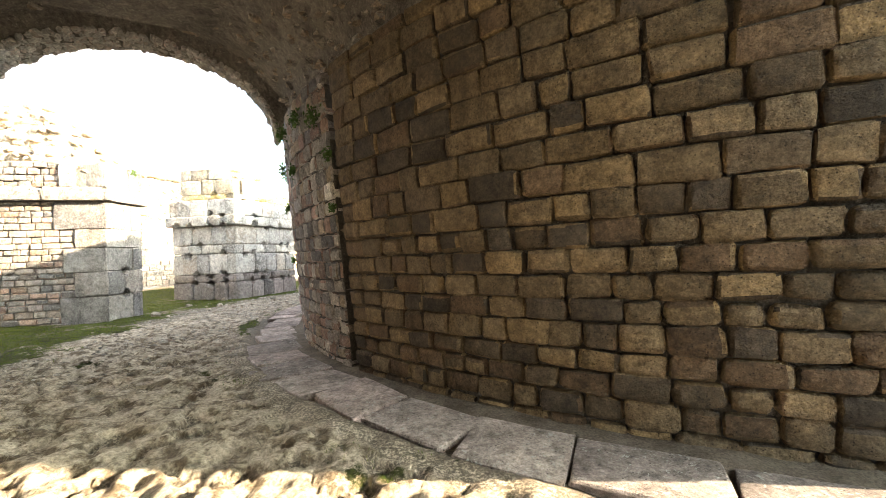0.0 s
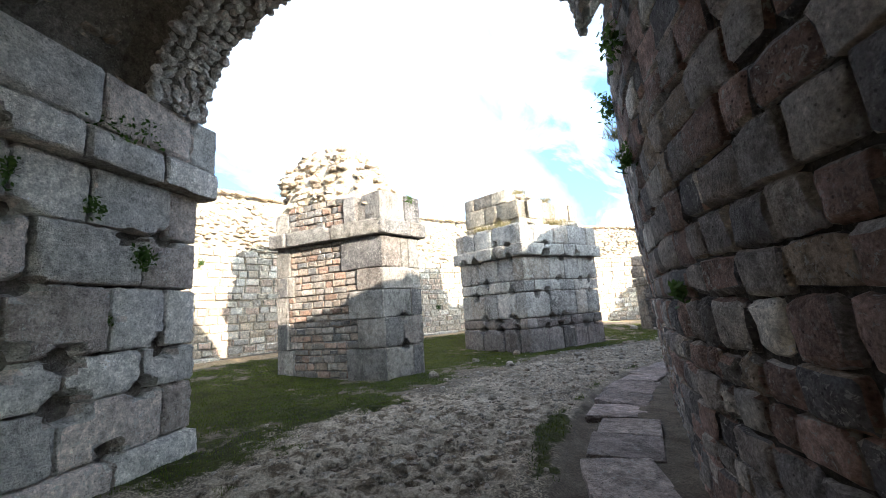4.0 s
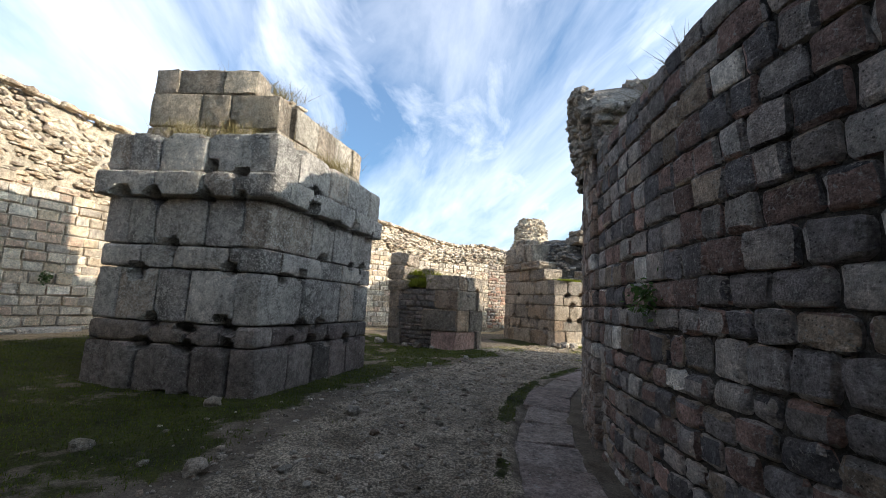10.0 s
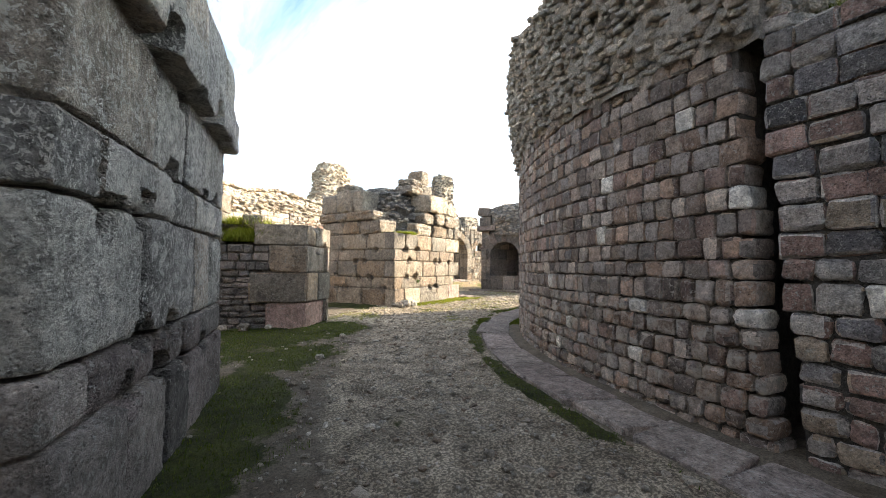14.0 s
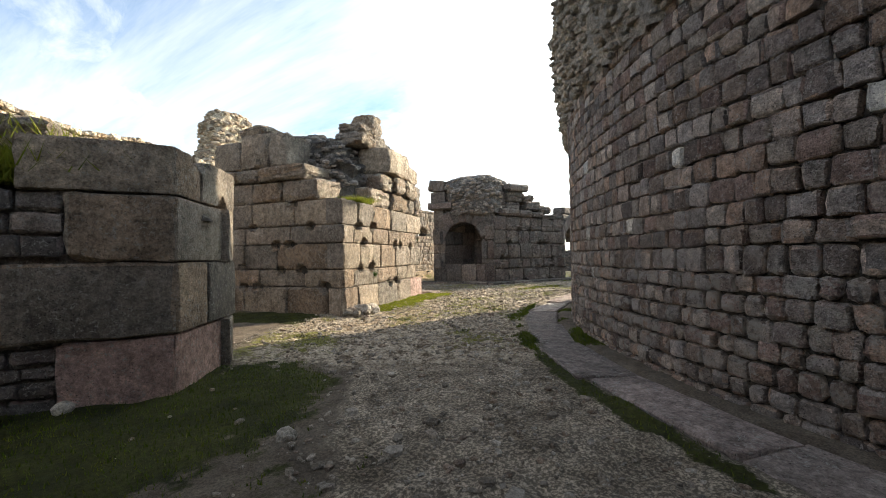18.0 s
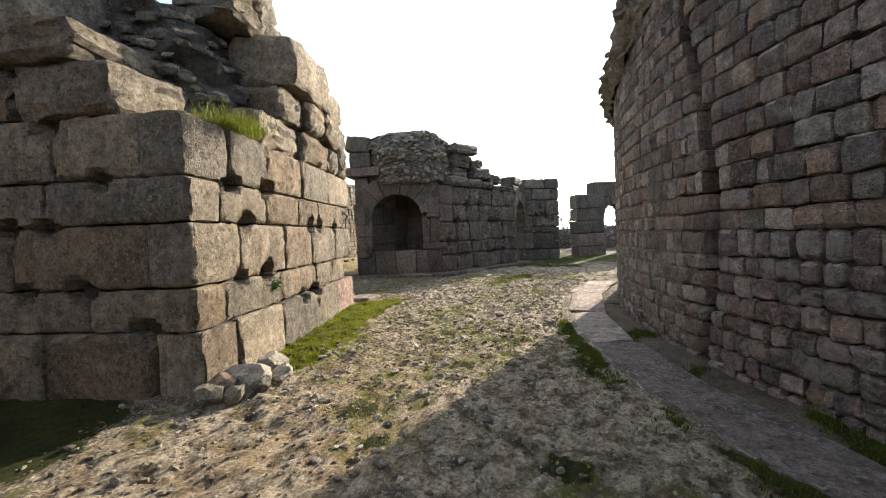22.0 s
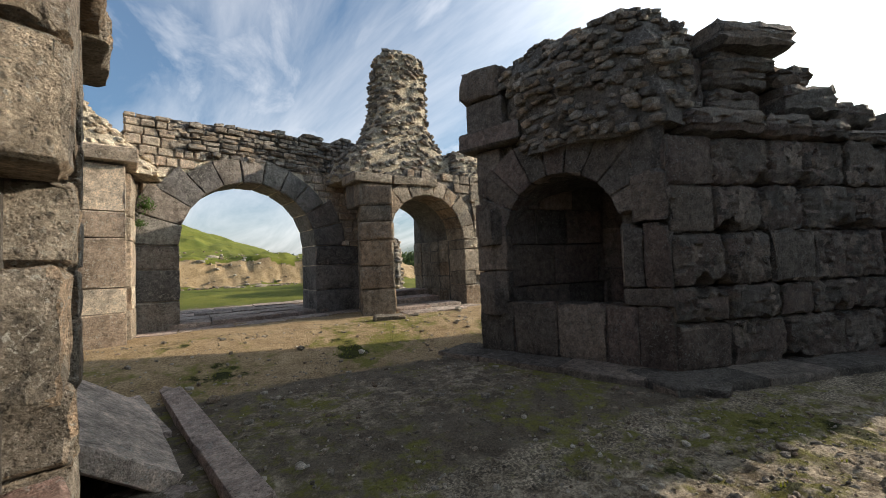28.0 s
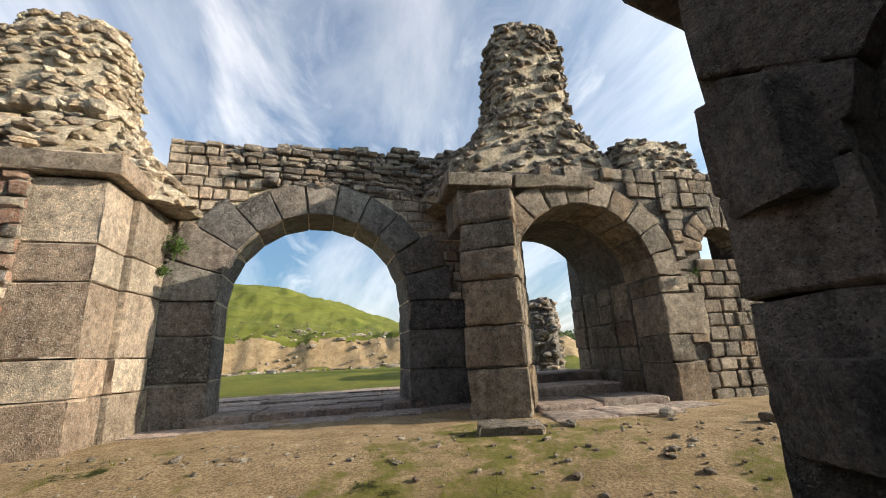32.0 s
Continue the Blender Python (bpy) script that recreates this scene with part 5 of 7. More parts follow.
for k, (z0, z1) in enumerate(C_C):
    face_courses(pc_red if k == 0 else pc, pcc[0], pcc[1], c_mid, [(z0, z1)], (0.6, 1.2) if k % 2 else (0.9, 1.2), 0.6, 0, 0.0, 0.25)
    near_w = (0.95, 1.35, 0.9, 1.25)[k]
    block(pc_red if k == 0 else pc, pcc[1], an, nn, 0.0, near_w, z0, z1, 0.5, 0.01, 0.035, 0.018, bites=((-1, -1, 0.12),) if k == 2 else ())
    if k < 3:
        block(pc, pcc[1], an, nn, lc - (0.55, 0.35, 0.4)[k], lc, z0, z1, 0.5)
z = -0.05
while z < 1.98:
    h = rng.uniform(0.12, 0.17) if z < 1.3 else rng.uniform(0.2, 0.27)
    k = 0 if z < 0.7 else (1 if z < 1.37 else 2)
    s = (0.95, 1.35, 0.9)[k]
    while s < lc - 0.5:
        w = rng.uniform(0.2, 0.4)
        block(fill_c, pcc[1], an, nn, s, s + w, z, z + h, 0.28, -0.04 + rng.normal(0, 0.015), 0.035, 0.014, (2, 1, 1), gap=0.02)
        s += w
    z += h
face_courses(pc, pcc[2], pcc[3], c_mid, C_C[:3], (0.6, 1.1), 0.4, 1, 0.1, 0.15)
face_courses(pc, pcc[3], pcc[0], c_mid, C_C[:3], (0.7, 1.2), 0.4, 0, 0.3, 0.15)
for s0, s1, z0, z1, d, o in ((lc - 0.75, lc + 0.1, 2.0, 2.38, 0.9, 0.05), (lc - 0.62, lc + 0.15, 2.38, 2.92, 0.9, 0.02), (lc - 0.7, lc + 0.12, 2.92, 3.4, 0.9, -0.03), (lc - 1.6, lc - 1.05, 2.5, 2.85, 0.6, -0.4)):
    block(pc, pcc[1], an, nn, s0, s1, z0, z1, d, o, 0.08, 0.03, (5, 4, 4), tilt=rng.normal(0, 0.03))
mass("earth_top", [(1.85, c_mid[0] + 0.1, c_mid[1], 1.25, 0.42, -24), (2.35, c_mid[0] - 0.1, c_mid[1] + 0.1, 0.95, 0.32, -24), (2.6, c_mid[0] - 0.5, c_mid[1] + 0.25, 0.4, 0.25, -24)], M_CORE_DK, M_RUBBLE_DK, pier_c, 0.12, 0.14, 20, 0.8, 0)

# large ruined pier
pdc = [(3.80, 29.54), (-1.14, 27.47), (-2.5, 31.5), (3.17, 32.7)]
d_mid = np.mean(np.array(pdc), 0)
D_C = stack([-0.12, 0.66, 1.10, 1.76, 2.22, 2.86])
pier_d, _ = pier("ruined_pier", "large ruined brown ashlar pier with tumbled upper blocks", pdc, D_C, [(0.75, 1.45), (0.9, 1.75)], M_BROWN, 0.24, out=[0.05, 0, 0, 0, 0], depth=0.5, bite_size=(0.10, 0.18), jit=0.015, rad=0.035, core_top=2.9, skip_faces=(3,), core_corners=[(2.35, 29.3), pdc[1], pdc[2], (1.7, 32.4)])
for ch in pier_d.children:
    q = ch.location + pier_d.location
    if ch.name.startswith("stone_block") and q.z < 0.6 and abs(q.x - 3.5) < 0.6 and abs(q.y - 29.6) < 0.6:
        ch.data.materials[0] = M_RED
up = Pile()
an, nn, ld = flat_frame(pdc[1], pdc[0], d_mid)
for s0, s1, z0, z1, d, o, t in ((1.65, 2.9, 2.86, 3.40, 0.9, -0.10, 0.0), (2.9, 4.1, 2.86, 3.4, 0.7, 0.0, 0.0), (4.1, 4.75, 2.86, 3.38, 0.7, 0.0, 0.0), (4.78, 5.3, 2.86, 3.55, 0.6, 0.02, 0.0),
                                (2.2, 3.0, 3.40, 3.92, 0.8, -0.05, 0.04), (3.0, 3.75, 3.42, 3.95, 0.7, 0.10, 0.05), (3.75, 4.55, 3.4, 3.95, 0.8, 0.12, -0.03), (4.55, 5.2, 3.42, 3.95, 0.7, 0.02, 0.04),
                                (2.30, 3.95, 3.95, 4.72, 1.0, 0.14, 0.02), (3.98, 5.0, 3.97, 4.5, 0.8, 0.04, -0.03), (1.75, 2.75, 4.72, 5.10, 0.9, -0.45, 0.02), (1.95, 2.75, 5.10, 5.42, 0.8, -0.55, -0.04), (2.70, 3.55, 4.74, 5.30, 0.9, -0.5, 0.03)):
    block(up, pdc[1], an, nn, s0, s1, z0, z1, d, o, 0.09, 0.034, (6, 4, 5), tilt=t)
block(up, pdc[1], an, nn, 2.68, 3.45, 5.28, 5.95, 0.7, -0.6, 0.12, 0.04, (6, 4, 5), taper=-0.35, tilt=0.08)
as_, ns_, ls = flat_frame(pdc[1], pdc[2], d_mid)
for s0, s1, z0, z1, d, o, t in ((0.75, 1.9, 2.86, 3.42, 1.0, 0.0, 0.0), (1.9, 2.9, 2.86, 3.40, 1.0, 0.02, 0.0), (2.9, ls, 2.86, 3.42, 1.0, 0.0, 0.0), (1.05, 2.6, 3.42, 3.80, 1.15, 0.12, 0.02), (2.6, 3.35, 3.42, 3.78, 1.0, 0.08, -0.02), (3.35, ls + 0.1, 3.42, 3.8, 1.0, 0.08, 0.0),
                                (1.75, 2.35, 3.80, 4.70, 1.0, -0.02, 0.0), (2.35, 3.3, 3.80, 4.74, 1.0, 0.02, 0.01), (3.3, ls + 0.05, 3.8, 4.62, 0.9, 0.0, -0.01), (2.6, 3.5, 4.74, 5.02, 0.8, -0.12, 0.03)):
    block(up, pdc[1], as_, ns_, s0, s1, z0, z1, d, o, 0.08, 0.034, (6, 4, 5), tilt=t)
mass("rubble_fill", [(2.7, 0.6, 30.2, 2.0, 1.45, 23), (3.3, 0.7, 30.3, 1.9, 1.35, 23), (4.1, 0.75, 30.3, 1.75, 1.2, 23), (4.7, 0.55, 30.35, 1.5, 0.95, 23), (5.0, 0.3, 30.5, 1.0, 0.6, 23)], M_CORE_DK, M_RUBBLE_DK, pier_d, 0.17, 0.1, 26, 1.0, 0)
for pile_, mat_ in ((up, M_BROWN),):
    pieces(pile_, "stone_block", mat_, pier_d, 300)

# ---- arched pier with the niche ----
pec = [(9.94, 30.19), (8.84, 33.28), (13.9, 32.7), (14.95, 28.58)]
e_mid = np.mean(np.array(pec), 0)
pier_e = thing("niche_pier", (e_mid[0], e_mid[1], 0.1), "ashlar pier with an arched niche and a rubble top, coloured dark for its shade", "pier", "piers of the ring")
an, nn, le = flat_frame(pec[0], pec[1], e_mid)
NS, NR, NZ = 1.65, 0.97, 2.18            # the niche's middle along the face, half width, springing


def at_face(p0, along, normal, s, o, z):
    q = Vector((p0[0], p0[1], z)) + Vector(along) * s + Vector(normal) * o
    return q


def face_box(p0, along, normal, s0, s1, o0, o1, z0, z1):
    c = [at_face(p0, along, normal, s, o, 0) for s, o in ((s0, o0), (s1, o0), (s1, o1), (s0, o1))]
    return prism(c, z0, z1)


def arch_infill(p0, along, normal, s_mid, radius, z_spring, s0, s1, z1, o0, o1, n=20):
    """Solid wall from springing to z1 with a half-round opening."""
    pts, faces = [], []
    for i in range(n + 1):
        t = math.pi * i / n
        s, z = s_mid - radius * math.cos(t), z_spring + radius * math.sin(t)
        for o in (o0, o1):
            pts.append(at_face(p0, along, normal, s, o, z)[:])
            pts.append(at_face(p0, along, normal, min(max(s_mid + (s - s_mid) * 1.0, s0), s1), o, z1)[:])
    for i in range(n):
        a = i * 4
        faces += [(a, a + 4, a + 5, a + 1), (a + 2, a + 3, a + 7, a + 6), (a, a + 2, a + 6, a + 4), (a + 1, a + 5, a + 7, a + 3)]
    return pts, faces


def ring(pile, p0, along, normal, s_mid, r_in, r_out, z_spring, n, depth, out=0.0, t0=0.0, t1=180.0, jit=0.012, rad=0.025, extra=None, drop=()):
    """Wedge stones of an arch."""
    along, normal = Vector(along), Vector(normal)
    z_up = Vector((0, 0, 1))
    x_ax = z_up.cross(normal)
    sgn = 1 if x_ax.dot(along) > 0 else -1
    for i in range(n):
        if i in drop:
            continue
        a0, a1 = radians(t0 + (t1 - t0) * i / n), radians(t0 + (t1 - t0) * (i + 1) / n)
        am = (a0 + a1) / 2
        ro = r_out + (extra[i] if extra else rng.normal(0, 0.03))
        rm = (r_in + ro) / 2
        w_mid = rm * (a1 - a0) - 0.012
        p, f = rbox(w_mid, depth, ro - r_in, rad, jit, (2, 2, 3), taper=(ro - r_in) / rm)
        radial = -along * math.cos(am) + z_up * math.sin(am)
        tang = radial.cross(normal) * -1
        tang = normal.cross(radial) * -1
        at = at_face(p0, along, normal, s_mid, out - depth / 2, z_spring) + radial * rm
        ax = mat3(tang, -normal, radial)
        if np.linalg.det(ax) < 0:
            ax = mat3(-tang, -normal, radial)
        pile.add(p, f, at[:], ax)


# the ruined pier's end towards the passage holds a niche of the same kind
ad, nd_, ldn = flat_frame(pdc[0], pdc[3], d_mid)
DS, DR, DZ = 1.62, 0.95, 2.25
for p, f in (face_box(pdc[0], ad, nd_, 0.3, DS - DR, -0.25, -1.75, -0.1, 3.9), face_box(pdc[0], ad, nd_, DS + DR, ldn - 0.15, -0.25, -1.75, -0.1, 3.9), face_box(pdc[0], ad, nd_, DS - DR, DS + DR, -0.3, -1.75, -0.1, 0.8),
             arch_infill(pdc[0], ad, nd_, DS, DR, DZ, 0.3, ldn, 3.9, -0.25, -1.75), face_box(pdc[0], ad, nd_, 0.3, ldn - 0.15, -1.6, -2.2, -0.1, 3.9)):
    part("core", p, f, M_CORE_DK, pier_d, smooth=False)
pdn = Pile()
for (z0, z1), cuts in zip(stack([-0.12, 0.66, 1.10, 1.76, 2.25]), ((0.5, 1.2, 2.1, ldn), (0.5, DS - DR), (0.5, DS - DR), (0.5, DS - DR))):
    for s0, s1 in zip(cuts, cuts[1:]):
        block(pdn, pdc[0], ad, nd_, s0, s1, z0, z1, 0.5, rng.normal(0, 0.012), 0.035, 0.016)
for z0, z1 in stack([0.66, 1.32, 1.80, 2.28]):
    block(pdn, pdc[0], ad, nd_, DS + DR, ldn + 0.02, z0, z1, 0.6, 0.01, 0.035, 0.016)
block(pdn, pdc[0], ad, nd_, 0.02, 0.55, 2.25, 2.86, 0.6, 0.0, 0.045, 0.02)
block(pdn, pdc[0], ad, nd_, ldn - 0.45, ldn, 2.28, 3.1, 0.6, 0.0, 0.045, 0.02)
ring(pdn, pdc[0], ad, nd_, DS, DR, DR + 0.62, DZ, 9, 0.6, 0.02, 6, 174)
for s0, s1, z0, z1, d, o, t in ((0.0, 0.95, 3.55, 3.92, 0.8, 0.05, 0.02), (0.95, 2.15, 3.90, 4.24, 0.9, 0.16, 0.0), (2.15, ldn + 0.2, 3.88, 4.22, 0.9, 0.22, 0.0), (ldn - 0.85, ldn + 0.15, 4.22, 4.80, 0.8, 0.16, -0.03), (ldn - 1.0, ldn - 0.1, 4.80, 5.25, 0.7, 0.02, 0.06), (ldn - 0.75, ldn, 3.1, 3.88, 0.55, 0.0, 0.0), (0.0, 0.6, 2.86, 3.55, 0.7, 0.0, 0.0), (1.2, 2.1, 4.24, 4.62, 0.8, -0.1, 0.03)):
    block(pdn, pdc[0], ad, nd_, s0, s1, z0, z1, d, o, 0.06, 0.024, (5, 4, 4), tilt=t)
for s0, s1, z0, z1 in ((DS - DR, DS, 0.8, 1.5), (DS, DS + DR, 0.8, 1.5), (DS - DR, DS + 0.2, 1.5, 2.3), (DS + 0.2, DS + DR, 1.5, 2.3), (DS - 0.8, DS + 0.8, 2.3, 3.1)):
    block(pdn, pdc[0], ad, nd_, s0, s1, z0, z1, 0.3, -1.4, 0.02, 0.01)
pieces(pdn, "stone_block", M_BROWN, pier_d, 300)

core = Pile()
for s0, s1, o0, o1, z0, z1 in ((0.2, NS - NR, -0.25, -2.6, -0.1, 4.6), (NS + NR, le - 0.15, -0.25, -2.6, -0.1, 0.98), (NS + NR, le - 0.15, -0.25, -2.6, 2.12, 4.6), (NS + NR, le - 0.15, -0.25, -0.72, 0.98, 2.12), (NS + NR, le - 0.5, -1.5, -2.6, 0.98, 2.12), (NS - NR, NS + NR, -0.3, -2.6, -0.1, 0.8)):
    p, f = face_box(pec[0], an, nn, s0, s1, o0, o1, z0, z1)
    core.add(np.array(p), f, (0, 0, 0))
p, f = arch_infill(pec[0], an, nn, NS, NR, NZ, 0, le, 4.6, -0.25, -2.6)
core.add(np.array(p), f, (0, 0, 0))
back = [at_face(pec[0], an, nn, 0.25, -2.5, 0), at_face(pec[0], an, nn, le - 0.15, -2.5, 0), (13.7, 32.5), (14.6, 29.0)]
p, f = prism(back, -0.1, 3.6)
core.add(np.array(p), f, (0, 0, 0))
for p, f, at in core.items:
    part("core", p, f, M_CORE_DK, pier_e, smooth=False)
pe = Pile()
for (z0, z1), cuts in zip(stack([0.08, 0.98, 1.25, 2.2]), ((0.0, 0.5, 0.95, 1.75, 2.55, le), (0.0, 0.67), (0.0, 0.36, 0.67))):
    for s0, s1 in zip(cuts, cuts[1:]):
        if s1 - s0 > 0.1:
            block(pe, pec[0], an, nn, s0, s1, z0, z1, 0.5, rng.normal(0, 0.01), 0.03, 0.014, bites=((1, 1, 0.12),) if rng.random() < 0.3 else ())
block(pe, pec[0], an, nn, 2.63, le, 0.98, 1.55, 0.5, 0.0)
block(pe, pec[0], an, nn, 2.63, le, 1.55, 2.2, 0.5, 0.01)
block(pe, pec[0], an, nn, 2.64, le + 0.03, 2.2, 2.85, 0.5, 0.0)
block(pe, pec[0], an, nn, 0.0, 0.5, 2.2, 2.95, 0.6, 0.03, 0.06, 0.03)
block(pe, pec[0], an, nn, 0.0, 0.5, 2.95, 3.6, 0.6, 0.0, 0.05, 0.03)
ring(pe, pec[0], an, nn, NS, NR, NR + 0.72, NZ, 9, 0.55, 0.01, 10, 170, extra=[0.05, 0.1, 0.12, 0.05, 0.0, 0.02, 0.05, 0.1, -0.05])
block(pe, pec[0], an, nn, 2.2, le + 0.25, 3.86, 4.22, 0.8, 0.15, 0.04, 0.018)
block(pe, pec[0], an, nn, 1.3, 2.2, 3.92, 4.25, 0.8, 0.05, 0.05, 0.03, tilt=-0.06)
block(pe, pec[0], an, nn, le - 0.7, le + 0.12, 4.22, 4.8, 0.7, 0.05, 0.04, 0.02)
block(pe, pec[0], an, nn, le - 0.72, le + 0.22, 4.82, 5.4, 0.7, 0.12, 0.08, 0.04, tilt=-0.12)
block(pe, pec[0], an, nn, 2.75, le, 2.85, 3.86, 0.45, -0.08)
# the niche's inner blocks
for s0, s1, z0, z1 in ((NS - NR, NS - 0.1, 0.8, 1.5), (NS - 0.1, NS + NR, 0.8, 1.5), (NS - NR, NS + 0.25, 1.5, 2.3), (NS + 0.25, NS + NR, 1.5, 2.3), (NS - 0.8, NS + 0.8, 2.3, 3.1)):
    block(pe, pec[0], an, nn, s0, s1, z0, z1, 0.3, -2.25, 0.02, 0.01)
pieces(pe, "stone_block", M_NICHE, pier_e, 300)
an2, nn2, le2 = flat_frame(pec[0], pec[3], e_mid)
pe2 = Pile()
E_S = stack([0.06, 0.74, 1.24, 2.02, 2.70, 3.42])
face_courses(pe2, pec[0], pec[3], e_mid, E_S, (0.6, 1.25), 0.55, 1, 0.0, 0.24, (0.10, 0.2), None, 0.065, 0.03, (6, 2, 5))
for s0, s1, z0, z1, d, o, t in ((2.2, 3.3, 3.78, 4.3, 0.9, 0.02, 0.03), (3.3, 4.2, 3.7, 4.1, 0.8, -0.05, -0.02), (2.1, 2.9, 4.3, 4.62, 0.8, -0.05, 0.05), (0.3, 1.7, 3.42, 3.8, 0.9, 0.14, 0.0), (1.7, 2.6, 3.42, 3.78, 0.8, 0.12, 0.02), (2.6, 3.4, 3.42, 3.72, 0.8, 0.10, 0.0), (3.4, 5.2, 3.40, 3.62, 0.8, 0.02, 0.0),
                                (0.9, 1.9, 3.8, 4.2, 0.9, -0.1, 0.0), (0.9, 2.1, 4.45, 4.72, 1.0, 0.0, 0.0), (0.85, 2.3, 4.72, 5.12, 1.1, 0.18, 0.05), (0.9, 2.0, 4.2, 4.5, 0.8, -0.05, 0.0), (0.25, 0.9, 3.8, 4.7, 0.8, -0.15, 0.05)):
    block(pe2, pec[0], an2, nn2, s0, s1, z0, z1, d, o, 0.10, 0.036, (6, 4, 5), tilt=t)
face_courses(pe2, pec[1], pec[2], e_mid, E_S, (0.7, 1.2), 0.5, 1, 0.3, 0.1)
face_courses(pe2, pec[2], pec[3], e_mid, E_S, (0.7, 1.2), 0.5, 1, 0.3, 0.1)
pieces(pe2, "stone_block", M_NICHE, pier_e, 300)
mass("rubble_top", [(3.55, 11.1, 31.75, 1.75, 1.45, 18), (4.3, 11.0, 31.8, 1.75, 1.5, 18), (5.0, 10.9, 31.85, 1.72, 1.45, 18), (5.38, 10.95, 31.85, 1.55, 1.3, 18), (5.62, 11.1, 31.85, 1.1, 0.9, 18)], M_CORE_DK, M_RUBBLE_DK, pier_e, 0.16, 0.07, 34, 1.6, 0)
plat = thing("niche_platform", (9.4, 31.5, 0), "low stone plinth slabs round the niche pier", "plinth")
pp = Pile()
for q0, q1 in ((pec[0], pec[1]), (pec[0], pec[3])):
    aa, nq, lq = flat_frame(q0, q1, e_mid)
    s = -0.62
    while s < lq + 0.5:
        w = min(rng.uniform(0.9, 1.5), lq + 0.6 - s)
        block(pp, q0, aa, nq, s, s + w, -0.14, 0.10 + rng.normal(0, 0.006), 0.95, 0.62, 0.025, 0.01, (4, 3, 1))
        s += w
pieces(pp, "slab", M_NICHE, plat, 300)

# ---- far piers to the east ----
pfc = [(16.69, 28.57), (17.93, 27.07), (18.9, 27.9), (17.7, 29.4)]
pier_f, f_mid = pier("slender_pier", "slender grey pier beside a broken arch", pfc, stack([-0.1, 0.55, 1.45, 1.7, 2.3, 3.1, 3.7, 4.2]), (0.7, 1.3), M_NICHE, 0.12, jit=0.03, rad=0.06)
an, nn, lf = flat_frame(pec[3], pfc[0], (pec[3][0] + 1, pec[3][1] + 1.5))
arch_f = thing("broken_arch", (15.8, 28.6, 2.2), "broken grey stone arch between two piers", "arch")
pf = Pile()
ring(pf, pec[3], an, nn, lf / 2, lf / 2 - 0.02, lf / 2 + 0.5, 2.15, 9, 0.7, 0.0, 0, 180)
for s0, s1, z0, z1 in ((-0.3, 0.9, 3.4, 3.75), (0.9, 2.1, 3.45, 4.0), (0.0, 1.2, 3.75, 4.15)):
    block(pf, pec[3], an, nn, s0, s1, z0, z1, 0.7, -0.02, 0.07, 0.03)
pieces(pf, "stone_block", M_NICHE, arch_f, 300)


def arch_gate(name, label, c0, c1, w0, w1, spring, tops, mat):
    """Two piers with an arch between them, its line running from c0 to c1."""
    base = Vector(((c0[0] + c1[0]) / 2, (c0[1] + c1[1]) / 2, 0))
    ob = thing(name, base, label, "arch")
    al, no, ln = flat_frame(c0, c1, (2 * base.x - CX, 2 * base.y - CY))
    pile = Pile()
    for s0, s1, tp in ((0, w0, tops[0]), (ln - w1, ln, tops[1])):
        z = -0.1
        while z < tp - 0.05:
            h = min(rng.uniform(0.5, 0.8), tp - z)
            block(pile, c0, al, no, s0, s1, z, z + h, 0.9, rng.normal(0, 0.02), 0.06, 0.03)
            z += h
    rr = (ln - w0 - w1) / 2
    ring(pile, c0, al, no, w0 + rr, rr, rr + 0.5, spring, 7, 0.8)
    block(pile, c0, al, no, w0 * 0.6, ln - w1 * 0.8, spring + rr + 0.45, tops[1] + 0.35, 0.8, 0, 0.06, 0.03)
    pieces(pile, "stone_block", mat, ob, 300)


arch_gate("far_arch", "far grey ruined arch standing in the ring", pol(19.3, 44.5)[:2], pol(18.9, 31.0)[:2], 1.7, 1.7, 2.3, (3.5, 3.8), M_NICHE)

# ---- outer wall ----
def wall_base(a):
    q = pol(24.0, a)
    return float(floor_z(q.x, q.y)) - 0.1


def rub_top(a):
    return float(np.interp(a, [100, 106, 112, 116, 120, 126, 133, 150, 163, 175, 184, 190, 205], [5.6, 5.3, 5.6, 5.35, 5.5, 5.95, 6.2, 6.6, 6.75, 6.75, 6.75, 6.5, 6.5]))


def ash_top(a):
    return 4.05 + 0.15 * math.sin(a * 0.35) + 0.08 * math.sin(a * 1.7)


def outer_r(a):
    return 24.06 + 0.42 * float(step(172, 187, a)) - 0.34 * float(step(108, 101, a))


wall_ring2 = shell("wall_outer_south", lambda a, z: outer_r(a) + 0.07, 26.6, 152, 232, -0.2, lambda a: ash_top(a) - 0.1, M_LIME, 1.2, label="curved enclosing wall of tan and pink limestone ashlar")
wall_ring = shell("wall_outer", lambda a, z: outer_r(a) + 0.07, 26.6, 99.6, 152, -0.2, lambda a: ash_top(a) - 0.1, M_LIME, 1.2, label="curved enclosing wall of tan and pink limestone ashlar")
ow, ow_near = Pile(), Pile()
oc = course_list(0.22, 4.4, 0.22, 0.31)
arc_courses(ow_near, 24.08, 99.6, 112, course_list(0.22, 4.4, 0.16, 0.22), (0.2, 0.42), -1, 0.3, 0.012, 0.035, 0.014, ash_top, (2, 1, 1), r_of=outer_r, warp=0.012)
arc_courses(ow, 24.08, 112, 212, oc, (0.28, 0.6), -1, 0.3, 0.014, 0.03, 0.014, ash_top, (1, 1, 1), proud=0.02, r_of=outer_r, skip=lambda a, z: (abs(a - 188.9) < 0.7 and 0.3 < z < 0.75) or (abs(a - 162) < 0.5 and z < 0.6))
rub_p, rub_f = [], []
oa = np.arange(99.4, 232, 0.7)
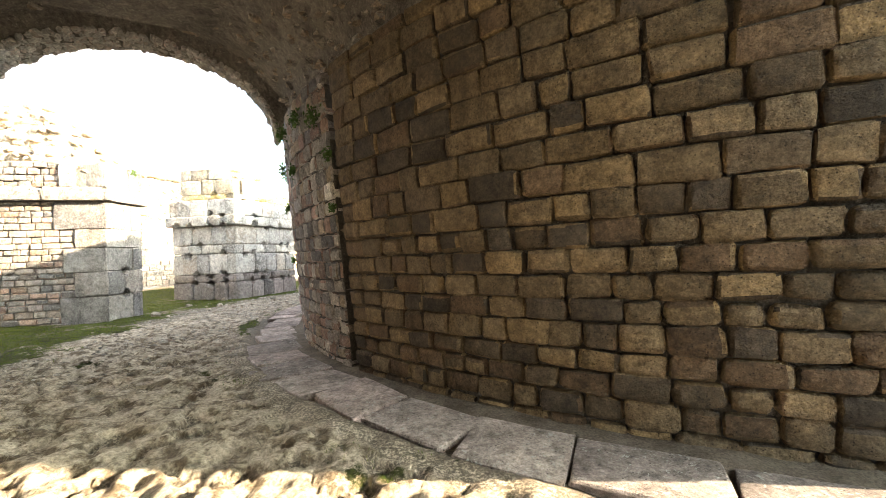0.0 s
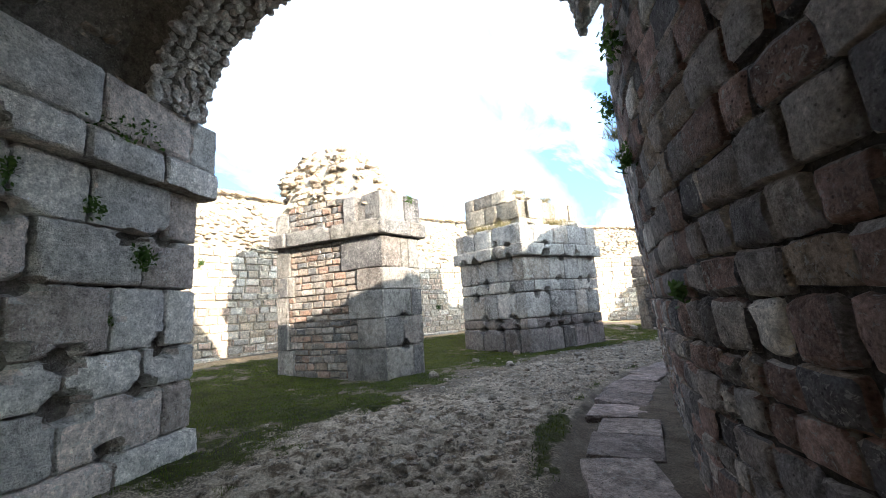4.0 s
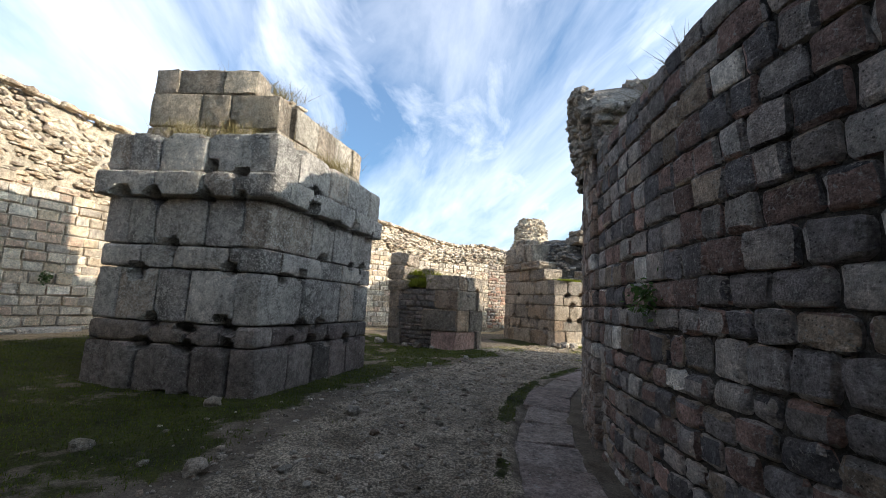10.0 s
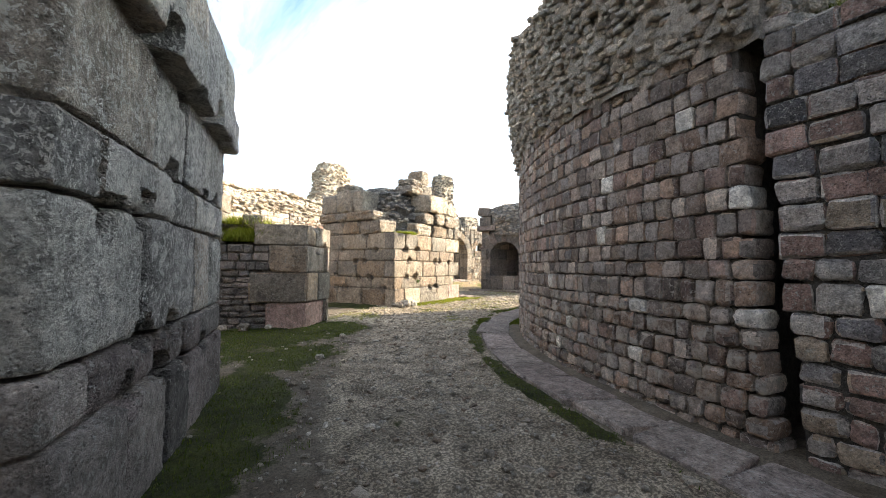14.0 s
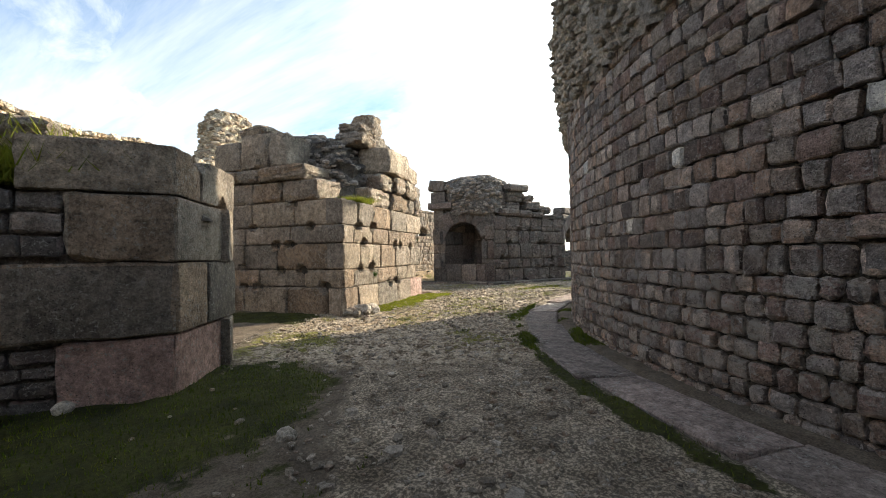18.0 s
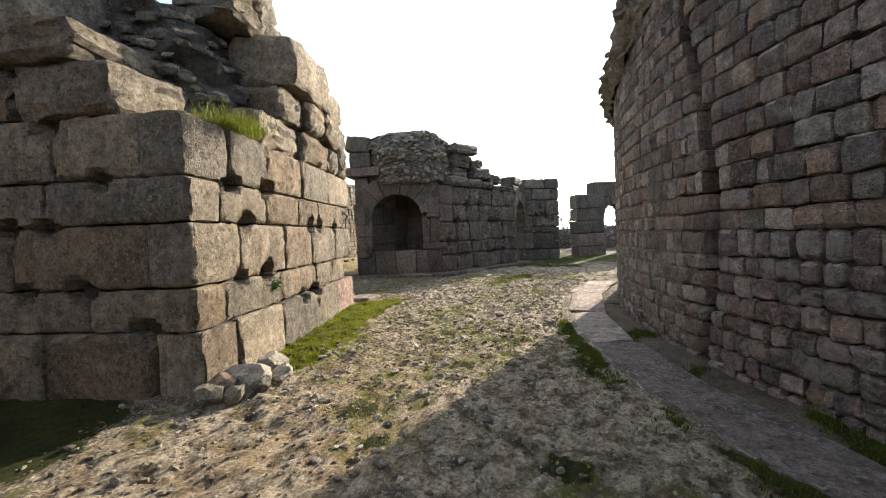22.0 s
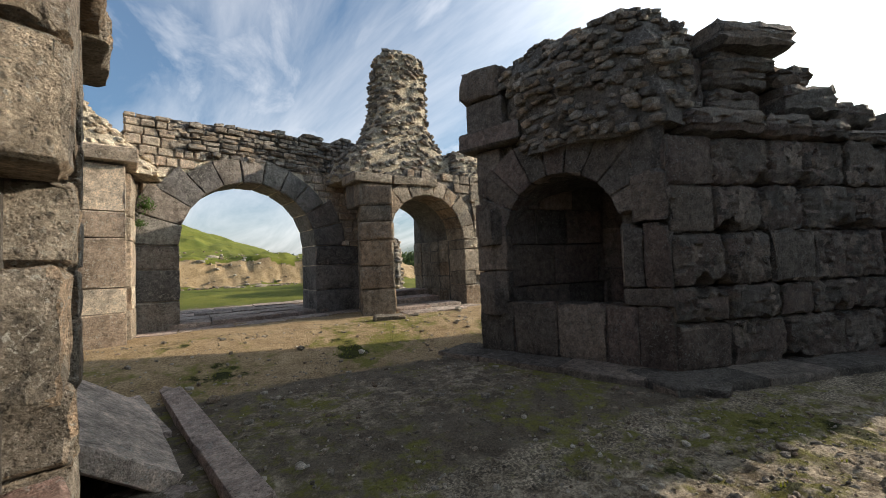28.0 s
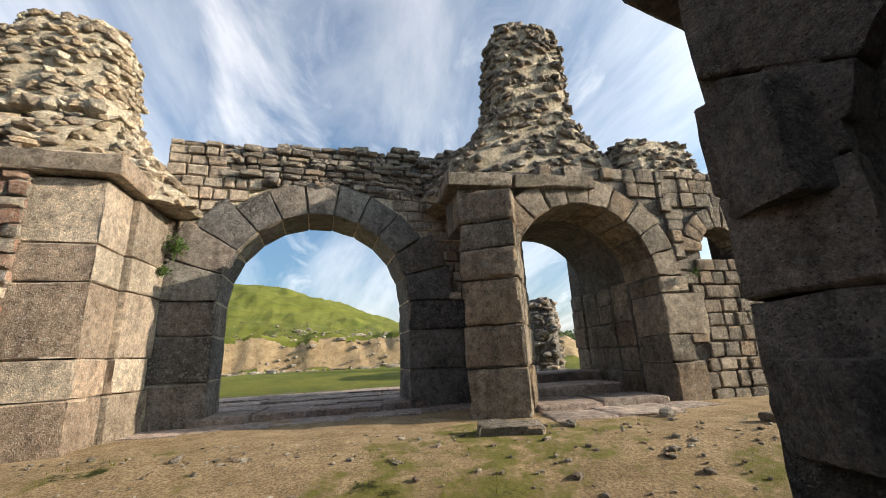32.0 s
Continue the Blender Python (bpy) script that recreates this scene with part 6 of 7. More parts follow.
prof = [(24.2, 0.0), (24.25, 0.2), (24.4, 0.45), (24.75, 0.62), (25.1, 0.82), (25.5, 1.0), (26.4, 1.0)]
for a in oa:
    zb, zt = ash_top(a) - 0.15, rub_top(a) + 0.25 * (float(vnoise(a * 0.9, 3.0, 4)) - 0.5)
    for r, s in prof:
        rub_p.append(pol(r - 24.08 + outer_r(a) + rng.normal(0, 0.05), a, zb + (zt - zb) * s + rng.normal(0, 0.03))[:])
    rub_p.append(pol(26.9, a, 0.0)[:])
k_ = len(prof) + 1
for i in range(len(oa) - 1):
    for k in range(k_ - 1):
        o = i * k_ + k
        rub_f.append((o, o + 1, o + k_ + 1, o + k_))
ow_rub = Pile()
for a in np.arange(99.8, 212, 0.42):
    zb, zt = ash_top(a), rub_top(a)
    for _ in range(16 if a > 112 else 10):
        s = rng.random()
        r = float(np.interp(s, [q[1] for q in prof], [q[0] for q in prof]))
        flat_band = s < 0.42
        q = pol(r - 24.1 + outer_r(a), a + rng.uniform(-0.25, 0.25), zb + (zt - zb) * s)
        out_v = (Vector((CX, CY, q.z)) - q).normalized()
        pebble(ow_rub, q[:], rng.uniform(0.09, 0.17) if flat_band else rng.uniform(0.07, 0.16), Vector((0, 0, 1)) + out_v * (0.15 if flat_band else 0.6), 0, 0.38 if flat_band else 0.55)
    pebble(ow_rub, pol(25.1 + outer_r(a) - 24.06, a, zt - 0.09)[:], rng.uniform(0.14, 0.25), (0, 0, 1), 0, 0.55)
foot = Pile()
for a0_, w in ((192.6, 1.6), (188.8, 1.9), (186.2, 1.2), (168, 1.2), (164, 1.5), (160.5, 1.3)):
    p, f = rbox(w, 0.55, 0.16, 0.03, 0.015, (4, 2, 1))
    rv = pol(1, a0_) - pol(0, a0_)
    foot.add(p, f, pol(outer_r(a0_) - 0.5, a0_, wall_base(a0_) + 0.12)[:], mat3((rv.y, -rv.x, 0), rv, (0, 0, 1)))

# ---- end wall with two arches ----
HZ = 0.44
qz = thing("gate_pier", (2.6, 36.8, HZ), "pale ashlar end pier with a moulded cap stone", "pier")
hq = [(3.02, 36.50), (1.75, 36.30), (1.6, 37.9), (2.95, 38.2)]
h_mid = np.mean(np.array(hq), 0)
cp, cf = prism(inset_quad(hq, 0.2), 0.2, 3.9)
part("core", cp, cf, M_CORE_DK, qz, smooth=False)
ph = Pile()
an, nn, lq = flat_frame(hq[0], hq[1], h_mid)
for (z0, z1), w in zip(stack([0.30, 1.05, 1.52, 2.45, 2.95, 3.85]), (1.05, 1.12, 1.1, 1.12, 1.1)):
    block(ph, hq[0], an, nn, 0, w, z0, z1, 0.7, 0.0, 0.025, 0.012)
ar, nr_, lr_ = flat_frame(hq[0], hq[3], h_mid)
for (z0, z1), w in zip(stack([0.30, 1.05, 1.52, 2.45, 2.95, 3.85]), (0.95, 0.8, 0.9, 1.0, 0.85)):
    block(ph, hq[0], ar, nr_, 0.7, 0.7 + w, z0, z1, 0.5, 0.0, 0.025, 0.012)
block(ph, hq[0], an, nn, -0.2, 1.15, 3.87, 4.16, 1.1, 0.16, 0.03, 0.012)
block(ph, hq[0], an, nn, 1.15, 2.4, 3.87, 4.16, 0.9, 0.10, 0.03, 0.012)
block(ph, hq[0], ar, nr_, 0.9, 1.7, 3.87, 4.16, 0.8, 0.18, 0.03, 0.012)
pieces(ph, "stone_block", M_TAN, qz, 300)

g0, g1 = (2.85, 38.10), (8.5, 39.2)
g_in = (5.0, 45.0)
an, nn, lg = flat_frame(g0, g1, g_in)
gate = thing("wall_gate", (5.3, 38.6, HZ), "ruined wall with a tall round arch of grey voussoirs", "wall", kind="structure")
GS, GR, GZS = 2.58, 1.66, 2.42
for p, f in (face_box(g0, an, nn, 0.05, GS - GR - 0.02, -0.05, -0.95, 0.2, 4.75), face_box(g0, an, nn, GS + GR + 0.02, lg, -0.05, -0.95, 0.2, 4.75), arch_infill(g0, an, nn, GS, GR + 0.03, GZS, 0, lg, 4.75, -0.05, -0.95)):
    part("core", p, f, M_LIME, gate, smooth=False)
pg, pg_small = Pile(), Pile()
for z0, z1 in stack([HZ, 1.12, 1.85, GZS]):
    block(pg, g0, an, nn, -0.05, GS - GR, z0, z1, 1.0, 0.03, 0.03, 0.014)
    block(pg, g0, an, nn, GS + GR, lg - 0.1, z0, z1, 1.0, 0.03, 0.03, 0.014)
ring(pg, g0, an, nn, GS, GR, GR + 0.62, GZS, 11, 1.02, 0.04, 0, 180, extra=[0.35, 0.38, 0.22, 0.0, 0.02, 0.05, 0.03, 0.02, 0.05, 0.3, 0.35])
for z0, z1 in course_list(GZS, 5.45, 0.17, 0.24):
    s = -0.1
    while s < lg + 0.3:
        w = rng.uniform(0.2, 0.38)
        m_s, m_z = s + w / 2 - GS, (z0 + z1) / 2 - GZS
        if math.hypot(m_s, m_z) > GR + 0.80 and not (z0 > 4.6 and 0.7 < s):
            block(pg_small, g0, an, nn, s, s + w, z0, z1, 0.3, 0.0 + rng.normal(0, 0.02), 0.03, 0.014, (1, 1, 1), gap=0.016)
        s += w
# thin flat stones of the broken upper wall
pg_top = Pile()
for z0, z1 in course_list(4.62, 5.8, 0.10, 0.15):
    s = 0.7 + rng.uniform(0, 0.15)
    while s < lg + 0.3:
        w = rng.uniform(0.16, 0.42)
        if z0 < 5.3 + 0.07 * s + rng.normal(0, 0.05):
            block(pg_top, g0, an, nn, s, s + w, z0, z1, 0.5, 0.02 + rng.normal(0, 0.04), 0.035, 0.02, (2, 1, 1), gap=0.02, tilt=rng.normal(0, 0.03))
        s += w
pieces(pg_top, "flat_stone", M_RUBBLE_DK, gate, 300)
pieces(pg, "voussoir", M_GREY, gate, 300)
pieces(pg_small, "small_stone", M_TAN, gate, 300)
mid_g = at_face(g0, an, nn, lg / 2 + 0.3, -0.5, 0)
mass("rubble_top", [(4.55, mid_g.x, mid_g.y, lg / 2 + 0.25, 0.47, 11), (5.15, mid_g.x, mid_g.y, lg / 2 + 0.25, 0.46, 11), (5.45, mid_g.x, mid_g.y, lg / 2 + 0.2, 0.40, 11)], M_CORE_DK, M_RUBBLE_DK, gate, 0.13, 0.06, 44, 1.2, 0, 0.35)

# second arch with its pilaster
pil = thing("gate_pilaster", (8.4, 37.5, HZ), "worn brown ashlar pilaster between the two arches", "pier")
hp = [(7.84, 37.27), (8.68, 36.96), (9.3, 38.5), (8.35, 38.9)]
hp_mid = np.mean(np.array(hp), 0)
pp = Pile()
HPC = stack([0.28, 1.12, 1.75, 2.45, 2.95, 3.4, 3.95])
for i in range(4):
    face_courses(pp, hp[i], hp[(i + 1) % 4], hp_mid, HPC, (0.85, 1.0), 0.42, i % 2, 0.42 if i % 2 else 0.0, 0.12, (0.05, 0.1), None, 0.035, 0.016)
cp, cf = prism(inset_quad(hp, 0.2), 0.2, 3.9)
part("core", cp, cf, M_CORE_DK, pil, smooth=False)
pieces(pp, "stone_block", M_BROWN, pil, 300)
a20, a21 = (7.84, 37.22), (13.9, 37.75)
an, nn, l2 = flat_frame(a20, a21, (10, 42))
S2, R2, Z2 = 2.18, 1.30, 2.50
arch2 = thing("wall_barrel", (10.2, 37.6, HZ), "ruined wall with a deep barrel arch and a broken window", "wall", kind="structure")
DEEP = 3.0
for p, f in (face_box(a20, an, nn, S2 + R2 + 0.02, S2 + R2 + 0.75, -0.06, -DEEP, 0.2, 4.3), arch_infill(a20, an, nn, S2, R2 + 0.03, Z2, 0, l2, 4.4, -0.06, -DEEP + 0.6),
             face_box(a20, an, nn, 0.0, S2 - R2 - 0.02, -0.35, -0.9, Z2 + 0.9, 4.4), face_box(a20, an, nn, S2 + R2 + 0.75, S2 + R2 + 1.05, -0.06, -0.7, 0.2, 4.3), face_box(a20, an, nn, S2 + R2 + 1.05, S2 + R2 + 1.95, -0.06, -0.7, 0.2, 2.72),
             face_box(a20, an, nn, S2 + R2 + 1.95, l2 + 2.5, -0.06, -0.7, 0.2, 4.2), face_box(a20, an, nn, S2 + R2 + 1.0, S2 + R2 + 2.0, -0.06, -0.7, 3.7, 4.2)):
    part("core", p, f, M_CORE_DK, arch2, smooth=False)
pg, pg_small = Pile(), Pile()
ring(pg, a20, an, nn, S2, R2, R2 + 0.5, Z2, 11, 0.9, 0.03, 0, 180, jit=0.016)
for z0, z1, w in ((HZ - 0.1, 1.05, 0.62), (1.05, 1.5, 0.45), (1.5, 2.2, 0.85), (2.2, 2.5, 0.6)):
    block(pg, a20, an, nn, S2 + R2, S2 + R2 + w, z0, z1, 0.8, 0.02, 0.03, 0.016)
for z0, z1 in stack([HZ - 0.1, 0.9, 1.35, 1.8, 2.2, 2.55, 3.0]):
    for o in np.arange(0.85, DEEP, 0.55):
        q0 = at_face(a20, an, nn, S2 + R2 + 0.0, -o, 0)
        block(pg, (q0.x, q0.y), -Vector(nn), -Vector(an), 0, 0.53, z0, z1 + rng.normal(0, 0.02), 0.3, rng.normal(0.0, 0.012), 0.03, 0.014) if z0 < 2.5 else None
ring(pg_small, a20, an, nn, S2 + R2 + 1.5, 0.45, 0.85, 2.95, 9, 0.5, 0.02, 0, 180)
for z0, z1 in course_list(HZ - 0.1, 4.55, 0.2, 0.3):
    s = S2 + R2 + 0.45
    while s < l2 + 2.4:
        w = rng.uniform(0.22, 0.42)
        ms, mz = s + w / 2, (z0 + z1) / 2
        in_win = abs(ms - (S2 + R2 + 1.5)) < 0.5 and 2.7 < mz < 3.0 or math.hypot(ms - (S2 + R2 + 1.5), max(0, mz - 2.95)) < 0.92 and mz > 2.72
        if not in_win and math.hypot(ms - S2, max(0, mz - Z2)) > R2 + 0.62 and not (mz < 2.5 and ms < S2 + R2 + 0.62):
            block(pg_small, a20, an, nn, s, s + w, z0, z1, 0.3, rng.normal(0, 0.02), 0.03, 0.014, (1, 1, 1), gap=0.016)
        s += w
s = 1.5
while s < S2 + R2 + 0.5:
    w = rng.uniform(0.22, 0.4)
    for z0, z1 in ((4.3, 4.55),) if s < 3.0 else ((3.7, 3.98), (3.98, 4.26), (4.26, 4.55)):
        if math.hypot(s + w / 2 - S2, (z0 + z1) / 2 - Z2) > R2 + 0.62:
            block(pg_small, a20, an, nn, s, s + w, z0, z1, 0.3, rng.normal(0, 0.02), 0.03, 0.014, (1, 1, 1), gap=0.016)
    s += w
block(pg, a20, an, nn, -0.18, 0.95, 4.02, 4.28, 0.9, 0.14, 0.03, 0.014)
block(pg, a20, an, nn, 1.0, 2.5, 4.05, 4.30, 0.8, 0.12, 0.03, 0.014, tilt=0.01)
block(pg, a20, an, nn, 0.0, 0.75, 3.4, 4.02, 0.6, 0.0, 0.03, 0.014)
pieces(pg, "stone_block", M_BROWN, arch2, 300)
pieces(pg_small, "small_stone", M_BROWN, arch2, 300)

# rubble stumps above the end wall
tower_r = thing("rubble_stump", (10.0, 38.8, 4.3), "tall stump of bare rubble core on the end wall", "ruin", "rubble stumps")
mass("rubble_core", [(4.25, 9.75, 38.7, 2.3, 0.75, 6), (5.0, 9.75, 38.75, 2.0, 0.7, 6), (5.5, 9.75, 38.8, 1.4, 0.65, 6), (5.9, 9.75, 38.8, 1.1, 0.62, 6), (6.4, 9.75, 38.8, 0.92, 0.6, 6), (7.8, 9.8, 38.8, 0.84, 0.55, 6), (8.55, 9.85, 38.8, 0.7, 0.5, 6)], M_LIME, M_RUBBLE_DK, tower_r, 0.15, 0.06, 34, 1.5, 0, 0.5)
low_r = thing("rubble_stump", (12.7, 38.6, 4.2), "low heap of rubble core on the end wall", "ruin", "rubble stumps")
mass("rubble_core", [(4.1, 12.35, 38.6, 1.1, 0.6, 8), (4.8, 12.35, 38.6, 1.0, 0.55, 8), (5.5, 12.3, 38.6, 0.85, 0.45, 8)], M_LIME, M_RUBBLE_DK, low_r, 0.14, 0.06, 26, 1.4, 0, 0.5)
tower_l = thing("rubble_stump", (0.4, 38.1, 4.1), "broad stump of pale rubble core above the curved wall", "ruin", "rubble stumps")
mass("rubble_core", [(3.9, 1.2, 37.7, 2.2, 0.8, 5), (4.6, 0.9, 38.0, 2.0, 0.9, 8), (5.3, 0.6, 38.2, 1.5, 0.85, 8), (6.2, 0.6, 38.3, 1.1, 0.75, 8), (7.4, 0.6, 38.4, 0.98, 0.65, 8), (7.9, 0.6, 38.4, 0.75, 0.5, 8)], M_LIME, M_RUBBLE, tower_l, 0.16, 0.06, 40, 1.6, 0, 0.5)

# paving through the arches
sill = thing("pavement_gate", (5.3, 39.5, HZ), "worn pinkish paving slabs through the arches", "pavement", kind="structure")
ps = Pile()
for row, (y0, y1, zt) in enumerate(((-0.75, -0.05, 0.46), (-0.05, 0.85, 0.56), (0.85, 1.7, 0.58), (1.7, 2.6, 0.6), (2.6, 3.6, 0.62))):
    x = 2.2 if row else 1.6
    end = 7.4 if row else 8.4
    while x < end:
        w = min(rng.uniform(0.8, 1.5), end - x + 0.01)
        p, f = rbox(w - 0.015, y1 - y0 - 0.015, 0.22, 0.02, 0.008, (3, 2, 1))
        ps.add(p, f, (x + w / 2, 38.25 + 0.2 * (x - 3) + (y0 + y1) / 2, zt - 0.11 + rng.normal(0, 0.006)))
        x += w
for x, y, w, d, zt in ((9.3, 36.9, 0.9, 0.7, 0.47), (10.2, 36.95, 1.0, 0.8, 0.48), (11.1, 37.2, 0.9, 0.7, 0.46), (9.4, 37.8, 1.0, 1.0, 0.55), (10.5, 37.9, 1.1, 1.0, 0.57), (9.9, 38.9, 1.9, 1.0, 0.72), (10.0, 39.9, 2.0, 1.0, 0.9)):
    p, f = rbox(w, d, 0.24, 0.03, 0.014, (3, 2, 1))
    ps.add(p, f, (x, y, zt - 0.12))
pieces(ps, "slab", M_SLAB, sill, 300)

# ---- the drum's and outer wall's stones ----
pieces(slabs, "slab", M_KERB, kerb, 300)
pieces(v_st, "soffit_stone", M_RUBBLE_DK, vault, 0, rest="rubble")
# pale stone paints daylight onto the soffit's open end; the rest stays dark
pieces(v_daylit_ring, "soffit_stone", M_PIER0, vault, 300, rest="edge_ring")
pieces(pa, "stone_block", M_GREY, pier_a, 300)
pieces(fill, "brick", M_BRICK, pier_a, 300)
pieces(pc, "stone_block", M_BROWN, pier_c, 300)
pieces(pc_red, "red_block", M_RED, pier_c, 300)
pieces(fill_c, "fill_stone", M_BASE, pier_c, 300)
pieces(foot, "foot_slab", M_WALL, wall_ring, 300)
part("rubble_core", rub_p, rub_f, M_LIME, wall_ring, smooth=False)
v, f = ow_rub.joined()
part("rubble", v, f, M_RUBBLE, wall_ring, smooth=False, kind="stuff")
part("rubble_core", rub_pts, rub_faces, M_CORE_MID, wall_drum, smooth=False)
part("earth_bank", bank_pts, bank_faces, M_BANK, wall_drum, "grassy earth on top of the wall")
v, f = drum_rub.joined()
part("rubble", v, f, M_RUBBLE_MID, wall_drum, smooth=False, kind="stuff")
pieces(pale, "pale_stone", M_PALE, wall_drum, 60)
near_to = lambda a_mid, z_mid: (lambda at: abs(math.degrees(math.atan2(at[1] - CY, at[0] - CX)) % 360 - a_mid) + 8 * max(0, at[2] - z_mid))
pieces(drum_in, "stone", M_DRUM_SHADE, wall_inner, 300, "masonry", inner_near)
pieces(drum_a, "stone", M_DRUM, wall_drum, 300, "masonry", way_near)
pieces(drum_b, "stone", M_DRUM_TAN, wall_mid, 300, "masonry", near_to(138, 2.2))
pieces(drum_c, "stone", M_DRUM_TAN, wall_last, 300, "masonry", near_to(108, 2.4))
pieces(ow_near, "stone", M_GATE, wall_ring, 250, "masonry", lambda at: abs(math.degrees(math.atan2(at[1] - CY, at[0] - CX)) - 99))
deg_of = lambda it: math.degrees(math.atan2(it[2][1] - CY, it[2][0] - CX)) % 360
ow_far = Pile()
ow_far.items = [it for it in ow.items if deg_of(it) >= 152]
ow.items = [it for it in ow.items if deg_of(it) < 152]
pieces(ow, "stone", M_WALL, wall_ring, 50, "masonry", near_to(118, 3.0))
pieces(ow_far, "stone", M_WALL, wall_ring2, 300, "masonry", near_to(182, 3.2))

# ---- loose things ----
def blades(name, label, spots, mat, height, width, lean=0.35):
    """Grass blades, one triangle each, at the given places."""
    n = len(spots)
    s = np.asarray(spots, float)
    t = rng.uniform(0, 6.283, n)
    h = height * rng.uniform(0.45, 1.25, n)
    w = width * rng.uniform(0.7, 1.3, n)
    dx, dy = np.cos(t) * w, np.sin(t) * w
    lx, ly = rng.normal(0, lean, n) * h, rng.normal(0, lean, n) * h
    v = np.stack([np.stack([s[:, 0] - dx, s[:, 1] - dy, s[:, 2] - 0.01], 1), np.stack([s[:, 0] + dx, s[:, 1] + dy, s[:, 2] - 0.01], 1), np.stack([s[:, 0] + lx, s[:, 1] + ly, s[:, 2] + h], 1)], 1).reshape(-1, 3)
    me = bpy.data.meshes.new(name)
    me.vertices.add(3 * n)
    me.vertices.foreach_set("co", v.astype(np.float32).ravel())
    me.loops.add(3 * n)
    me.loops.foreach_set("vertex_index", np.arange(3 * n, dtype=np.int32))
    me.polygons.add(n)
    me.polygons.foreach_set("loop_start", np.arange(0, 3 * n, 3, dtype=np.int32))
    me.update(calc_edges=True)
    me.materials.append(mat)
    return tagged(new(name, me), label, "grass", kind="stuff")


def turf_spots(count, a0, a1, r0, r1, least=0.45):
    """Random places on the turf."""
    out = []
    a, r = rng.uniform(a0, a1, count), np.sqrt(rng.uniform(r0 * r0, r1 * r1, count))
    i = np.clip(np.searchsorted(r_all, r) - 1, 0, nr - 2)
    j = np.clip(np.searchsorted(th_all, a) - 1, 0, nt - 2)
    x, y = CX + r * np.cos(np.radians(a)), CY + r * np.sin(np.radians(a))
    ok = turf[i, j] + 0.9 * (fbm(x * 5, y * 5, 77, 3) - 0.5) > least
    z = (GZ[i, j] + GZ[i + 1, j] + GZ[i, j + 1] + GZ[i + 1, j + 1]) / 4
    return np.stack([x, y, z], 1)[ok]


blades("grass", "short green turf between the piers", np.concatenate([turf_spots(150000, 132, 206, 14.2, 22.6), turf_spots(5000, 96, 130, 11.0, 11.5), turf_spots(9000, 100, 245, 11.9, 12.5), turf_spots(14000, 86, 130, 11.95, 12.35), turf_spots(7000, 96, 130, 11.0, 11.45)]), M_GRASS, 0.032, 0.006)
blades("moss", "yellow-green moss and grass along the ruined pier, coloured brighter as in sun", np.concatenate([turf_spots(30000, 96, 118, 15.3, 16.6), turf_spots(12000, 72, 108, 20.5, 25.5), turf_spots(16000, 72, 128, 12.4, 15.6), turf_spots(9000, 70, 90, 13.8, 15.6), turf_spots(9000, 42, 66, 14.5, 22)]), M_MOSS_SUN, 0.04, 0.006)


def tuft_spots(x, y, z, rx, ry, n, turn=0.0):
    p = rng.normal(0, 0.45, (n, 2)) * (rx, ry)
    c, s = math.cos(radians(turn)), math.sin(radians(turn))
    return np.stack([x + c * p[:, 0] - s * p[:, 1], y + s * p[:, 0] + c * p[:, 1], np.full(n, z) + rng.normal(0, 0.01, n)], 1)


# grass growing on the ruins
blades("grass_tuft", "bright grass on the low pier's broken top", np.concatenate([tuft_spots(c_mid[0] + 0.0, c_mid[1] - 0.25, 2.36, 0.9, 0.3, 2600, -24), tuft_spots(c_mid[0] - 0.5, c_mid[1] + 0.1, 2.6, 0.7, 0.4, 1500, -24), tuft_spots(c_mid[0] - 0.35, c_mid[1] - 0.3, 2.25, 0.9, 0.3, 3600, -24), tuft_spots(c_mid[0] - 0.6, c_mid[1] - 0.25, 2.15, 0.8, 0.25, 3000, -24)]), M_MOSS_SUN, 0.2, 0.008, 0.6)
blades("grass_tuft", "bright grass on the ledge of the ruined pier", tuft_spots(-0.35, 28.25, 2.88, 0.85, 0.5, 9000, 70), M_MOSS_SUN, 0.055, 0.005)
bk = []
for _ in range(42000):
    i_, k_2 = rng.integers(len(b_ang) - 1), rng.integers(1, 7)
    q0, q1 = np.array(bank_pts[i_ * 9 + k_2]), np.array(bank_pts[(i_ + 1) * 9 + k_2 + 1])
    bk.append(q0 + (q1 - q0) * rng.random())
blades("grass", "rough grass on top of the drum", np.array(bk), M_GRASS, 0.08, 0.007, 0.6)
dry = [tuft_spots(*pol(10.75 + drum_flare(a, 3.8), a)[:2], drum_ash(a) + 0.02, 0.15, 0.15, 160) for a in (171, 174.5, 178, 182, 186, 190.5)]
dry += [tuft_spots(b_mid[0] + dx, b_mid[1] + dy, z, 0.5, 0.5, 500) for dx, dy, z in ((0.3, -0.6, 5.5), (0.7, 0.7, 5.35), (-0.5, -0.6, 5.6), (1.35, -0.3, 4.2), (0.2, -1.55, 4.2), (-0.7, -1.45, 4.2))]
blades("dry_grass", "dry grass rooted on the ruins", np.concatenate(dry), M_DRY, 0.22, 0.005, 0.7)


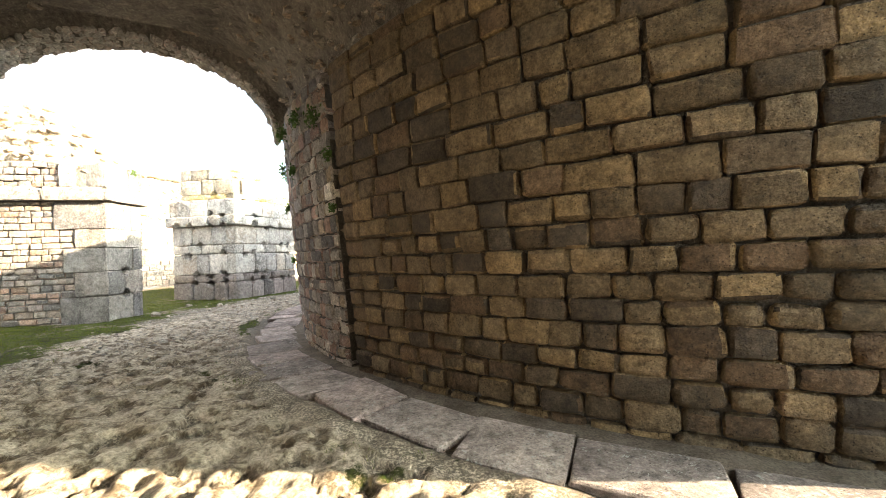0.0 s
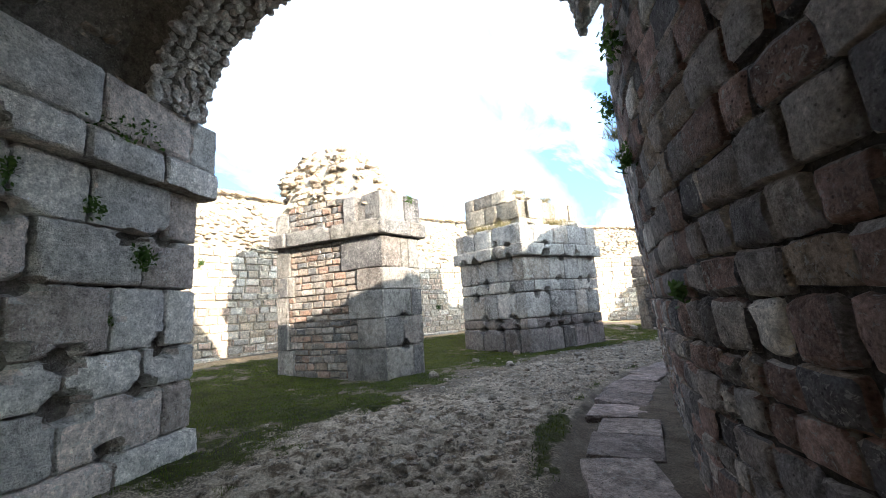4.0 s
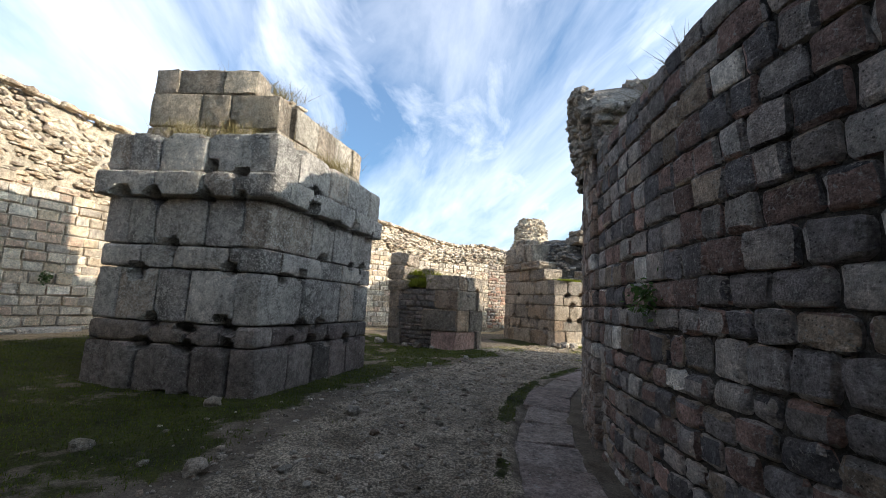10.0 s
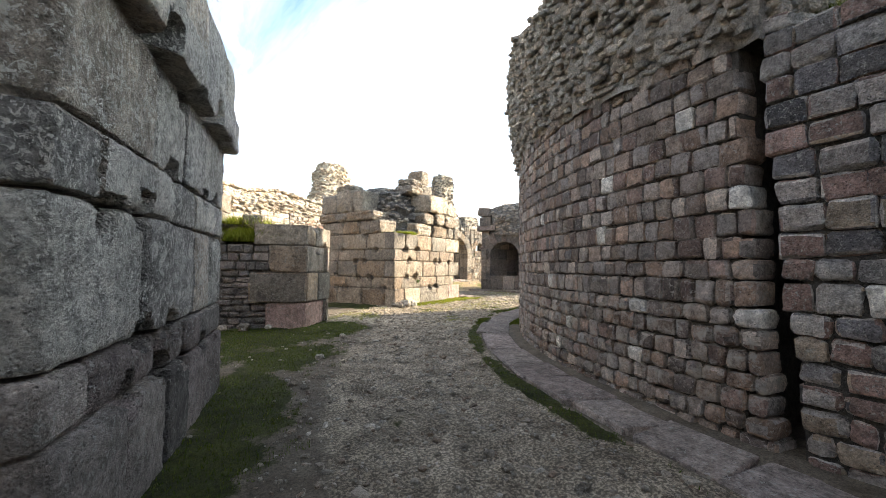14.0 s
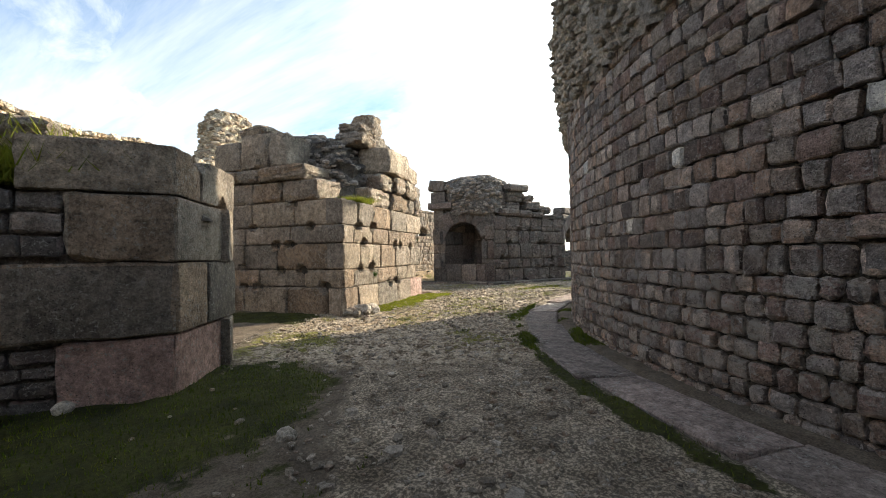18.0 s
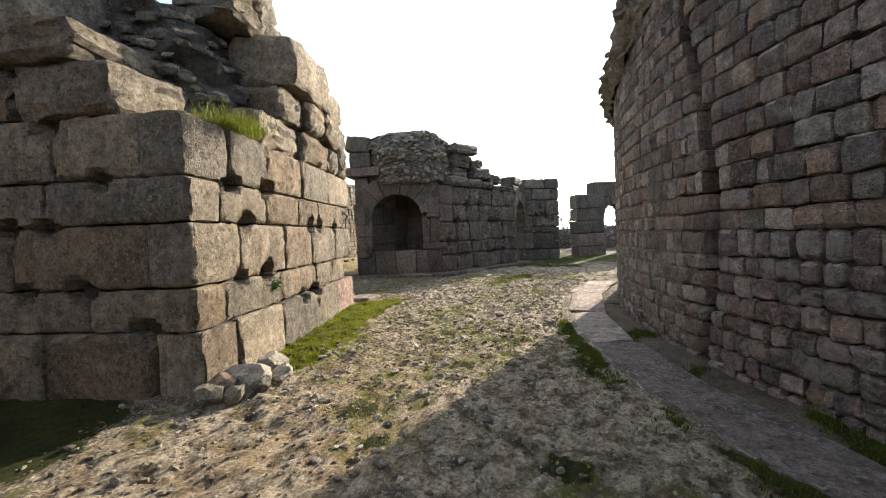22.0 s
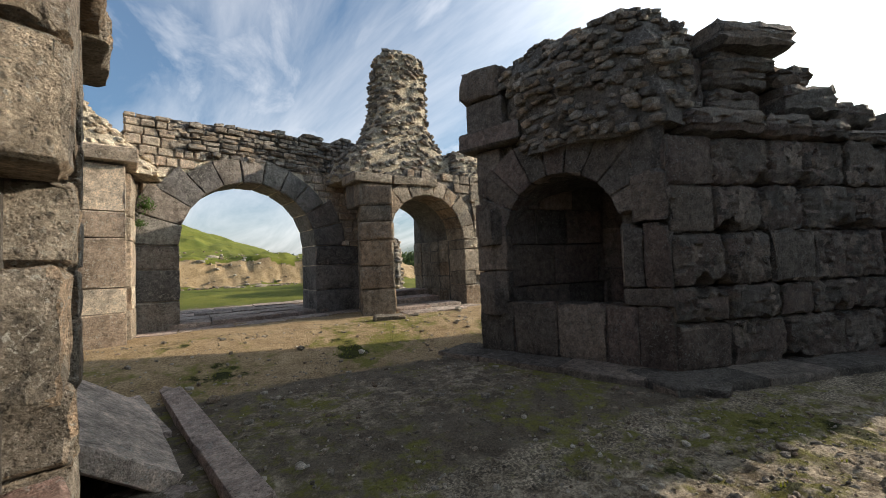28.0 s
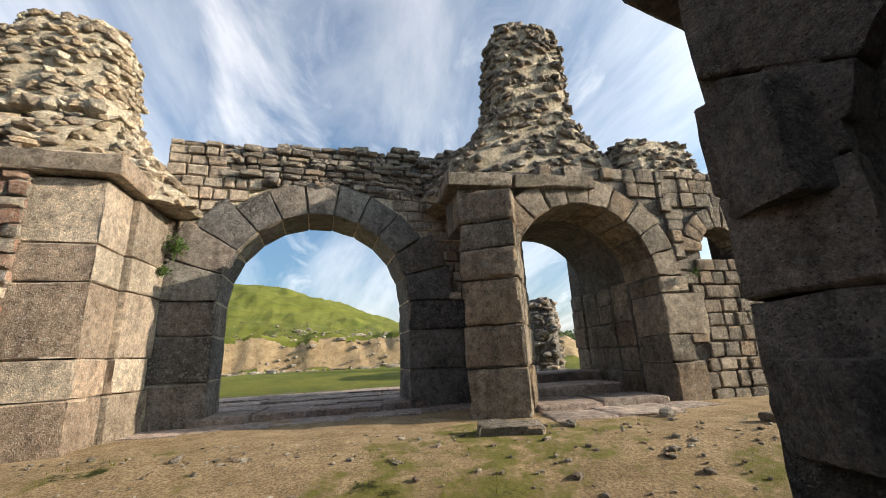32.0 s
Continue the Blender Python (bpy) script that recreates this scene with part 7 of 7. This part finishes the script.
def rock(at, size, label="", flat=0.7, mat=M_PEBBLE, group=""):
    v, f = ICO[1]
    p = PEBBLES[1][rng.integers(8)] * (size * rng.uniform(0.85, 1.2), size * rng.uniform(0.7, 1.0), size * flat)
    ob = new("rock", mesh_of("rock", p, f, mat, False))
    ob.location = Vector((at[0], at[1], at[2] + size * flat * 0.55))
    ob.rotation_euler = (rng.normal(0, 0.15), rng.normal(0, 0.15), rng.uniform(0, 6.28))
    return tagged(ob, label or "loose pale stone lying on the ground", "rock", group)


for dx, dy, sz in ((-0.55, 0.0, 0.16), (-0.32, 0.08, 0.20), (-0.1, -0.05, 0.22), (0.12, 0.1, 0.13), (0.32, 0.12, 0.2), (-0.4, -0.22, 0.12), (-0.15, -0.28, 0.12), (0.2, -0.2, 0.12), (0.0, 0.22, 0.15)):
    x, y = -0.62 + dx, 27.35 + dy * 0.9
    rock((x, y, ground_at(x, y)), sz, "rounded stone in a heap at the pier's corner", group="stones at the pier's corner")
for x, y, sz in ((-6.9, 24.65, 0.16), (-7.35, 24.8, 0.12), (-6.4, 24.5, 0.09), (-8.3, 25.1, 0.15), (-7.6, 16.2, 0.10), (-9.55, 16.3, 0.12), (-9.9, 14.6, 0.09), (-8.6, 14.2, 0.11), (-7.8, 13.6, 0.07), (-7.2, 15.4, 0.06), (-9.4, 12.2, 0.12), (-8.2, 12.9, 0.07), (-6.5, 20.8, 0.07), (-5.4, 22.4, 0.08), (-7.3, 19.6, 0.06), (7.9, 36.2, 0.10), (8.9, 36.2, 0.08), (10.3, 36.4, 0.09), (5.8, 34.8, 0.07), (4.4, 33.2, 0.08), (6.8, 34.3, 0.06), (11.0, 35.6, 0.10), (12.0, 36.0, 0.09)):
    rock((x, y, ground_at(x, y)), sz)

grav = Pile()


def turf_at(x, y):
    i = min(max(int(np.searchsorted(r_all, from_r(x, y))) - 1, 0), nr - 1)
    j = min(max(int(np.searchsorted(th_all, math.degrees(math.atan2(y - CY, x - CX)) % 360)) - 1, 0), nt - 1)
    return turf[i, j]


for _ in range(10000):
    a, r = rng.uniform(70, 212), rng.uniform(12.05, 16.2)
    if rng.random() < 0.25:
        a, r = rng.uniform(72, 104), rng.uniform(17, 23.6)
    q = pol(r, a)
    if turf_at(q.x, q.y) > 0.35 and rng.random() < 0.93:
        continue
    pebble(grav, (q.x, q.y, ground_at(q.x, q.y) + 0.004), float(np.clip(rng.lognormal(-4.2, 0.6), 0.006, 0.07)), (0, 0, 1), 0, 0.7)
for _ in range(10000):
    a, r = rng.uniform(76, 128), rng.uniform(12.2, 17.0)
    q = pol(r, a)
    pebble(grav, (q.x, q.y, ground_at(q.x, q.y) + 0.002), float(np.clip(rng.lognormal(-4.35, 0.55), 0.007, 0.05)), (rng.normal(0, 0.3), rng.normal(0, 0.3), 1), 0, 0.55)
for _ in range(4500):
    a, r = rng.uniform(125, 202), rng.uniform(12.1, 15.2)
    q = pol(r, a)
    if turf_at(q.x, q.y) < 0.4:
        pebble(grav, (q.x, q.y, ground_at(q.x, q.y) + 0.002), float(np.clip(rng.lognormal(-4.3, 0.6), 0.006, 0.05)), (rng.normal(0, 0.3), rng.normal(0, 0.3), 1), 0, 0.55)
v, f = grav.joined()
tagged(new("gravel", mesh_of("gravel", v, f, M_PEBBLE, False)), "scattered gravel and small stones", "gravel", kind="stuff")


# fallen slabs beside the ruined pier
def slab_thing(name, label, at, size, turn, tip=(0, 0), mat=M_SLAB):
    p, f = rbox(*size, 0.03, 0.014, (4, 3, 1))
    ob = new(name, mesh_of(name, p, f, mat))
    ob.location, ob.rotation_euler = Vector(at), (radians(tip[0]), radians(tip[1]), radians(turn))
    return tagged(ob, label, "stone slab")


slab_thing("fallen_slab", "broken pinkish slab leaning against the pier", (3.42, 31.9, 0.40), (1.25, 2.1, 0.18), 14, (3, 36), M_SLAB)
slab_thing("paving_strip", "long narrow kerb stone set in the ground", (4.22, 32.3, -0.01), (0.28, 4.3, 0.2), 11.5)
slab_thing("paving_strip", "long narrow kerb stone at the pier's foot", (3.55, 33.3, -0.02), (0.3, 2.4, 0.2), 15)
slab_thing("paving_slab", "reddish slab closing the kerb at the pier's corner", (4.38, 29.66, -0.01), (0.72, 0.6, 0.18), 11.5, mat=M_SLAB)
slab_thing("paving_slab", "sunken pinkish slab between kerb and pier", (4.05, 30.6, -0.06), (0.55, 1.2, 0.14), 11.5, mat=M_SLAB)
hill_stones = Pile()
for _ in range(420):
    a, r = rng.uniform(84, 104), rng.choice([rng.uniform(36, 39), rng.uniform(39, 46)])
    q = pol(r, a)
    pebble(hill_stones, (q.x, q.y, ground_at(q.x, q.y) + 0.02), float(np.clip(rng.lognormal(-2.6, 0.5), 0.04, 0.3)), (0, 0, 1), 0, 0.6)
v, f = hill_stones.joined()
tagged(new("rubble", mesh_of("rubble", v, f, M_PEBBLE, False)), "pale stones strewn along the cut bank", "rubble", kind="stuff")
slab_thing("loose_block", "short worn block lying before the pilaster", (8.1, 36.05, 0.42), (0.75, 0.35, 0.26), -8, (3, 2), M_BROWN)
slab_thing("standing_stone", "tall pointed grey stone standing beyond the arch", (9.55, 46.5, 1.6), (0.5, 0.35, 2.9), 20, (0, 4), M_GREY)
for x, y, s_, h in ((10.6, 45.0, 1.6, 1.9), (11.6, 44.2, 1.5, 2.6), (10.9, 47.2, 1.3, 1.5), (12.4, 46.4, 1.8, 2.2)):
    ob = thing("ruined_wall", (x, y, 0.5), "low ruined wall of grey rubble beyond the arch", "ruin", "ruins beyond the arch")
    mass("rubble_core", [(0.4, x, y, s_ * 0.6, 0.5, 70), (0.4 + h * 0.7, x, y, s_ * 0.5, 0.42, 70), (0.4 + h, x, y, s_ * 0.3, 0.3, 70)], M_CORE_DK, M_RUBBLE_DK, ob, 0.2, 0.06, 20, 1.0, 0)
for a, r, w, h in ((27, 26, 6, 1.6), (20, 30, 8, 1.3), (38, 29, 7, 1.5), (50, 27, 6, 1.7)):
    q = pol(r, a)
    ob = thing("ruined_wall", (q.x, q.y, 0), "low far wall of grey rubble", "ruin", "far low walls")
    mass("rubble_core", [(-0.2, q.x, q.y, 0.6, w / 2, a), (h * 0.7, q.x, q.y, 0.55, w / 2, a), (h, q.x, q.y, 0.4, w * 0.42, a)], M_CORE_DK, M_RUBBLE_DK, ob, 0.24, 0.06, 26, 0.8, 0)


# ---- plants ----
def leaf_cluster(name, label, at, normal, n, spread, size, mat=M_LEAF, category="plant", droop=0.3):
    nv = Vector(normal).normalized()
    pts, faces = [], []
    for _ in range(n):
        off = Vector(rng.normal(0, spread * 0.5, 3))
        off -= nv * off.dot(nv) * 0.5
        c = Vector(at) + off + nv * abs(rng.normal(0, spread * 0.25)) + Vector((0, 0, -droop * spread * rng.random()))
        u = Vector(rng.normal(0, 1, 3)).normalized()
        w = u.orthogonal().normalized()
        s = size * rng.uniform(0.6, 1.3)
        k = len(pts)
        pts += [(c - u * s)[:], (c + w * s * 0.5)[:], (c + u * s)[:], (c - w * s * 0.5)[:]]
        faces.append((k, k + 1, k + 2, k + 3))
    return tagged(new(name, mesh_of(name, pts, faces, mat, False)), label, category)


for a, z, s_ in ((193.5, 3.55, 0.2), (192.3, 3.2, 0.12), (190.2, 3.35, 0.16), (188.6, 3.1, 0.1), (186.9, 3.75, 0.2), (185.6, 3.65, 0.1), (186.6, 3.1, 0.12), (165.0, 4.1, 0.15), (176, 4.0, 0.2), (189.6, 4.1, 0.14), (160.4, 1.7, 0.12), (190.8, 2.1, 0.09)):
    leaf_cluster("ivy", "small green plant rooted in the wall's joints", pol(outer_r(a) - 0.06, a, z), pol(0, a) - pol(1, a), int(900 * s_), s_, 0.035)
for a, z, s_ in ((176.0, 1.75, 0.16), (218.4, 3.5, 0.14), (214.5, 3.7, 0.12), (209.5, 3.75, 0.16), (212.0, 3.0, 0.09), (205.5, 3.3, 0.14), (202.5, 2.6, 0.1), (199.0, 3.4, 0.16), (206.5, 1.5, 0.06), (220.1, 2.9, 0.08), (220.0, 2.2, 0.06)):
    leaf_cluster("ivy", "small green plant rooted in the drum's joints", pol(drum_r(a) + drum_flare(a, z) + 0.05, a, z), pol(1, a) - pol(0, a), int(900 * s_), s_, 0.03)
for a, r, z, s_ in ((203.6, 16.12, 3.72, 0.2), (204.6, 16.1, 3.6, 0.22), (205.4, 16.12, 3.58, 0.16), (210.5, 16.1, 3.66, 0.22), (207.4, 16.12, 3.55, 0.12), (205.0, 16.15, 2.75, 0.1), (203.2, 16.15, 2.3, 0.12), (207.6, 16.15, 2.9, 0.12), (204.3, 16.2, 1.6, 0.06)):
    leaf_cluster("ivy", "green plant hanging from the pier's joints", pol(r, a, z), pol(0, a) - pol(1, a), int(2000 * s_), s_, 0.03)
leaf_cluster("ivy", "small plant on the pier's cap", (-10.15, 12.5, 4.35), (1, 0, 0.3), 120, 0.14, 0.03)
leaf_cluster("ivy", "small plant in the pier's joint", (0.35, 28.1, 0.95), (0.4, -0.9, 0), 90, 0.10, 0.03)
leaf_cluster("ivy", "small plant in the arch's joint", (3.15, 38.0, 3.35), (0, -1, 0), 160, 0.16, 0.035)
leaf_cluster("ivy", "small plant in the arch's joint", (3.05, 37.9, 2.9), (0, -1, 0), 90, 0.1, 0.03)
leaf_cluster("ivy", "small plant by the barrel arch", (12.0, 37.45, 2.55), (0, -1, 0), 60, 0.08, 0.03)


def twig(pile_v, pile_f, a, b, r0, r1, sides=5):
    a, b = Vector(a), Vector(b)
    d = (b - a).normalized()
    u = d.orthogonal().normalized()
    w = d.cross(u)
    k = len(pile_v)
    for c, r in ((a, r0), (b, r1)):
        for i in range(sides):
            t = 2 * math.pi * i / sides
            pile_v.append((c + (u * math.cos(t) + w * math.sin(t)) * r)[:])
    for i in range(sides):
        j = (i + 1) % sides
        pile_f.append((k + i, k + j, k + sides + j, k + sides + i))


def branches(v, f, a, d, length, r, depth, spread=0.6, tips=None):
    b = a + d * length
    twig(v, f, a, b, r, r * 0.62)
    if depth == 0:
        if tips is not None:
            tips.append(b)
        return
    for _ in range(rng.integers(2, 4)):
        nd = (d + Vector(rng.normal(0, spread, 3))).normalized()
        nd.z = abs(nd.z) * 0.6 + nd.z * 0.4
        branches(v, f, a + d * length * rng.uniform(0.55, 1.0), nd.normalized(), length * rng.uniform(0.6, 0.85), r * 0.6, depth - 1, spread, tips)


def bare_tree(at, height, label):
    ob = thing("bare_tree", at, label, "tree", "bare trees")
    v, f = [], []
    for _ in range(3):
        branches(v, f, Vector(at), Vector((rng.normal(0, 0.2), rng.normal(0, 0.2), 1)).normalized(), height * 0.4, height * 0.012, 4, 0.35)
    part("limbs", v, f, M_BARK, ob, smooth=False)


for a, r, h in ((44.6, 45, 4.5), (43.8, 50, 5.5), (29.5, 40, 4.5), (47.5, 38, 4.0), (24, 45, 5)):
    q = pol(r, a)
    bare_tree((q.x, q.y, -0.1), h, "leafless young tree beyond the ruins")


def pine(at, height, label, crown_r=1.9):
    ob = thing("pine_tree", at, label, "tree")
    v, f, tips = [], [], []
    base = Vector(at)
    twig(v, f, base, base + Vector((0.2, 0.1, height * 0.75)), 0.22, 0.12, 8)
    for k in range(34):
        z = height * rng.uniform(0.60, 0.84)
        t = rng.uniform(0, 6.283)
        branches(v, f, base + Vector((0.15, 0.08, z)), Vector((math.cos(t), math.sin(t), 0.25)), crown_r * 0.5, 0.05, 2, 0.45, tips)
    part("trunk", v, f, M_BARK, ob, smooth=False)
    pts, faces = [], []
    for tip in tips:
        for _ in range(150):
            c = tip + Vector((rng.normal(0, 0.24), rng.normal(0, 0.24), rng.normal(0, 0.15)))
            u = Vector(rng.normal(0, 1, 3)).normalized()
            w = u.orthogonal().normalized()
            k = len(pts)
            pts += [(c - u * 0.16)[:], (c + w * 0.035)[:], (c + u * 0.16)[:]]
            faces.append((k, k + 1, k + 2))
    part("crown", pts, faces, M_PINE, ob, smooth=False)


pine((-27.4, 6.5, 0.3), 13.8, "green pine tree standing behind the enclosing wall")
# far woods on the skyline beyond the gate
wp = []
wf = []
for _ in range(420):
    a, r = rng.uniform(60, 98), rng.uniform(150, 230)
    q = pol(r, a, 1.0)
    h = rng.uniform(4, 8)
    for _ in range(26):
        c = q + Vector((rng.normal(0, 2.0), rng.normal(0, 2.0), h * rng.uniform(0.15, 1)))
        u = Vector(rng.normal(0, 1, 3)).normalized()
        w = u.orthogonal().normalized()
        k = len(wp)
        s_ = rng.uniform(0.5, 1.1)
        wp += [(c - u * s_)[:], (c + w * s_)[:], (c + u * s_)[:], (c - w * s_)[:]]
        wf.append((k, k + 1, k + 2, k + 3))
tagged(new("woods", mesh_of("woods", wp, wf, M_PINE, False)), "dark line of far trees on the skyline", "woods", kind="stuff")
